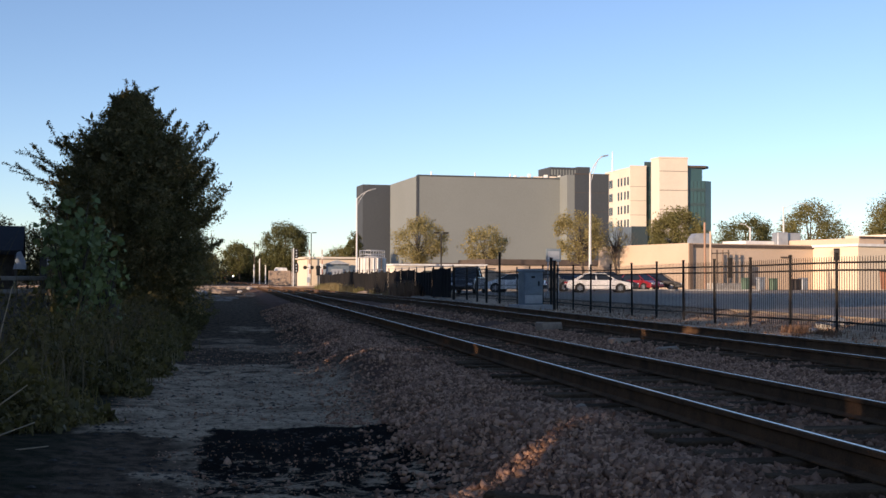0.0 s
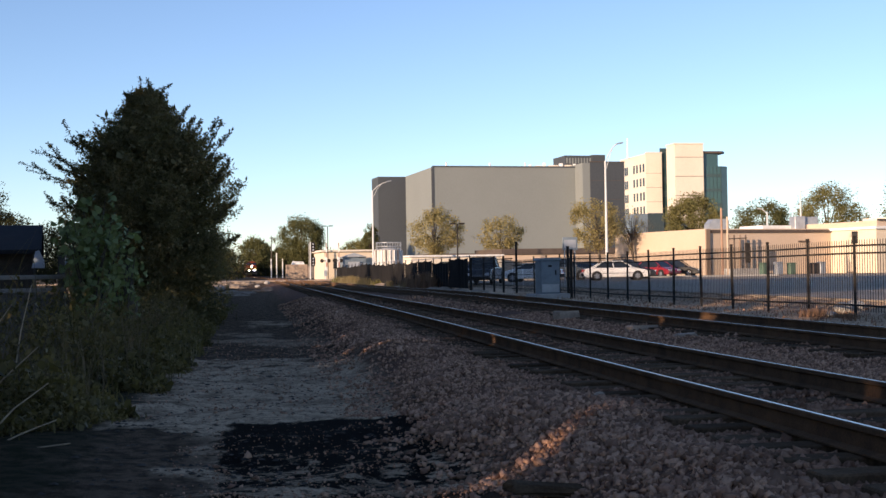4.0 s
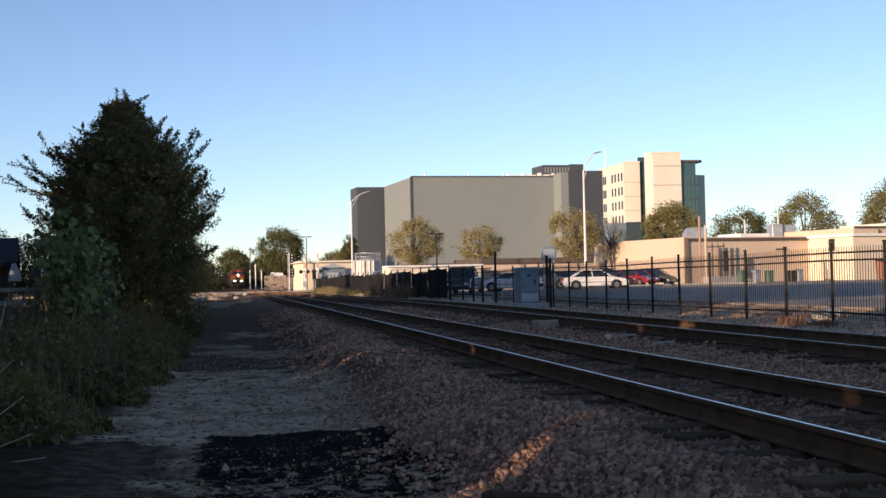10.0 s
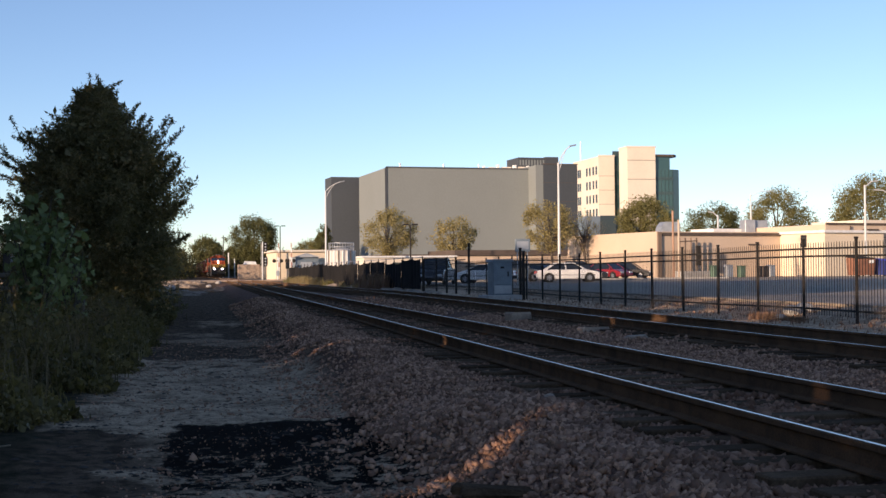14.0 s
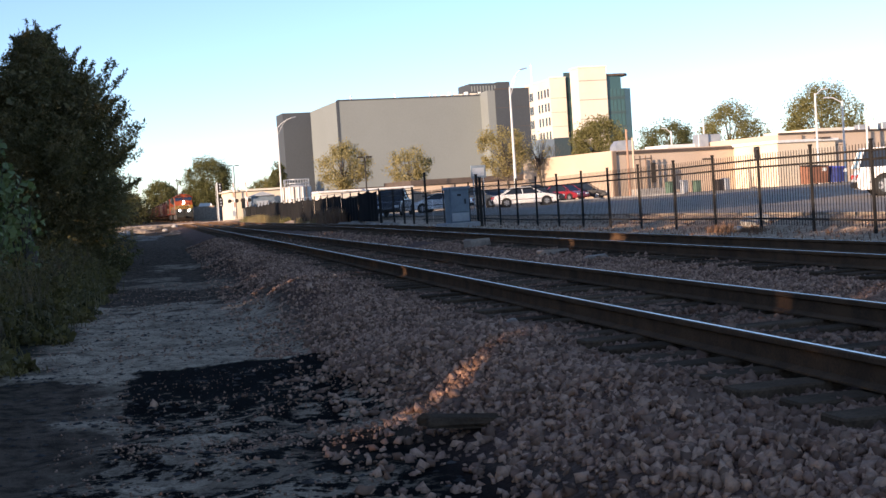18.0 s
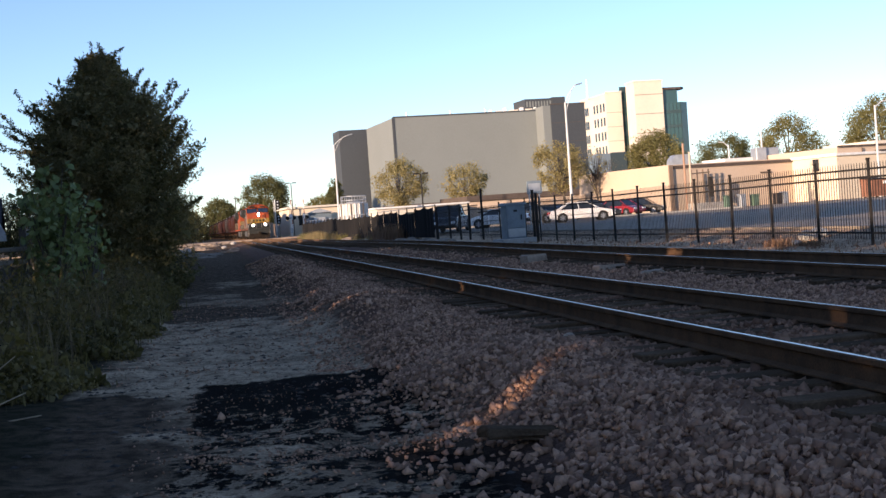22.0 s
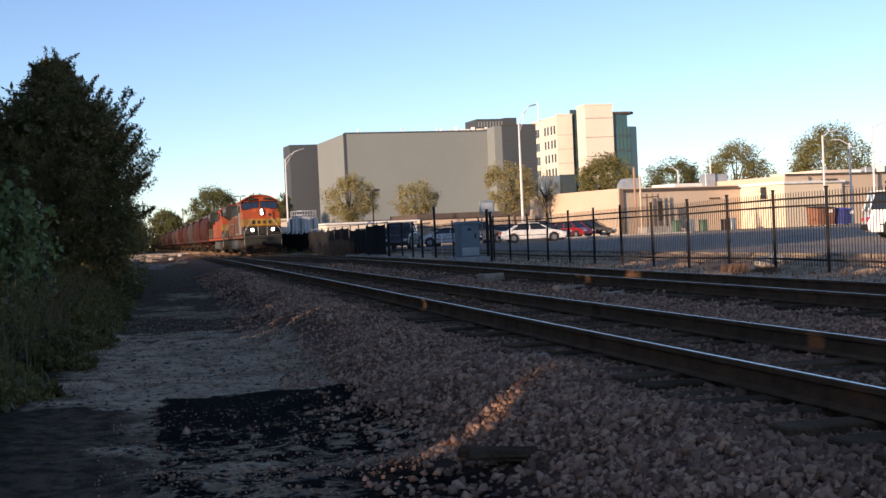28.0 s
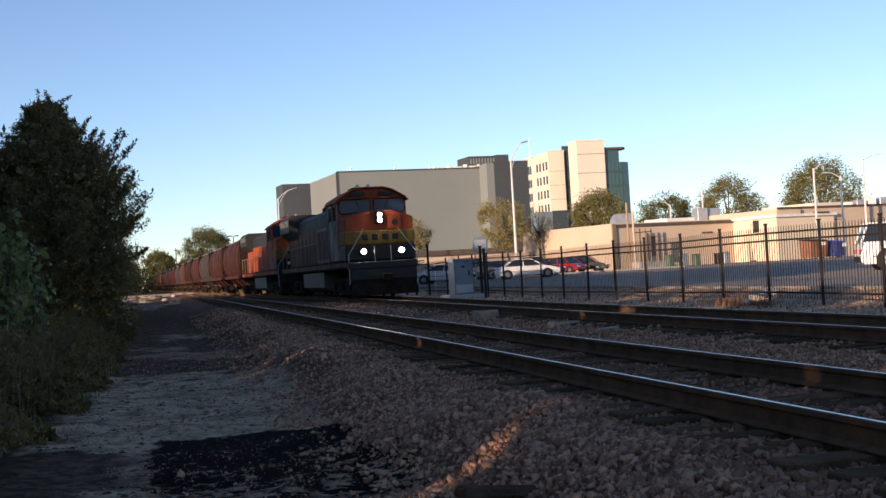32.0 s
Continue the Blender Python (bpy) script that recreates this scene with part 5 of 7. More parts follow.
# ---- parked cars ----
def car(name, label, category, paint, x, y, turn, length, width, height, cabin, waist=0.92, wheel=0.32, tail=None, z=0.70):
    """A car with its nose to local +y. cabin: y of windscreen foot, roof front, roof rear, rear foot."""
    t = thing(name, label, category, "parked cars", at=pose(x, y, z, 0, 0, turn))
    h, w = length / 2, width / 2
    c0, c1, c2, c3 = cabin
    bm = bmesh.new()
    prism(bm, [(-h, 0.34), (-h + 0.12, 0.24), (h - 0.15, 0.24), (h, 0.40), (h - 0.05, 0.62), (h - 0.35, waist - 0.16), (c0, waist), (c3, waist), (-h + 0.15, waist - 0.04), (-h - 0.02, 0.60)], "x", -w, w)
    bmesh.ops.bevel(bm, geom=[e for e in bm.edges if e.calc_length() > 0.05], offset=0.07, segments=2, affect="EDGES", profile=0.6)
    body = part("body", bm, paint, t, smooth=False)
    bm = bmesh.new()
    lo, hi = w - 0.06, w - 0.24
    r = height
    base = [(-lo, c3), (lo, c3), (lo, c0), (-lo, c0)]
    top = [(-hi, c2), (hi, c2), (hi, c1), (-hi, c1)]
    a, b = [bm.verts.new((*p, waist - 0.02)) for p in base], [bm.verts.new((*p, r - 0.03)) for p in top]
    bm.faces.new(b)
    for k in range(4):
        bm.faces.new((a[k], a[(k + 1) % 4], b[(k + 1) % 4], b[k]))
    part("greenhouse", bm, M_GLASS, t, "dark glazing")
    bm = box(bmesh.new(), -hi - 0.02, hi + 0.02, c2 - 0.03, c1 + 0.03, r - 0.05, r, 0.02)
    part("roof", bm, paint, t)
    for s in (-1, 1):
        for ya, yb in ((c0, c1), ((c0 + c3) / 2, (c1 + c2) / 2), (c3, c2)):
            part("roof_pillar", tubed([(s * (lo + 0.005), ya, waist - 0.03), (s * (hi + 0.01), yb, r - 0.03)], 0.04, 6), paint, t)
    wy = h - 0.95
    for s in (-1, 1):
        for v in (-wy, wy):
            part("wheel_arch", drum(bmesh.new(), (s * (w - 0.06), v, wheel), "x", wheel + 0.06, 0.14, 20), M_BLACK, body)
            wh = part("wheel", drum(bmesh.new(), (s * (w - 0.09), v, wheel), "x", wheel, 0.22, 22, 0.03), M_TYRE, t, "black tyre")
            part("hub", drum(bmesh.new(), (s * (w + 0.010), v, wheel), "x", wheel * 0.66, 0.03, 18), M_GREYD, wh)
            rim = drum(bmesh.new(), (s * (w + 0.02), v, wheel), "x", wheel * 0.2, 0.05, 12)
            for k in range(6):
                box(rim, -0.015, 0.015, -0.045, 0.045, 0.0, wheel * 0.63, m=pose(s * (w + 0.025), v, wheel, 60 * k, 0, 0))
            part("rim", rim, M_RIM, wh, "silver rim")
        part("head_lamp", boxed(s * (w - 0.5), s * (w - 0.1), h - 0.12, h - 0.01, 0.55, 0.70, 0.02), M_LAMPCLR, body)
        part("tail_lamp", boxed(s * (w - 0.38), s * (w - 0.04), -h - 0.03, -h + 0.12, 0.62, 0.80, 0.02), M_LAMPRED, body, "red tail lamp")
        part("mirror", boxed(s * w, s * (w + 0.17), c0 - 0.35, c0 - 0.22, waist, waist + 0.13, 0.03), paint, body)
        part("sill_line", boxed(s * w, s * (w + 0.012), -h + 0.4, h - 0.5, 0.50, 0.54), M_BLACK, body)
    part("bumper", boxed(-w + 0.08, w - 0.08, -h - 0.06, -h + 0.1, 0.32, 0.54, 0.04), M_BLACK if tail is None else tail, body)
    return t


P_WHITE = gloss_mat("white_car_paint", (0.84, 0.83, 0.82), 0.25, 0.5, 0, 0.04)
P_RED = gloss_mat("red_car_paint", (0.34, 0.02, 0.03), 0.25, 0.7, 0, 0.1)
P_GREY = gloss_mat("grey_car_paint", (0.16, 0.17, 0.18), 0.25, 0.6, 0.3, 0.1)
P_DARK = gloss_mat("black_car_paint", (0.012, 0.013, 0.016), 0.25, 0.7, 0, 0.1)
P_NAVY = gloss_mat("navy_car_paint", (0.02, 0.025, 0.05), 0.3, 0.6, 0, 0.15)
SEDAN = (1.25, 0.35, -0.95, -1.75)
car("car", "white four-door saloon parked side-on in the sun", "car", P_WHITE, 26.65, 88.8, -100, 4.85, 1.82, 1.42, SEDAN)
car("car", "dark red hatchback parked before the tan wall", "car", P_RED, 37.2, 110.8, -150, 4.3, 1.75, 1.5, (1.2, 0.3, -1.2, -1.9))
car("car", "black estate car parked beside the red one", "car", P_DARK, 39.4, 112.0, -120, 4.6, 1.8, 1.55, (1.3, 0.4, -1.4, -2.05))
car("car", "black saloon parked near the red one", "car", P_DARK, 35.4, 112.6, -150, 4.6, 1.8, 1.4, SEDAN)
car("car", "white coupe parked behind the fence", "car", P_WHITE, 20.2, 88.0, 62, 4.4, 1.8, 1.34, SEDAN)
car("car", "silver-grey sport utility car parked in the row", "car", P_GREY, 24.6, 97.4, -75, 4.7, 1.9, 1.72, (1.2, 0.5, -1.6, -2.1), 1.05, 0.36)
car("car", "black saloon parked in the row", "car", P_DARK, 30.3, 98.0, -110, 4.8, 1.82, 1.6, SEDAN)
car("car", "dark blue saloon parked in the row", "car", P_NAVY, 27.6, 99.6, -140, 4.6, 1.8, 1.45, SEDAN)
car("pickup_truck", "black pickup parked behind the fence", "pickup truck", P_DARK, 15.6, 82.5, 158, 5.2, 1.9, 1.75, (1.2, 0.6, -0.6, -0.9), 1.08, 0.38)
car("sport_utility_car", "large white sport utility car with dark windows", "car", P_WHITE, 27.3, 40.4, -115, 5.1, 1.98, 1.74, (1.45, 0.75, -2.25, -2.5), 1.06, 0.38)


# ---- back gardens beyond the lane ----
def board_fence():
    t = thing("wooden_fence", "dark weathered wooden fence with pale top boards", "fence")
    a, b = Vector((-8.5, 17.5)), Vector((-3.5, 24.5))
    d = (b - a).normalized()
    n, length = Vector((-d.y, d.x)), (b - a).length
    turn = math.degrees(math.atan2(d.y, d.x))
    for k in range(5):
        p = a + d * (length * k / 4)
        part("post", boxed(p.x - 0.06, p.x + 0.06, p.y - 0.06, p.y + 0.06, 0, 2.0 + 0.06 * (k % 2), 0.01), M_WOOD, t)
    for z, m in ((1.60, M_WOODTOP), (1.36, M_WOODTOP), (0.5, M_WOOD)):
        bm = box(bmesh.new(), 0, length, -0.10, -0.05, z - 0.04, z + 0.04, 0.01, pose(a.x, a.y, 0, 0, 0, turn))
        part("rail", bm, m, t, "pale weathered rail" if m is M_WOODTOP else "")
    rng = random.Random(4)
    u = 0.0
    me = mesh_of("board", boxed(0, 0.135, -0.02, 0.0, 0.1, 1.30, 0.004), M_WOOD)
    while u < length - 0.1:
        p = a + d * u
        piece("board", me, t, pose(p.x, p.y, rng.uniform(-0.03, 0.03), 0, rng.uniform(-0.8, 0.8), turn))
        u += 0.15
    return t


board_fence()


def shed():
    t = thing("garden_shed", "dark shed with a shingled roof behind the garden fence", "shed", at=pose(-11.3, 47.0, 0.2, 0, 0, 8))
    part("wall", boxed(-3.6, 3.6, -2.5, 2.5, 0, 2.3), M_WOOD, t)
    part("roof", prism(bmesh.new(), [(-3.0, 2.2), (0, 3.15), (3.0, 2.2), (3.0, 2.35), (0, 3.3), (-3.0, 2.35)], "x", -3.9, 3.9), M_ROOF, t, "dark shingled roof")
    for k in range(24):
        part("batten", boxed(-3.5 + k * 0.3, -3.46 + k * 0.3, -2.54, -2.5, 0.1, 2.2), M_WOOD, t)
    tarp = mat("pale_blue_tarpaulin", (0.52, 0.60, 0.68), (0.42, 0.50, 0.58), 0.6, 2, 15, 0.2, 0.02)
    t = thing("trailer", "low pale tarpaulin-covered trailer behind the saplings", "trailer", at=pose(-5.15, 43.0, 0.2, 0, 0, 14))
    bm = prism(bmesh.new(), [(-0.85, 1.75), (0.85, 1.75), (0.8, 2.15), (0.3, 2.42), (-0.4, 2.38), (-0.8, 2.1)], "y", -1.3, 1.3)
    bmesh.ops.subdivide_edges(bm, edges=bm.edges[:], cuts=2)
    for v in bm.verts:
        v.co.z += 0.06 * noise.noise(v.co * 3.0)
    part("cover", bm, tarp, t, "rumpled pale tarpaulin")
    part("side", boxed(-0.85, 0.85, -1.3, 1.3, 0.7, 1.75, 0.02), M_WOOD, t)
    for s in (-1, 1):
        part("wheel", drum(bmesh.new(), (s * 0.9, 0, 0.33), "x", 0.33, 0.2, 16), M_TYRE, t)
    part("chassis", boxed(-0.75, 0.75, -1.4, 1.4, 0.5, 0.7), M_BLACK, t)
    ob = part("tarpaulin", prism(bmesh.new(), [(-0.22, 1.9), (0.2, 1.9), (0.18, 2.15), (0.02, 2.5), (-0.1, 2.46)], "y", -0.2, 0.2), tarp)
    ob.matrix_basis = pose(-6.95, 43.5, 0.0, 0, 0, 10)
    tagged(ob, "folded pale tarpaulin hung at the end of the shed", "tarpaulin")


shed()


# ---- the train ----
MOVERS = []
SPEED, NOSE_END = 12.3, 52.9

T_ORANGE = streak_mat("orange_locomotive_paint", (0.37, 0.068, 0.026), (0.13, 0.045, 0.028), 0.45)
T_YELLOW = streak_mat("yellow_stripe_paint", (0.34, 0.185, 0.03), (0.11, 0.066, 0.03), 0.7)
# first unit's sides: soot streaks, with shade and sky reflection in the colours
T_SIDE = streak_mat("sooty_orange_side_paint", (0.20, 0.054, 0.022), (0.075, 0.050, 0.040), 0.85)
T_CABSIDE = streak_mat("dirty_silver_side_paint", (0.30, 0.25, 0.21), (0.075, 0.055, 0.045), 0.75)
T_GRILLE = mat("dull_grille_steel", (0.16, 0.155, 0.15), (0.09, 0.085, 0.08), 0.7, 3, 30, 0.2, 0.005, metal=0.3)
T_DARK = gloss_mat("dark_green_black_paint", (0.009, 0.010, 0.008), 0.65, 0.0, 0, 0.10)
# underframe soot; the same dark colour stands for shade on the wagon ends
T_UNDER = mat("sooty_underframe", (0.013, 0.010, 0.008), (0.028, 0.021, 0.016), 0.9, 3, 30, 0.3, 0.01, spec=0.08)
T_SILVER = mat("silver_tank", (0.10, 0.09, 0.08), (0.06, 0.054, 0.05), 0.6, 2, 20, 0.2, 0.005, metal=0.3)
T_RAIL = mat("white_handrail", (0.34, 0.30, 0.26), (0.22, 0.19, 0.165), 0.6, 3, 30, 0)
T_RAILD = mat("dusty_handrail", (0.22, 0.17, 0.12), (0.13, 0.10, 0.075), 0.7, 3, 30, 0)
T_GLOW = glow_mat("lit_headlamp", (1.0, 0.97, 0.92), 220.0)
T_CAB = glass_mat("cab_glass", (0.014, 0.026, 0.06), 0.25, 0.35)
H_RED = streak_mat("oxide_red_hopper", (0.078, 0.021, 0.014), (0.024, 0.012, 0.010), 0.8, 0.3)
H_GREY = streak_mat("weathered_grey_hopper", (0.066, 0.048, 0.043), (0.026, 0.02, 0.018), 0.7, 0.25)
H_PALE = streak_mat("faded_tan_hopper", (0.12, 0.050, 0.036), (0.045, 0.024, 0.019), 0.65, 0.2)


def wheel_bm(r):
    bm = bmesh.new()
    for s in (-1, 1):
        drum(bm, (s * 0.76, 0, r), "x", r, 0.13, 18, 0.02)
    drum(bm, (0, 0, r), "x", 0.09, 1.5, 10)
    return bm


def bogie(parent, y, axles, r, wheel_mesh):
    """A truck: side frames with springs, and its wheelsets."""
    half = axles[-1] + 0.55
    bm = bmesh.new()
    for s in (-1, 1):
        prism(bm, [(-half, r - 0.1), (-half + 0.25, r - 0.28), (-0.6, r - 0.36), (0.6, r - 0.36), (half - 0.25, r - 0.28), (half, r - 0.1), (half, r + 0.18), (half * 0.45, r + 0.34), (-half * 0.45, r + 0.34), (-half, r + 0.18)], "x", s * 0.98 - 0.09, s * 0.98 + 0.09)
        for a in axles:
            box(bm, s * 1.08 - 0.1, s * 1.08 + 0.1, a - 0.16, a + 0.16, r - 0.17, r + 0.17, 0.03)
        for a in (-0.25, 0.25):
            drum(bm, (s * 1.1, a, r + 0.05), "z", 0.11, 0.4, 10)
    box(bm, -0.95, 0.95, -0.25, 0.25, r - 0.1, r + 0.3)
    b = part("bogie", bm, T_UNDER, parent, "sooty cast steel truck frame")
    b.location = (0, y, 0)
    for a in axles:
        w = piece("wheelset", wheel_mesh, b)
        w.location = (0, a, 0)
    return b


WHEEL_BIG = mesh_of("wheelset", wheel_bm(0.52), T_UNDER)
WHEEL_SMALL = mesh_of("wheelset", wheel_bm(0.45), M_RUST)


def locomotive(label):
    """A six-axle freight diesel with a wide nose, head to -y, standing on the rail heads."""
    t = thing("locomotive", label, "locomotive", "locomotives of the train")
    # frame and deck
    bm = boxed(-1.48, 1.48, -10.4, 11.1, 1.28, 1.62, 0.03)
    box(bm, -0.6, 0.6, -10.4, 11.1, 0.95, 1.28)
    part("underframe", bm, T_UNDER, t)
    part("fuel_tank", prism(bmesh.new(), [(-1.35, 0.5), (-1.0, 0.32), (1.0, 0.32), (1.35, 0.5), (1.35, 1.22), (-1.35, 1.22)], "y", -3.4, 3.4), T_SILVER, t, "dusty grey fuel tank")
    for y in (-7.1, 7.4):
        bogie(t, y, (-1.9, 0.0, 1.9), 0.52, WHEEL_BIG)
    # nose
    bm = bmesh.new()
    front = [(-1.50, 1.62), (1.50, 1.62), (1.50, 3.42), (0.55, 3.72), (-0.55, 3.72), (-1.50, 3.42)]
    back = [(-1.50, 1.62), (1.50, 1.62), (1.50, 3.55), (0.55, 3.78), (-0.55, 3.78), (-1.50, 3.55)]
    lo, hi = [bm.verts.new((x, -10.55 + (0.10 if abs(x) > 1 else 0), z)) for x, z in front], [bm.verts.new((x, -8.95, z)) for x, z in back]
    bm.faces.new(lo)
    bm.faces.new(hi[::-1])
    for k in range(6):
        bm.faces.new((lo[k], hi[k], hi[(k + 1) % 6], lo[(k + 1) % 6]))
    bmesh.ops.recalc_face_normals(bm, faces=bm.faces)
    bmesh.ops.bevel(bm, geom=bm.edges[:], offset=0.06, segments=2, affect="EDGES", profile=0.5)
    nose = part("nose", bm, T_ORANGE, t, "orange wide nose")
    bm = boxed(-1.53, 1.53, -10.57, -9.0, 2.27, 2.88, 0.05)
    part("nose_stripe", bm, T_YELLOW, nose, "yellow band round the nose")
    part("nose_base", boxed(-1.535, 1.535, -10.58, -9.0, 1.60, 2.24, 0.05), T_DARK, nose, "dark lower nose")
    for x in (-0.66, -0.22, 0.22, 0.66):
        part("emblem_bar", boxed(x - 0.13, x + 0.13, -10.60, -10.55, 2.46, 2.72, 0.03), T_DARK, nose, "dark emblem bar")
    part("nose_door", boxed(0.35, 0.95, -10.585, -10.54, 2.9, 3.48, 0.02), T_ORANGE, nose)
    drum_bm = drum(bmesh.new(), (0.66, -10.6, 3.18), "y", 0.13, 0.03, 16)
    part("number_disc", drum_bm, T_DARK, nose)
    # cab
    bm = bmesh.new()
    prism(bm, [(-1.54, 1.62), (1.54, 1.62), (1.54, 4.22), (1.46, 4.34), (0.92, 4.66), (0.5, 4.78), (-0.5, 4.78), (-0.92, 4.66), (-1.46, 4.34), (-1.54, 4.22)], "y", -9.15, -6.2)
    bmesh.ops.bevel(bm, geom=bm.edges[:], offset=0.05, segments=1, affect="EDGES", profile=0.5)
    for f in bm.faces:
        f.material_index = 1 if abs(f.normal.x) > 0.8 else 0
    cab = part("cab", bm, (T_ORANGE, T_CABSIDE), t, "orange driver's cab with dirty silver sides")
    bm = bmesh.new()
    prism(bm, [(-1.64, 4.20), (-1.49, 4.38), (-0.94, 4.71), (-0.52, 4.83), (0.52, 4.83), (0.94, 4.71), (1.49, 4.38), (1.64, 4.20), (1.56, 4.20), (1.46, 4.335), (0.92, 4.655), (0.5, 4.775), (-0.5, 4.775), (-0.92, 4.655), (-1.46, 4.335), (-1.56, 4.20)], "y", -9.35, -6.1)
    part("cab_roof", bm, T_ORANGE, cab, "orange faceted roof with an eave")
    for s in (-1, 1):
        bm = bmesh.new()
        prism(bm, [(s * 0.10, 3.80), (s * 1.36, 3.70), (s * 1.45, 3.80), (s * 1.44, 4.14), (s * 1.34, 4.26), (s * 0.10, 4.28)], "y", -9.20, -9.12)
        part("windscreen", bm, T_CAB, cab, "bluish windscreen")
        bm = bmesh.new()
        prism(bm, [(s * 0.06, 3.76), (s * 1.38, 3.65), (s * 1.49, 3.77), (s * 1.48, 4.17), (s * 1.36, 4.30), (s * 0.06, 4.32)], "y", -9.175, -9.14)
        part("windscreen_gasket", bm, T_UNDER, cab, "black rubber gasket")
        part("wiper", tubed([(s * 0.75, -9.23, 4.28), (s * 0.55, -9.22, 3.90)], 0.012, 5), T_UNDER, cab)
        part("sun_visor", boxed(s * 0.72 - 0.55, s * 0.72 + 0.55, -9.40, -9.14, 4.33, 4.37), T_ORANGE, cab)
        bm = bmesh.new()
        prism(bm, [(s * 0.32, 4.46), (s * 1.02, 4.42), (s * 0.90, 4.58), (s * 0.36, 4.62)], "y", -9.38, -9.13)
        part("number_board", bm, T_DARK, cab)
        for y0, y1 in ((-8.7, -7.9), (-7.6, -6.8)):
            part("side_window", boxed(s * 1.525, s * 1.545, y0, y1, 3.45, 4.05, 0.0), T_UNDER, cab, "dark side window")
        part("cab_door", boxed(s * 1.535, s * 1.555, -6.75, -6.3, 1.7, 3.6), T_DARK, cab)
    # long hood
    hood = part("long_hood", boxed(-0.98, 0.98, -6.2, 7.0, 1.62, 3.62, 0.04), T_DARK, t, "sooty engine hood")
    bm = bmesh.new()
    prism(bm, [(-0.99, 3.55), (0.99, 3.55), (0.99, 4.05), (0.70, 4.28), (-0.70, 4.28), (-0.99, 4.05)], "y", -6.2, 7.0)
    part("hood_roof", bm, T_DARK, hood, "dark hood roof")
    for s in (-1, 1):
        door = mesh_of("hood_door", boxed(s * 0.985, s * 1.03, 0, 1.26, 1.75, 3.42, 0.012), T_SIDE)
        for k in range(9):
            piece("hood_door", door, hood, pose(0, -5.8 + k * 1.4, 0))
    part("equipment_cabinet", boxed(-1.48, -0.98, -6.15, -2.6, 1.62, 3.3, 0.04), T_CABSIDE, t, "dirty equipment cabinet paled for sky reflection")
    for y in (-5.55, -4.45, -3.35):
        part("cabinet_door", boxed(-1.50, -1.48, y - 0.42, y + 0.42, 1.8, 3.15, 0.005), T_SIDE, t)
    part("hood_stripe", boxed(-1.012, 1.012, -6.1, 10.9, 1.70, 1.98), T_SIDE, hood)
    part("radiator_base", boxed(-0.99, 0.99, 7.0, 11.0, 1.62, 3.3, 0.04), T_SIDE, t)
    bm = prism(bmesh.new(), [(-0.99, 3.2), (0.99, 3.2), (1.50, 3.62), (1.50, 4.35), (1.30, 4.55), (-1.30, 4.55), (-1.50, 4.35), (-1.50, 3.62)], "y", 7.0, 11.0)
    part("radiator_wing", bm, T_DARK, t, "dark overhanging radiator")
    for s in (-1, 1):
        for k in range(3):
            part("radiator_grille", boxed(s * 1.50, s * 1.52, 7.2 + k * 1.25, 8.3 + k * 1.25, 3.95, 4.3), T_GRILLE, t)
        for k in range(4):
            part("hood_louvre", boxed(s * 1.0, s * 1.02, -5.4 + k * 0.7, -4.9 + k * 0.7, 3.0, 3.5), T_UNDER, hood, "dark louvre")
        part("sill_stripe", boxed(s * 1.485, s * 1.495, -10.3, 11.0, 1.36, 1.56), T_SIDE, t, "sooty sill stripe with shade in its colour")
    part("dynamic_brake_box", boxed(-1.25, 1.25, -5.9, -4.3, 3.7, 4.5, 0.06), T_DARK, t)
    part("exhaust_stack", boxed(-0.35, 0.35, 1.0, 2.2, 4.28, 4.62, 0.04), T_UNDER, t)
    part("air_conditioner", boxed(-0.55, 0.55, -7.6, -6.5, 4.76, 4.94, 0.04), T_DARK, t)
    for x in (-0.25, 0.25):
        part("horn", tubed([(x, -6.9, 4.99), (x, -7.35, 5.02)], [0.03, 0.08], 8), M_GALV, t)
    # lamps
    for z in (3.29, 3.51):
        lamp = part("lamp_cup", drum(bmesh.new(), (0.0, -10.62, z), "y", 0.115, 0.14, 16), T_DARK, nose)
        part("headlamp", drum(bmesh.new(), (0.0, -10.70, z), "y", 0.085, 0.02, 16), T_GLOW, lamp, "lit white headlamp")
    part("headlamp_housing", boxed(-0.20, 0.20, -10.59, -10.5, 3.12, 3.68, 0.04), T_DARK, nose)
    for s in (-1, 1):
        lamp = part("lamp_cup", drum(bmesh.new(), (s * 0.82, -10.82, 1.98), "y", 0.15, 0.30, 16), T_DARK, nose)
        part("ditch_lamp", drum(bmesh.new(), (s * 0.82, -10.98, 1.98), "y", 0.095, 0.02, 16), T_GLOW, lamp, "lit white ditch lamp")
    # front deck, plough, coupler, steps, rails
    bm = boxed(-1.5, 1.5, -11.0, -10.4, 1.25, 1.55, 0.03)
    box(bm, -1.45, 1.45, -10.95, -10.75, 0.75, 1.25, 0.02)
    part("pilot", bm, T_DARK, t)
    bm = bmesh.new()
    prism(bm, [(-1.45, 0.12), (1.45, 0.12), (1.35, 0.80), (-1.35, 0.80)], "y", -11.15, -10.95)
    part("plough", bm, T_UNDER, t, "dark snowplough blade")
    bm = boxed(-0.14, 0.14, -11.75, -10.9, 0.72, 1.0, 0.05)
    box(bm, -0.2, 0.2, -11.85, -11.6, 0.70, 1.04, 0.06)
    part("coupler", bm, T_UNDER, t)
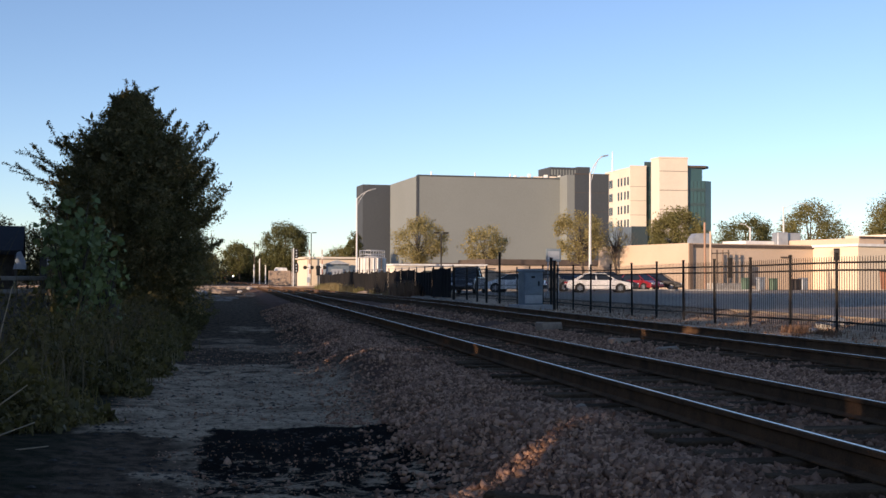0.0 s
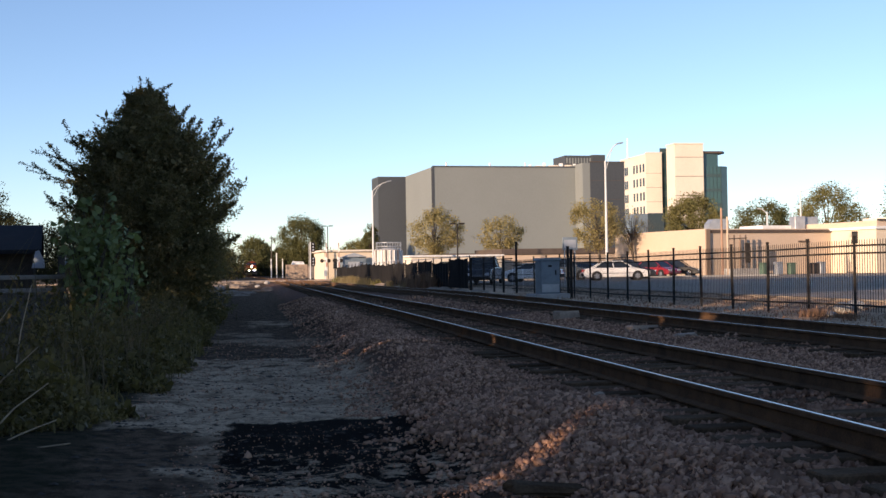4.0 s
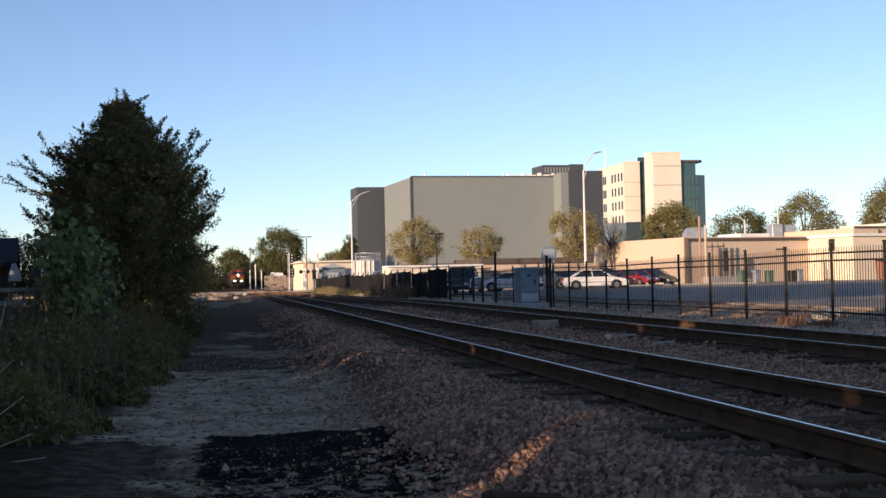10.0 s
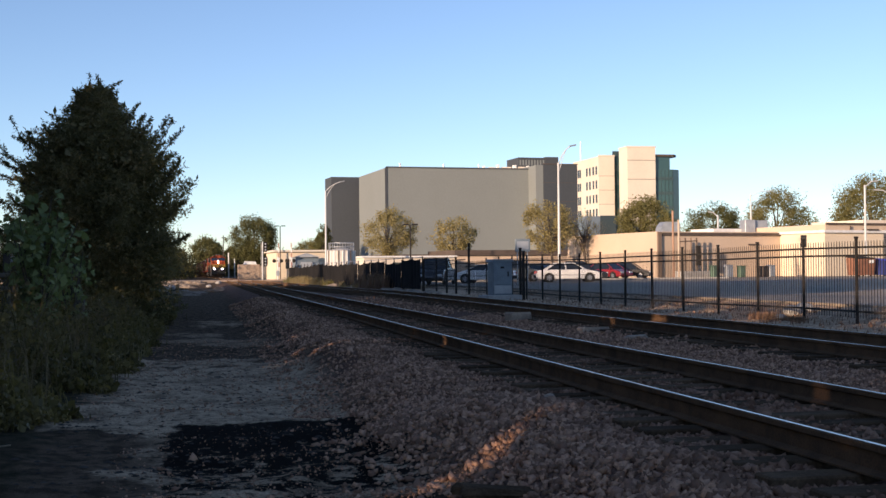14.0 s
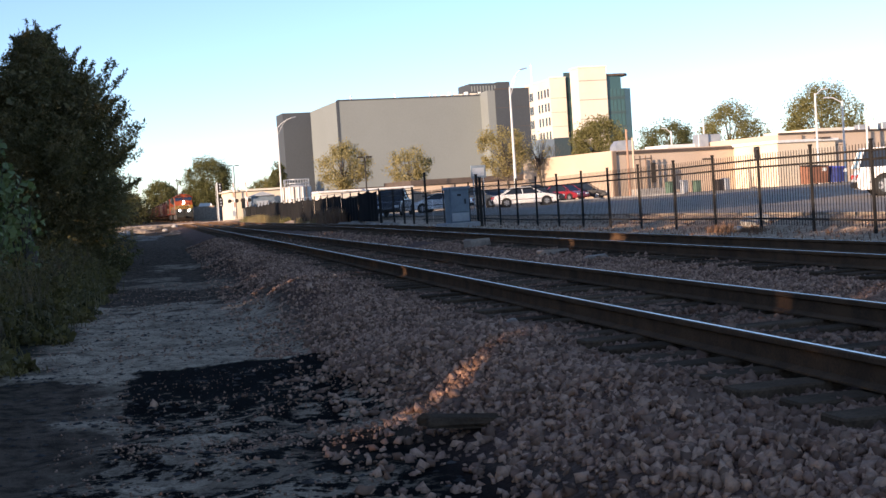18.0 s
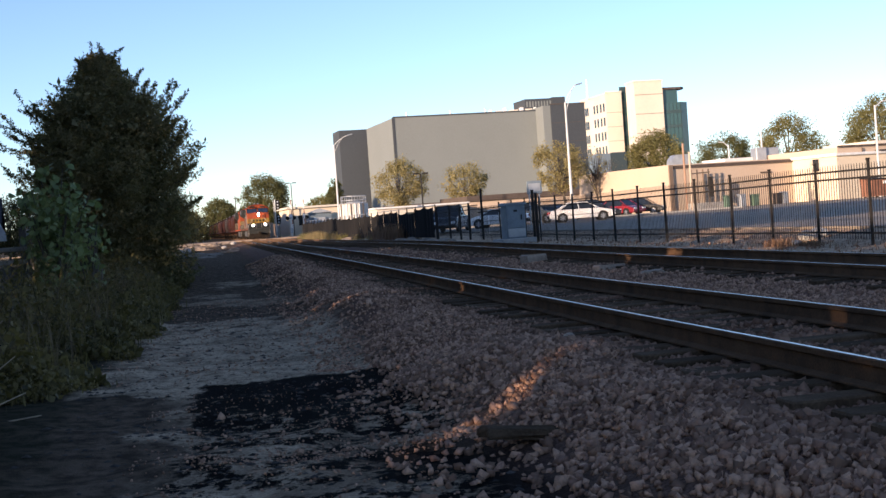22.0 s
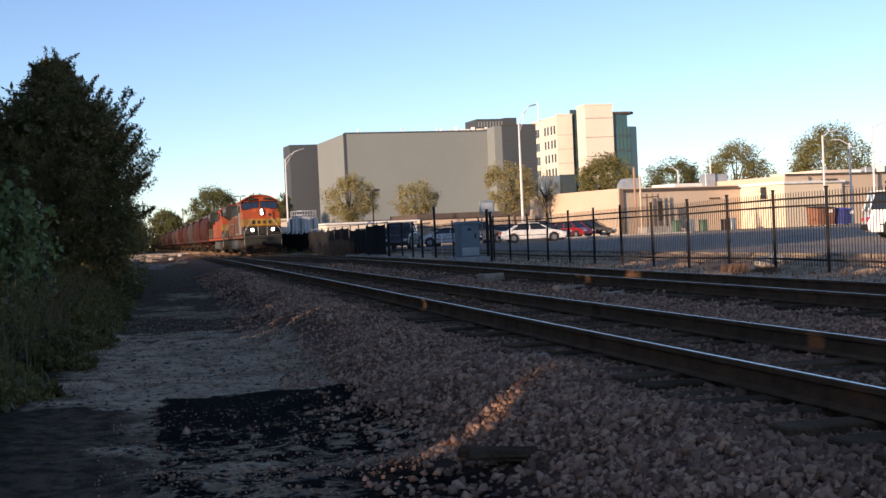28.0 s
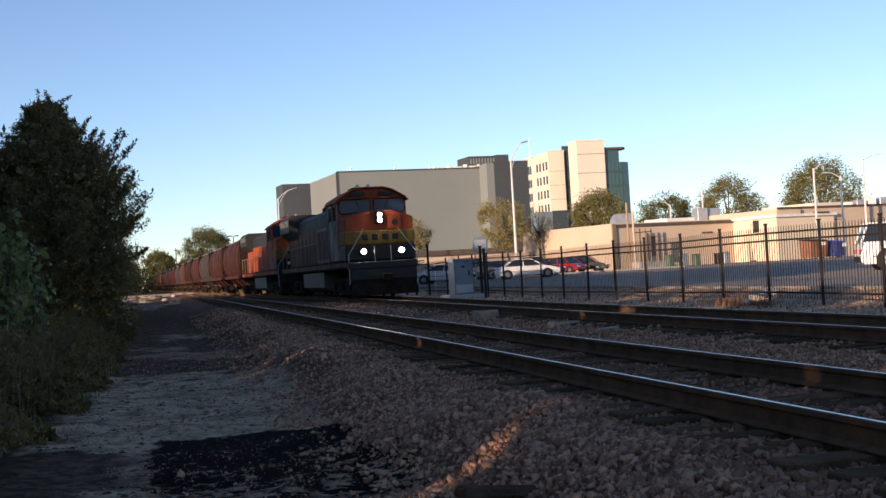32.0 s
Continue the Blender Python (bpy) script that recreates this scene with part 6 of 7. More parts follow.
    for s in (-1, 1):
        bm = bmesh.new()
        for k in range(4):
            box(bm, s * 1.15, s * 1.52, -10.9 + 0.06 * k, -10.3, 0.42 + 0.30 * k, 0.46 + 0.30 * k)
        part("front_steps", bm, T_UNDER, t)
        bm = tube(bmesh.new(), [(s * 1.48, -10.95, 0.6), (s * 1.48, -10.95, 1.85), (s * 0.74, -10.72, 2.95)], 0.024, 6)
        tube(bm, [(s * 0.35, -10.95, 1.5), (s * 0.35, -10.95, 2.2)], 0.02, 6)
        part("front_handrail", bm, T_RAIL, t, "pale grab rail")
        bm = tube(bmesh.new(), [(s * 1.46, -6.1, 2.65), (s * 1.46, 10.8, 2.65)], 0.022, 6)
        for k in range(10):
            y = -6.0 + k * 1.86
            tube(bm, [(s * 1.46, y, 1.6), (s * 1.46, y, 2.65)], 0.02, 6)
        part("side_handrail", bm, T_RAILD, t, "dusty handrail with stanchions")
    return t


def hopper(label, paint):
    """A covered hopper wagon, centre at the origin, standing on the rail heads."""
    t = thing("hopper_wagon", label, "freight wagon", "hopper wagons of the train")
    half = 8.4
    arc = [(1.28, 1.5), (1.46, 1.85), (1.58, 2.3), (1.62, 2.8), (1.58, 3.3), (1.46, 3.75), (1.24, 4.15), (0.9, 4.42), (0.5, 4.58)]
    e = half - 1.3
    bm = prism(bmesh.new(), arc + [(-x, z) for x, z in arc[::-1]], "y", -e, e)
    part("body", bm, paint, t)
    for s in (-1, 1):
        # shade from the next wagon is put into the dark colour here
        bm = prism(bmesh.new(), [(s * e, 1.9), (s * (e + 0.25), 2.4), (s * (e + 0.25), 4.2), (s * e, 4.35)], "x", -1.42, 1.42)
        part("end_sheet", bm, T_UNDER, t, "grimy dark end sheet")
        for k in range(3):
            rib = prism(bmesh.new(), [(1.30, 1.5), (1.50, 1.85), (1.62, 2.3), (1.66, 2.8), (1.62, 3.3), (1.50, 3.75), (1.28, 4.17), (1.26, 4.1)], "y", -0.04, 0.04)
            ob = part("side_seam", rib, paint, t)
            ob.matrix_basis = Matrix.Translation((0, (-1 + k) * e * 0.66, 0)) if s > 0 else pose(0, (-1 + k) * e * 0.66, 0, 0, 0, 180)
    part("sill", boxed(-1.52, 1.52, -half, half, 1.28, 1.55, 0.02), paint, t)
    for k in range(3):
        y = -4.4 + k * 4.4
        bm = bmesh.new()
        lo = [bm.verts.new((x, y + d, 0.55)) for x, d in ((-0.5, -0.45), (0.5, -0.45), (0.5, 0.45), (-0.5, 0.45))]
        hi = [bm.verts.new((x, y + d, 1.5)) for x, d in ((-1.45, -1.9), (1.45, -1.9), (1.45, 1.9), (-1.45, 1.9))]
        bm.faces.new(lo[::-1])
        bm.faces.new(hi)
        for q in range(4):
            bm.faces.new((lo[q], lo[(q + 1) % 4], hi[(q + 1) % 4], hi[q]))
        part("hopper_chute", bm, paint, t)
    bm = boxed(-0.35, 0.35, -half, half, 4.66, 4.70)
    for k in range(8):
        box(bm, -0.3, 0.3, -6.4 + k * 1.7, -5.2 + k * 1.7, 4.6, 4.66)
    part("roof_walkway", bm, M_GALV, t, "galvanised roof walkway")
    for s in (-1, 1):
        bm = bmesh.new()
        for x in (-1.3, -0.9):
            tube(bm, [(x, s * (half - 0.1), 1.3), (x, s * (half - 0.1), 4.3)], 0.02, 5)
        for k in range(8):
            tube(bm, [(-1.3, s * (half - 0.1), 1.5 + k * 0.38), (-0.9, s * (half - 0.1), 1.5 + k * 0.38)], 0.015, 5)
        part("end_ladder", bm, paint, t)
        bm = boxed(-0.14, 0.14, s * half, s * (half + 0.55), 0.75, 1.02, 0.04)
        part("coupler", bm, T_UNDER, t)
        bogie(t, s * 6.4, (-0.88, 0.88), 0.45, WHEEL_SMALL)
    return t


def along(offset):
    """Rows for a vehicle whose centre follows the lamps of the first one at that distance."""
    rows = []
    for k in range(0, 17):
        s = k * 2.0
        y = NOSE_END + SPEED * (32.0 - s) + offset
        x = float(far_x(y))
        dx = float(far_x(y + 7) - far_x(y - 7)) / 14
        rows.append((s, pose(x, y, RAIL, 0, 0, math.degrees(-math.atan(dx)))))
    return rows


def train():
    a = locomotive("orange-nosed sooty freight locomotive with lit headlamps")
    MOVERS.append((a, along(10.6)))
    b = copy_thing(a, pose(0, 0, RAIL))
    b["label"] = "second orange freight locomotive coupled behind the first"
    for ob in b.children_recursive:
        if ob.name.startswith(("headlamp", "ditch_lamp")):
            ob.data = ob.data.copy()
            ob.data.materials[0] = M_LAMPCLR
            ob["label"] = "unlit lamp"
        # second unit's sides take the sunlit orange in place of the shaded colours
        for k, m in enumerate(ob.data.materials):
            if m is not None and m.name in (T_SIDE.name, T_CABSIDE.name):
                if ob.data.users > 1:
                    ob.data = ob.data.copy()
                ob.data.materials[k] = T_ORANGE
        if ob.name.startswith(("long_hood", "cab")) and "label" in ob:
            ob["label"] = str(ob["label"]).replace("sooty engine", "orange engine").replace(" with dirty silver sides", "")
    MOVERS.append((b, along(10.6 + 23.0)))
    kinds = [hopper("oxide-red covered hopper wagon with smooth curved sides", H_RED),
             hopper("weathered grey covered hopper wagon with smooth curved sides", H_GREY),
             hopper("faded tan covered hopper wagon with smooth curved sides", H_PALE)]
    used = set()
    for k, c in enumerate((0, 0, 1, 0, 0, 2, 1, 0, 0, 1, 0, 2, 0, 1, 0, 0, 0, 1, 0, 2, 0, 0)):
        w = kinds[c] if c not in used else copy_thing(kinds[c], pose(0, 0, RAIL))
        used.add(c)
        MOVERS.append((w, along(10.6 + 23.0 + 20.6 + k * 17.9)))


train()


# ---- trees and weeds ----
def crown_points(rng, n, clumps, centre, radii, spread, hollow=0.45):
    """Places of leaves in clumps within an uneven ellipsoid."""
    d = rng.normal(size=(clumps, 3))
    d /= np.linalg.norm(d, axis=1)[:, None]
    r = (hollow + (1 - hollow) * rng.random(clumps)) ** 0.6
    r *= 1 + 0.22 * np.sin(3 * np.arctan2(d[:, 1], d[:, 0]) + rng.uniform(0, 6)) * (1 - np.abs(d[:, 2]))
    c = np.asarray(centre) + d * r[:, None] * np.asarray(radii)
    which = rng.integers(0, clumps, n)
    return c[which] + np.clip(rng.normal(size=(n, 3)), -1.7, 1.7) * spread * rng.uniform(0.5, 1.3, clumps)[which][:, None], c


def tree(label, x, y, height, radius, material, leaves, size, seed, group="", base=None, clear=0.28, clumps=60, flat=1.0, spread=None):
    """A trunk with limbs that reach to the clumps of its crown."""
    rng = np.random.default_rng(seed)
    z = float(land(x, y)) - 0.1 if base is None else base
    t = thing("tree", label, "tree", group, at=pose(x, y, z))
    low = height * clear
    mid = Vector((rng.uniform(-0.1, 0.1) * radius, rng.uniform(-0.1, 0.1) * radius, low + (height - low) * 0.45))
    bm = tube(bmesh.new(), [(0, 0, 0), (0.02 * height, 0, low * 0.6), mid * 0.7, (mid.x, mid.y, height * 0.85)], [height * 0.024, height * 0.018, height * 0.013, height * 0.004], 9)
    p, c = crown_points(rng, leaves, clumps, (mid.x, mid.y, (low + height) / 2), (radius * flat, radius * flat, (height - low) / 2), spread or radius * 0.15)
    for k in range(min(clumps, 22)):
        e = Vector(c[k])
        s = Vector((0, 0, low * 0.8 + (min(e.z, height * 0.8) - low * 0.8) * rng.uniform(0.1, 0.6)))
        s = Vector((mid.x * s.z / max(mid.z, 0.1), mid.y * s.z / max(mid.z, 0.1), s.z))
        m = s.lerp(e, 0.5) + Vector((0, 0, 0.04 * height))
        tube(bm, [s, m, e], [height * 0.008, height * 0.005, height * 0.002], 6)
    part("trunk", bm, M_BARK, t)
    ob = new("crown", leaf_mesh("crown", rng, p, size * rng.lognormal(0, 0.3, len(p)), material))
    ob.parent = t
    return t


def cedar():
    """The dense dark evergreen on the edge of the lane, with whips standing out of its sides."""
    rng = np.random.default_rng(21)
    t = thing("tree", "tall dense dark evergreen overgrown with vines beside the lane", "tree", at=pose(-3.05, 40.0, 0.05))
    part("trunk", tube(bmesh.new(), [(0, 0, 0), (0.1, 0, 3), (0.05, 0, 7.2)], [0.22, 0.16, 0.04], 10), M_BARK, t)
    zs, ws = [0.0, 1.2, 2.1, 3.0, 4.0, 5.0, 6.0, 6.5, 6.95, 7.5], [2.15, 2.4, 2.62, 2.66, 2.58, 2.36, 1.86, 1.2, 0.66, 0.30]
    # feathery sprays that reach out and up to the skin of the crown
    n, per = 1150, 300
    z = rng.uniform(0.2, 7.3, n)
    a = rng.uniform(0, 2 * math.pi, n)
    r = np.interp(z, zs, ws) * (1 + 0.13 * np.sin(3 * a + z * 1.7) + 0.09 * np.sin(7 * a - 2.3 * z)) * rng.uniform(0.62, 1.08, n)
    out = np.stack([np.cos(a), np.sin(a) * 0.8, np.zeros(n)], 1)
    tip = out * r[:, None] + np.stack([0 * z, 0 * z, z], 1)
    back = out * -1.0 + np.array([0, 0, -0.55])
    f = rng.random((n, per, 1)) ** 0.75
    reach = (0.55 + 0.7 * rng.random((n, 1, 1))) * np.clip(r, 0.25, 1.2)[:, None, None]
    p = tip[:, None, :] + back[:, None, :] * f * reach + np.clip(rng.normal(size=(n, per, 3)), -1.6, 1.6) * (0.035 + 0.20 * f) * np.array([1, 1, 0.8])
    p = p.reshape(-1, 3)
    ob = new("crown", leaf_mesh("crown", rng, p, 0.041 * rng.lognormal(0, 0.4, len(p)), L_CEDAR, 3.0))
    ob.parent = t
    inner = np.stack([np.clip(rng.normal(size=9000), -1.7, 1.7) * 0.44, np.clip(rng.normal(size=9000), -1.7, 1.7) * 0.38, rng.uniform(0.1, 6.2, 9000)], 1)
    inner[:, :2] *= np.interp(inner[:, 2], zs, ws)[:, None]
    ob = new("inner_foliage", leaf_mesh("inner_foliage", rng, inner, 0.11 * rng.lognormal(0, 0.3, 9000), L_CEDAR, 1.8))
    ob.parent = t
    bm, tips = bmesh.new(), []
    whips = [(-1.7, 4.2, -1.75, 0.85), (-1.8, 4.6, -1.15, 1.0), (-1.5, 5.0, -0.95, 1.15), (-1.9, 3.7, -1.15, 0.25), (-1.1, 5.5, -0.55, 0.8), (-2.0, 3.4, -0.7, -0.05), (-0.9, 5.8, -0.35, 0.55),
             (0.9, 5.4, 0.75, 0.95), (1.3, 5.0, 0.95, 1.3), (1.0, 5.7, 0.40, 0.75), (1.5, 4.4, 0.75, 0.95), (1.7, 4.0, 0.65, 0.55), (1.9, 3.2, 0.7, 0.6), (-0.1, 6.7, -0.1, 0.75), (0.2, 6.65, 0.3, 0.8), (2.0, 2.4, 0.65, 0.3), (1.2, 5.3, 1.0, 1.15), (1.5, 4.8, 0.95, 1.05), (1.7, 4.3, 0.8, 0.75), (0.6, 5.9, 0.5, 0.8), (-1.6, 4.4, -1.6, 1.1), (-1.4, 5.2, -0.7, 0.75), (0.05, 6.7, 0.05, 0.85), (-0.25, 6.5, -0.3, 0.7)]
    for x, zz, dx, dz in whips:
        y = rng.uniform(-0.5, 0.4)
        bow = rng.uniform(0.05, 0.2)
        way = [Vector((x + dx * f, y - 0.1 * f, zz + dz * f - bow * math.sin(math.pi * f) + 0.05 * math.sin(9 * f + x))) for f in (0, 0.2, 0.4, 0.6, 0.8, 1.0)]
        tube(bm, way, [0.03, 0.025, 0.02, 0.014, 0.01, 0.005], 6)
        shoots = [(way, 1.0, 150)]
        for q in range(9):
            a = way[min(4, int(q * 0.55))].lerp(way[min(5, int(q * 0.55) + 1)], rng.random())
            e = a + Vector((dx * rng.uniform(0.1, 0.35) + rng.uniform(-0.16, 0.16), rng.uniform(-0.15, 0.15), rng.uniform(0.05, 0.34)))
            tube(bm, [a, a.lerp(e, 0.5) + Vector((0, 0, -0.02)), e], [0.009, 0.006, 0.003], 5)
            shoots.append(([a, e], 0.6, 60))
        for line, k, count in shoots:
            for _ in range(count):
                f = rng.random() * (len(line) - 1)
                b = line[int(f)].lerp(line[min(int(f) + 1, len(line) - 1)], f - int(f))
                tips.append(np.array(b) + rng.normal(size=3) * 0.05 * k * (1.25 - f / (len(line) - 1)))
    part("whip", bm, M_BARK, t)["kind"] = "stuff"
    tips = np.array(tips)
    ob = new("whip_leaves", leaf_mesh("whip_leaves", rng, tips, 0.046 * rng.lognormal(0, 0.3, len(tips)), L_CEDAR, 2.6))
    ob.parent = t
    # vine leaves over the face
    n = 2600
    a, z = rng.uniform(math.pi * 1.0, math.pi * 2.0, n), rng.uniform(0.3, 5.2, n)
    keep = np.sin(z * 1.9 + a * 2.0) + rng.normal(size=n) * 0.6 > 0.2
    a, z = a[keep], z[keep]
    r = np.interp(z, zs, ws) * 1.02
    p = np.stack([r * np.cos(a), r * np.sin(a) * 0.82, z], 1)
    ob = new("vine", leaf_mesh("vine", rng, p, 0.070 * rng.lognormal(0, 0.3, len(p)), L_VINE, 2.0))
    ob.parent = t


cedar()


def sapling(x, y, h, seed, label, leaf=0.16, n=420, w=0.7):
    """A slim bush of large heart-shaped leaves on wands."""
    rng = np.random.default_rng(seed)
    t = thing("sapling", label, "sapling", "saplings by the garden fence", at=pose(x, y, float(land(x, y)) - 0.05))
    bm, p = bmesh.new(), []
    for k in range(9):
        a, r = rng.uniform(0, 2 * math.pi), rng.uniform(0.2, 1.0) * w
        top = Vector((r * math.cos(a), r * math.sin(a), h * rng.uniform(0.72, 1.0)))
        mid = Vector((top.x * 0.35, top.y * 0.35, top.z * 0.55))
        tube(bm, [(0, 0, 0), mid, top], [0.03, 0.018, 0.006], 6)
        for q in range(n // 9):
            f = rng.uniform(0.25, 1.0)
            b = (Vector((0, 0, 0)).lerp(mid, f * 2) if f < 0.5 else mid.lerp(top, f * 2 - 1))
            p.append(np.array(b) + rng.normal(size=3) * [0.16, 0.16, 0.10])
    part("stem", bm, M_BARK, t)["kind"] = "stuff"
    p = np.array(p)
    shape = np.array([[0, -0.12, 0], [0.42, -0.02, 0.05], [0.46, 0.35, 0.07], [0, 1.0, -0.12], [-0.46, 0.35, 0.07], [-0.42, -0.02, 0.05]])
    m = turns(rng, len(p))
    v = np.einsum("nij,kj->nki", m, shape) * (leaf * rng.lognormal(0, 0.25, len(p)))[:, None, None] + p[:, None, :]
    ob = new("foliage", raw_mesh("foliage", v.reshape(-1, 3), 6, np.arange(6 * len(p)), L_BROAD))
    ob.parent = t
    ob["kind"] = "stuff"


sapling(-2.95, 24.2, 3.15, 3, "slender sapling with large heart-shaped green leaves", 0.115, 900, 0.85)
sapling(-2.55, 26.5, 2.0, 4, "lower sapling with large green leaves in the weeds", 0.11, 260, 0.45)


def old_post():
    ob = part("timber_post", tubed([(-2.75, 30.0, 0), (-2.72, 30.0, 1.0), (-2.74, 30.0, 2.0)], [0.16, 0.15, 0.14], 9), M_BARK)
    tagged(ob, "stout weathered timber post in the undergrowth", "post")


old_post()


def undergrowth():
    rng = np.random.default_rng(33)
    # leafy mounds along the edge of the lane
    n = 1500
    y = rng.uniform(11.5, 44, n)
    edge = np.interp(y, [11.5, 13, 15, 18.5, 24, 29, 44], [-2.4, -1.75, -1.5, -1.3, -1.15, -1.1, -1.2]) - 0.18 * np.sin(y * 1.7) - 0.1 * np.sin(y * 3.9)
    x = edge - rng.beta(1.1, 2.2, n) * 2.9
    swell = 0.45 + 0.75 * np.sin(2.3 * x + 1.1 * np.sin(1.9 * y)) * np.sin(1.6 * y + 2 * np.sin(1.1 * x))
    h = np.clip(0.16 + 0.42 * (edge - x), 0.10, 0.95) * np.clip(0.35 + 0.95 * swell, 0.15, 1.6) * rng.uniform(0.7, 1.3, n)
    per = 70
    base = np.stack([x, y, land(x, y)], 1)
    d = rng.normal(size=(n, per, 3))
    d /= np.linalg.norm(d, axis=2)[:, :, None]
    d[:, :, 2] = np.abs(d[:, :, 2])
    round_r = (0.14 + 0.22 * h)[:, None]
    p = base[:, None, :] + np.stack([d[:, :, 0] * round_r, d[:, :, 1] * round_r, d[:, :, 2] * h[:, None]], -1) * rng.uniform(0.55, 1.1, (n, per, 1))
    p = p.reshape(-1, 3)
    broad = np.repeat(rng.random(n) < 0.6, per)
    for some, size, name, label, m in ((broad, 0.085, "weeds", "broad-leaved olive weeds heaped along the edge of the lane", L_WEED), (~broad, 0.045, "weeds", "small-leaved tangled weeds along the edge of the lane", L_WEED2)):
        q = p[some]
        ob = new(name, leaf_mesh(name, rng, q, np.clip(size * rng.lognormal(0, 0.4, len(q)), 0.01, 0.16), m, 1.6))
        tagged(ob, label, "weeds", kind="stuff")
    q = np.repeat(base, 3, 0) + rng.normal(size=(n * 3, 3)) * [0.2, 0.2, 0.0]
    ob = new("grass", blade_mesh("grass", rng, q, np.repeat(h, 3) * rng.uniform(0.6, 1.5, n * 3), L_WEED, 0.007, 0.9))
    tagged(ob, "long uncut grass among the weeds", "grass", kind="stuff")
    # bare brushwood before the garden fence
    bm = bmesh.new()
    for _ in range(120):
        bx, by = rng.uniform(-5.2, -2.4), rng.uniform(13.5, 24)
        top = rng.uniform(0.7, 1.5)
        lean = rng.normal(size=2) * 0.35
        a, b, c = Vector((bx, by, 0.0)), Vector((bx + lean[0] * 0.4, by + lean[1] * 0.4, top * 0.6)), Vector((bx + lean[0] * 1.3, by + lean[1], top))
        tube(bm, [a, b, c], [0.009, 0.006, 0.003], 4, False)
        for f in (0.3, 0.6, 0.85):
            e = b.lerp(c, f)
            tube(bm, [e, e + Vector((rng.normal() * 0.16, rng.normal() * 0.16, rng.uniform(0.05, 0.3)))], [0.004, 0.002], 3, False)
    ob = part("brushwood", bm, M_TWIG)
    tagged(ob, "bare grey-brown brushwood before the garden fence", "brushwood", kind="stuff")
    k = 1500
    cy = rng.uniform(14, 40, 60)[rng.integers(0, 60, k)] + rng.normal(size=k) * 0.25
    cx = -1.75 - np.abs(rng.normal(size=60))[rng.integers(0, 60, k)] * 1.2 + rng.normal(size=k) * 0.15
    ob = new("dead_stalks", blade_mesh("dead_stalks", rng, np.stack([cx, cy, land(cx, cy)], 1), rng.uniform(0.35, 1.05, k), L_DEAD, 0.005, 0.55))
    tagged(ob, "brown dead stalks standing among the weeds", "dry grass", kind="stuff")
    # pale dry tufts
    for cx, cy, hh, m, name, label in ((-1.6, 24.0, 0.30, L_DRY, "grass_tuft", "pale dry grass tuft at the edge of the weeds"), (11.6, 118.0, 0.8, L_DRY, "grass_tuft", "dry grass against the screened fence"),
                                       (12.9, 27.2, 0.20, L_RUSTY, "brush", "rusty dry brush on the verge by the fence"), (13.1, 26.2, 0.14, L_RUSTY, "brush", "low rusty dry brush on the verge"),
                                       (11.0, 126.0, 0.75, L_DRY, "grass_tuft", "dry yellow grass at the end of the screened fence"), (11.0, 121.0, 0.7, L_DRY, "grass_tuft", "dry yellow grass against the screened fence"), (10.7, 129.5, 0.85, L_DRY, "grass_tuft", "tall dry yellow grass at the end of the screened fence"),
                                       (10.5, 134.0, 0.8, L_DRY, "grass_tuft", "tall dry yellow grass at the end of the screened fence"), (10.3, 138.5, 0.65, L_DRY, "grass_tuft", "dry yellow grass at the end of the screened fence"), (10.1, 143.0, 0.7, L_OLIVE, "grass_tuft", "olive grass tuft at the end of the screened fence"), (11.6, 133.0, 0.6, L_OLIVE, "grass_tuft", "olive grass tuft along the screened fence"),
                                       (12.2, 84.5, 1.15, L_RUSTY, "brush", "rusty dry brush against the screened fence"), (12.1, 96.0, 0.45, L_OLIVE, "grass_tuft", "olive grass tuft along the screened fence"), (11.9, 104.0, 0.5, L_DRY, "grass_tuft", "dry grass along the screened fence"), (11.5, 111.0, 0.6, L_OLIVE, "grass_tuft", "olive grass tuft along the screened fence")):
        k = 420 if hh < 0.95 else 800
        w = 0.28 + hh * (0.55 if hh < 0.95 else 1.3)
        b = np.array([cx, cy, float(land(cx, cy))]) + rng.normal(size=(k, 3)) * [w * 0.5, w * 0.6, 0]
        ob = new(name, blade_mesh(name, rng, b, hh * rng.uniform(0.5, 1.1, k), m, 0.005 + 0.012 * hh * hh, 0.6))
        tagged(ob, label, "dry grass", "dry tufts", "stuff")
    # thin dry grass of the verge
    k = 3000
    yy = rng.uniform(16, 60, k)
    xx = rng.uniform(11.3, 15.2, k)
    b = np.stack([xx, yy, land(xx, yy)], 1)
    ob = new("verge_grass", blade_mesh("verge_grass", rng, b, rng.uniform(0.03, 0.12, k), L_RUSTY, 0.010, 0.9))
    tagged(ob, "thin dry grass on the fence verge", "grass", kind="stuff")
    # bare stems leaning out of the weeds
    for k, (x0, y0, x1, y1, z1) in enumerate(((-2.3, 11.6, -1.55, 11.2, 0.16), (-2.35, 11.9, -1.75, 11.8, 0.30), (-2.5, 12.2, -1.85, 12.0, 0.62), (-3.4, 15.0, -2.6, 14.4, 1.3), (-3.0, 16.5, -2.7, 16.3, 1.5), (-2.9, 13.5, -2.1, 13.0, 0.9))):
        ob = part("dry_stem", tubed([(x0, y0, 0.05), ((x0 + x1) / 2, (y0 + y1) / 2, z1 * 0.62), (x1, y1, z1)], [0.010, 0.008, 0.005], 6), M_STALK)
        tagged(ob, "bare dry stem leaning out of the weeds", "dry stem", "dry stems")


undergrowth()

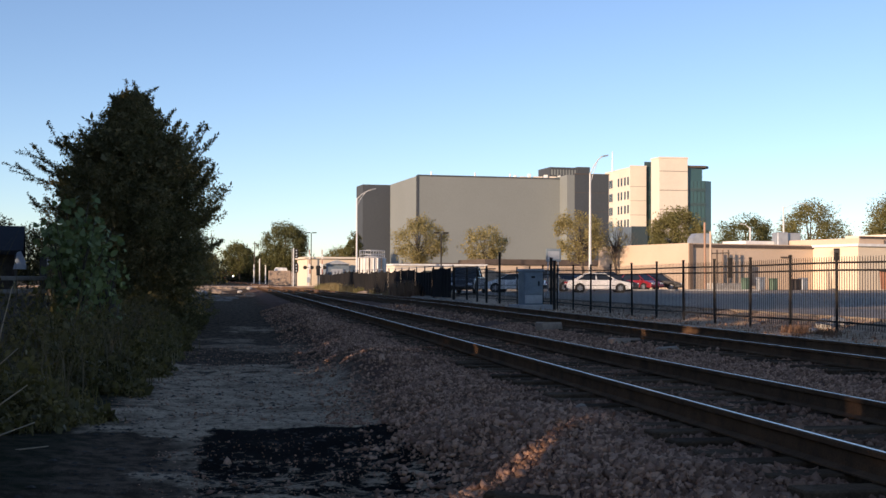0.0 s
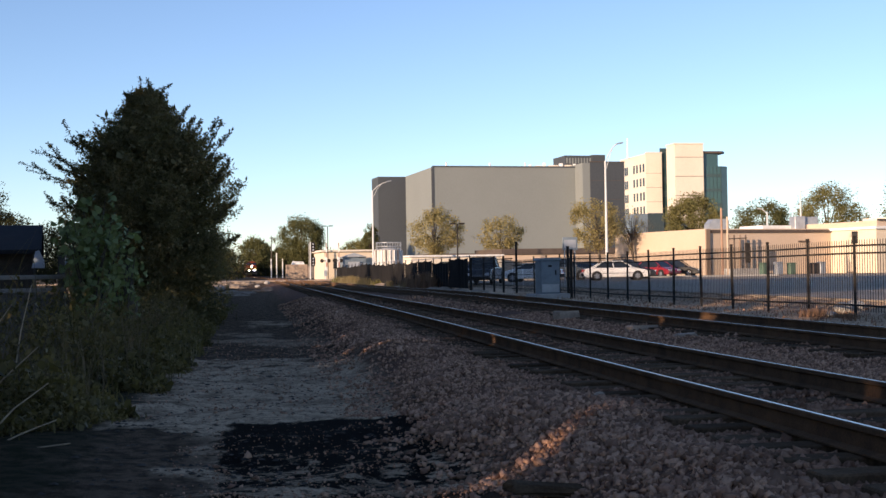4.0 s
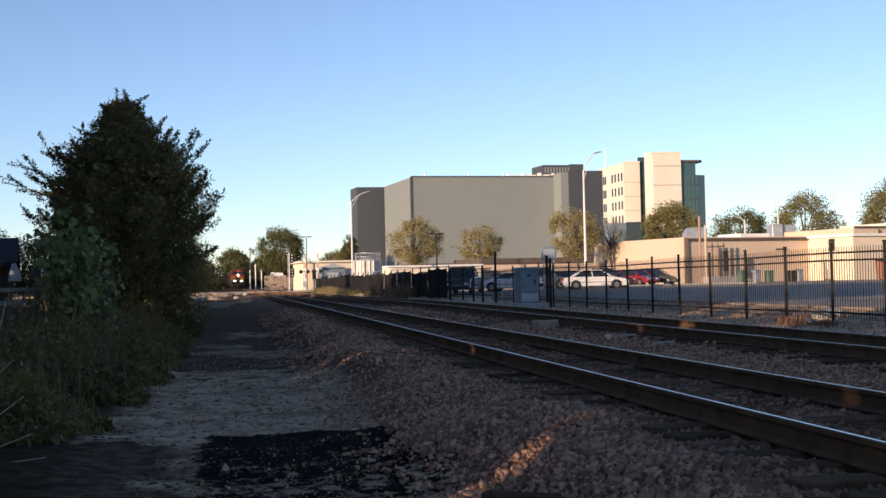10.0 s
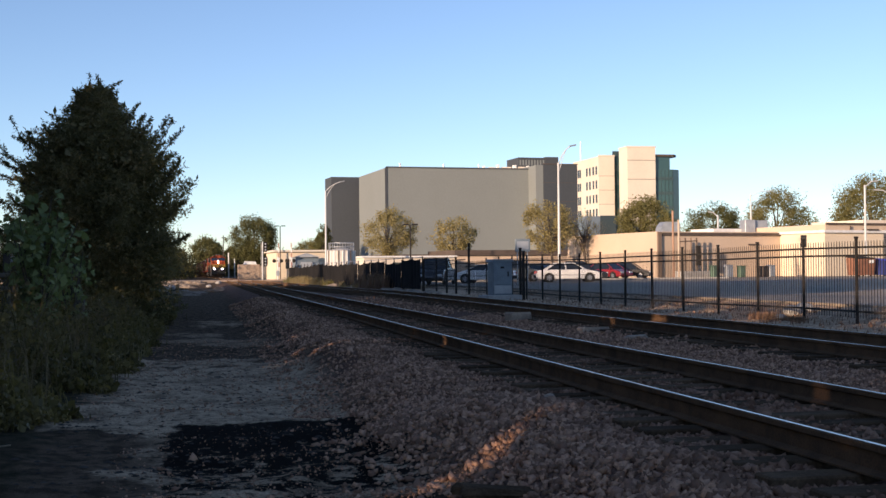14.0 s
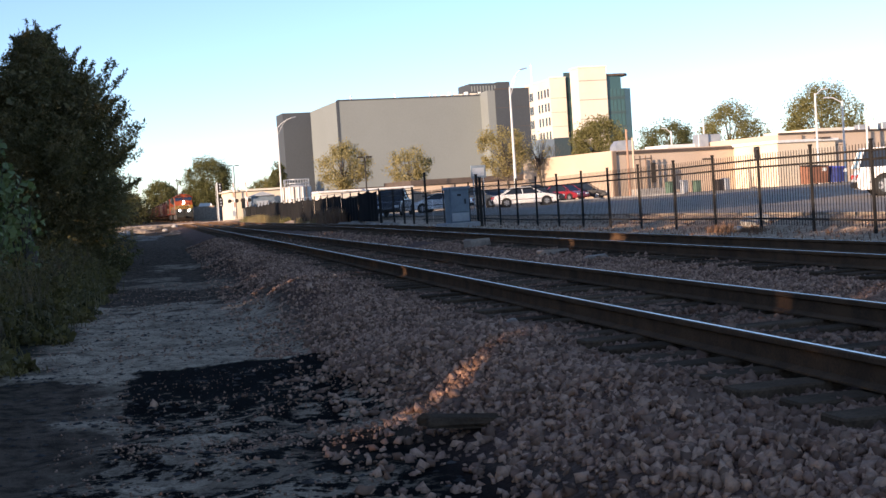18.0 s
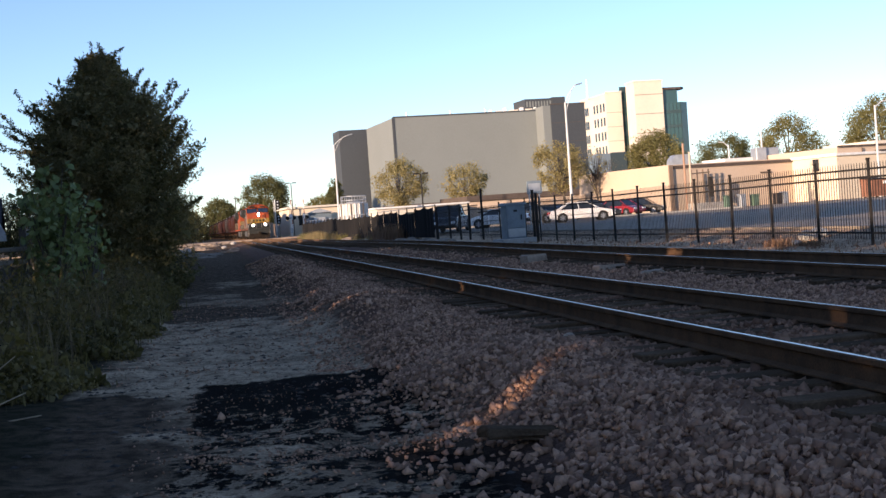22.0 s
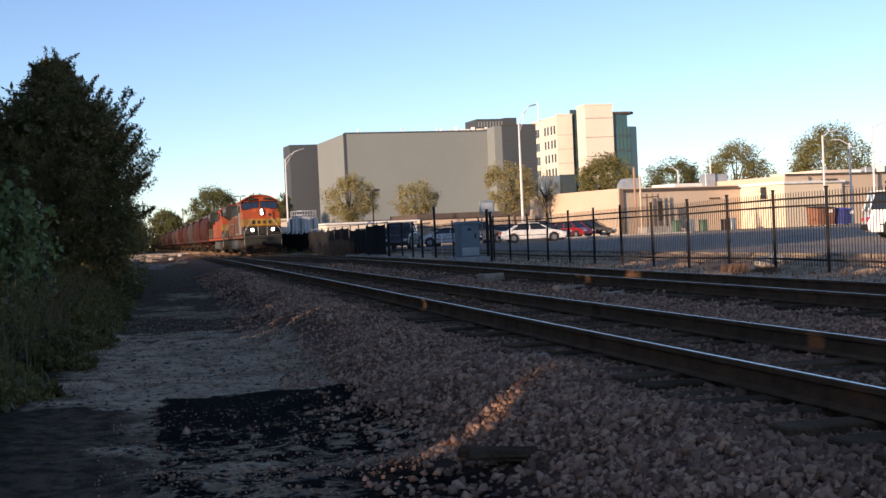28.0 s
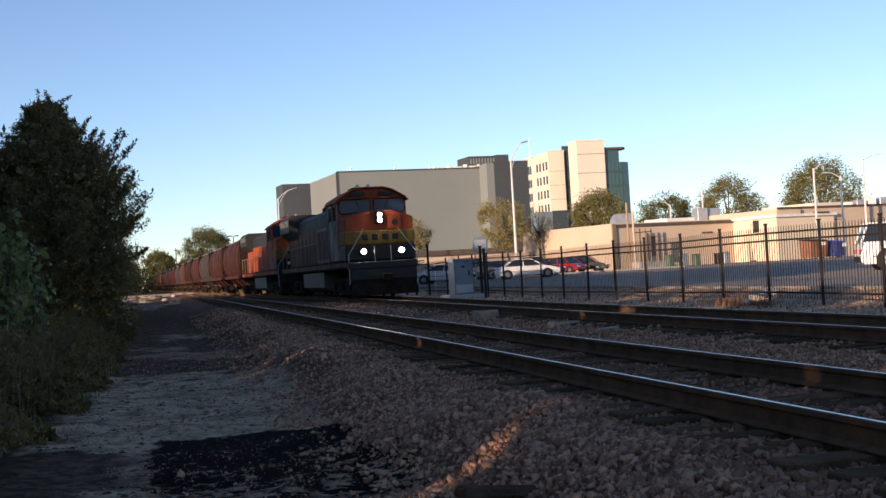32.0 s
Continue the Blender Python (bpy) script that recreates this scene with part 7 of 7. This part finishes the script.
for k, (x, y, h, r, m, n, s, lab) in enumerate((
        (24.8, 168.2, 9.4, 3.7, L_GOLD, 7600, 0.34, "small golden autumn tree in the car park"),
        (33.7, 166.8, 8.4, 3.1, L_GOLD, 4600, 0.34, "thin golden autumn tree in the car park"),
        (37.3, 130.5, 8.4, 2.9, L_GOLD, 6800, 0.28, "yellow-green autumn tree behind the parked cars"),
        (41.2, 131.0, 7.6, 1.6, L_GOLD, 900, 0.25, "sparse nearly bare young tree"),
        (59.5, 162.2, 10.8, 4.3, L_OLIVE, 6000, 0.36, "round olive-green tree behind the low building"),
        (77.0, 179.4, 11.0, 5.0, L_FAR, 5200, 0.38, "round dark green tree behind the low building"),
        (81.6, 168.5, 12.3, 5.3, L_OLIVE, 5200, 0.38, "round olive tree behind the low building"),
        (78.4, 136.4, 11.6, 5.4, L_OLIVE, 6500, 0.34, "broad olive tree with a ragged top"),
        (12.4, 300.0, 14.4, 6.4, L_FAR, 6500, 0.5, "large dull green tree beyond the crossing"),
        (27.0, 300.0, 8.8, 5.0, L_OLIVE, 3200, 0.5, "low olive tree beyond the crossing"),
        (27.6, 285.0, 11.9, 2.3, L_FAR, 3000, 0.45, "tall narrow tree beside the grey block"),
        (2.6, 420.0, 13.0, 6.0, L_FAR, 3000, 0.7, "distant green tree near the line"),
        (-9.5, 380.0, 9.0, 6.0, L_FAR, 3000, 0.7, "distant dark tree beside the line"),
        (-17.5, 92.0, 6.4, 3.0, L_SCRUB, 3400, 0.25, "brownish tree behind the garden shed"),
        (-20.6, 96.0, 9.6, 3.0, L_FAR, 2600, 0.25, "tall thin tree behind the gardens"),
        (-13.0, 84.0, 4.6, 2.6, L_SCRUB, 2600, 0.22, "low bushy tree behind the gardens"))):
    tree(lab, x, y, h, r * 0.86, m, int(n * (1.6 if m is L_GOLD else 4.5)) if n > 1000 else n, s * 0.52, 100 + k, "background trees", clumps=90 if m is L_GOLD else (230 if n > 1000 else 60), clear=0.36 if m is L_GOLD else 0.22, spread=r * (0.13 if m is L_GOLD else 0.105), flat=1.12 if m is L_GOLD else 1.0)

for k, (x, y, h, r) in enumerate(((-7.5, 440, 10.5, 3.6), (-12.5, 452, 11.5, 4.2), (6.2, 470, 11.0, 3.4), (10.2, 440, 10.0, 3.4), (13.8, 462, 11.5, 4.0), (18.5, 450, 9.5, 4.0), (4.6, 640, 15.0, 5.0), (2.0, 655, 13.0, 4.0), (-15.0, 640, 15.0, 6.0))):
    tree("dark scrubby tree beside the line beyond the crossing", x, y, h, r, L_SCRUB, 4200, 0.42, 200 + k, "trees beyond the crossing", clear=0.1, clumps=90)

# unseen trees added to shade the lane, the tracks and the train
for k, (x, y, h, r, n) in enumerate(((-15.5, 19.5, 14.5, 4.2, 9000), (-16, 25.5, 16.5, 4.8, 10000), (-16.5, 32, 16.5, 4.8, 10000), (-18, 38, 16, 4.6, 10000), (-18.8, 43, 12.5, 4.2, 8000), (-19.8, 48, 10.4, 4.4, 6000), (-21, 53, 10.2, 4.4, 6000), (-22.5, 58.7, 10.6, 4.4, 6000), (-4.1, 45.5, 5.2, 1.4, 4500), (-4.3, 50.0, 7.4, 1.6, 5000), (-4.4, 54.5, 7.9, 1.7, 6500), (-4.7, 59.0, 8.4, 1.9, 6500), (-5.4, 63.5, 7.2, 2.1, 6000), (-5.9, 69, 8.8, 2.3, 6000), (-12.5, 13.9, 5.9, 3.8, 8000), (-6.0, 77, 3.3, 2.3, 2200), (-6.2, 85, 3.3, 2.4, 2200), (-6.2, 94, 3.3, 2.4, 2200), (-6.4, 104, 3.4, 2.5, 2200), (-6.4, 115, 3.4, 2.5, 2200),
                                     (-12, -6.25, 5.6, 3.6, 7000), (-12, -10, 5.8, 4.0, 6000), (-12, -18, 5.8, 4.0, 3600), (-13, -26, 6.0, 4.0, 3600), (-13, -34, 6.0, 4.2, 3600), (-11, 3.2, 5.7, 3.5, 7500), (-10.5, 7.4, 5.6, 2.9, 6000), (-12, 22, 7, 3.6, 3600), (-23.5, 64.5, 9.8, 4.4, 6000), (-24.5, 70.5, 8.8, 4.3, 6000), (-25.5, 76.5, 8.2, 4.2, 6000))):
    tree("leafy garden tree in the belt beside the lane", x, y, h, r, L_FAR, n, 0.42, 300 + k, "garden trees", clear=0.08, clumps=90)


# added out of view: its crown keeps the sun streak off the rails
tree("unseen high-crowned tree added to cut off the sun streak", -11.5, 0.5, 6.5, 2.5, L_FAR, 4500, 0.34, 350, "garden trees", clear=0.57, clumps=70)


# added out of view: few leaves, to weaken the sunlit strip on the ballast
tree("unseen sparse tree added to dim the sun streak", -13.6, -2.3, 5.6, 2.1, L_FAR, 3400, 0.13, 351, "garden trees", clear=0.3, clumps=60)


def bare_tree(x, y, h, seed, label):
    """A leafless tree that forks into twigs."""
    rng = random.Random(seed)
    t = thing("tree", label, "tree", "background trees", at=pose(x, y, 0.5))
    bm = bmesh.new()

    def limb(p, d, length, r, depth):
        q = p + d * length
        tube(bm, [p, p.lerp(q, 0.5) + Vector([rng.uniform(-0.06, 0.06) * length for _ in range(3)]), q], [r, r * 0.8, r * 0.6], 5 if depth < 3 else 3, False)
        if depth < 6:
            for _ in range(2 if depth else 5):
                v = (d + Vector([rng.uniform(-0.75, 0.75), rng.uniform(-0.75, 0.75), rng.uniform(-0.15, 0.6)])).normalized()
                limb(q, v, length * rng.uniform(0.62, 0.85), r * 0.62, depth + 1)

    limb(Vector((0, 0, 0)), Vector((0, 0, 1)), h * 0.3, h * 0.016, 0)
    part("trunk", bm, M_BARK, t, "bare grey limbs and twigs")


bare_tree(73.6, 106.5, 9.5, 5, "bare twiggy tree at the end of the low building")
bare_tree(43.0, 131.5, 7.2, 6, "thin bare young tree behind the parked cars")


def far_woods():
    rng = np.random.default_rng(77)
    n = 620
    x, y = rng.uniform(-260, 420, n), rng.uniform(560, 760, n)
    keep = np.abs(x - far_x(y)) > 6 + rng.random(n) * 6
    x, y = x[keep], y[keep]
    h = rng.uniform(7, 15, len(x))
    per = 150
    d = rng.normal(size=(len(x), per, 3))
    d /= np.linalg.norm(d, axis=2)[:, :, None]
    p = np.stack([x, y, h * 0.5], 1)[:, None, :] + d * (rng.random((len(x), per, 1)) ** 0.4) * np.stack([h * 0.5, h * 0.5, h * 0.5], 1)[:, None, :]
    p = p.reshape(-1, 3)
    ob = new("far_woods", leaf_mesh("far_woods", rng, p, 1.1 * rng.lognormal(0, 0.3, len(p)), L_SCRUB))
    tagged(ob, "belt of distant woods along the horizon", "woods", kind="stuff")


far_woods()


def hedgerow():
    """Scrub and low trees along both sides of the line beyond the crossing."""
    rng = np.random.default_rng(78)
    n = 460
    y = np.concatenate([rng.uniform(228, 620, 280), rng.uniform(480, 640, 180)])
    side = np.arange(n) < 250
    x = np.where(side, far_x(y) - 6 - rng.gamma(2.0, 5.0, n), far_x(y) + 5 + rng.gamma(2.0, 7.0, n) + np.where(y < 300, 18, 0) + np.where(y < 440, 4, 0))
    h = rng.uniform(4.0, 8.5, n) * np.where(side, 1.2, 0.9)
    per = 300
    d = rng.normal(size=(n, per, 3))
    d /= np.linalg.norm(d, axis=2)[:, :, None]
    p = np.stack([x, y, h * 0.45], 1)[:, None, :] + d * (rng.random((n, per, 1)) ** 0.4) * np.stack([h * 0.55, h * 0.55, h * 0.5], 1)[:, None, :]
    p = p.reshape(-1, 3)
    ob = new("hedgerow", leaf_mesh("hedgerow", rng, p, 0.42 * rng.lognormal(0, 0.35, len(p)), L_SCRUB))
    tagged(ob, "dark scrub and low trees beside the line beyond the crossing", "scrub", kind="stuff")


hedgerow()


def motions():
    for ob, rows in MOVERS:
        walk(ob, rows)


motions()
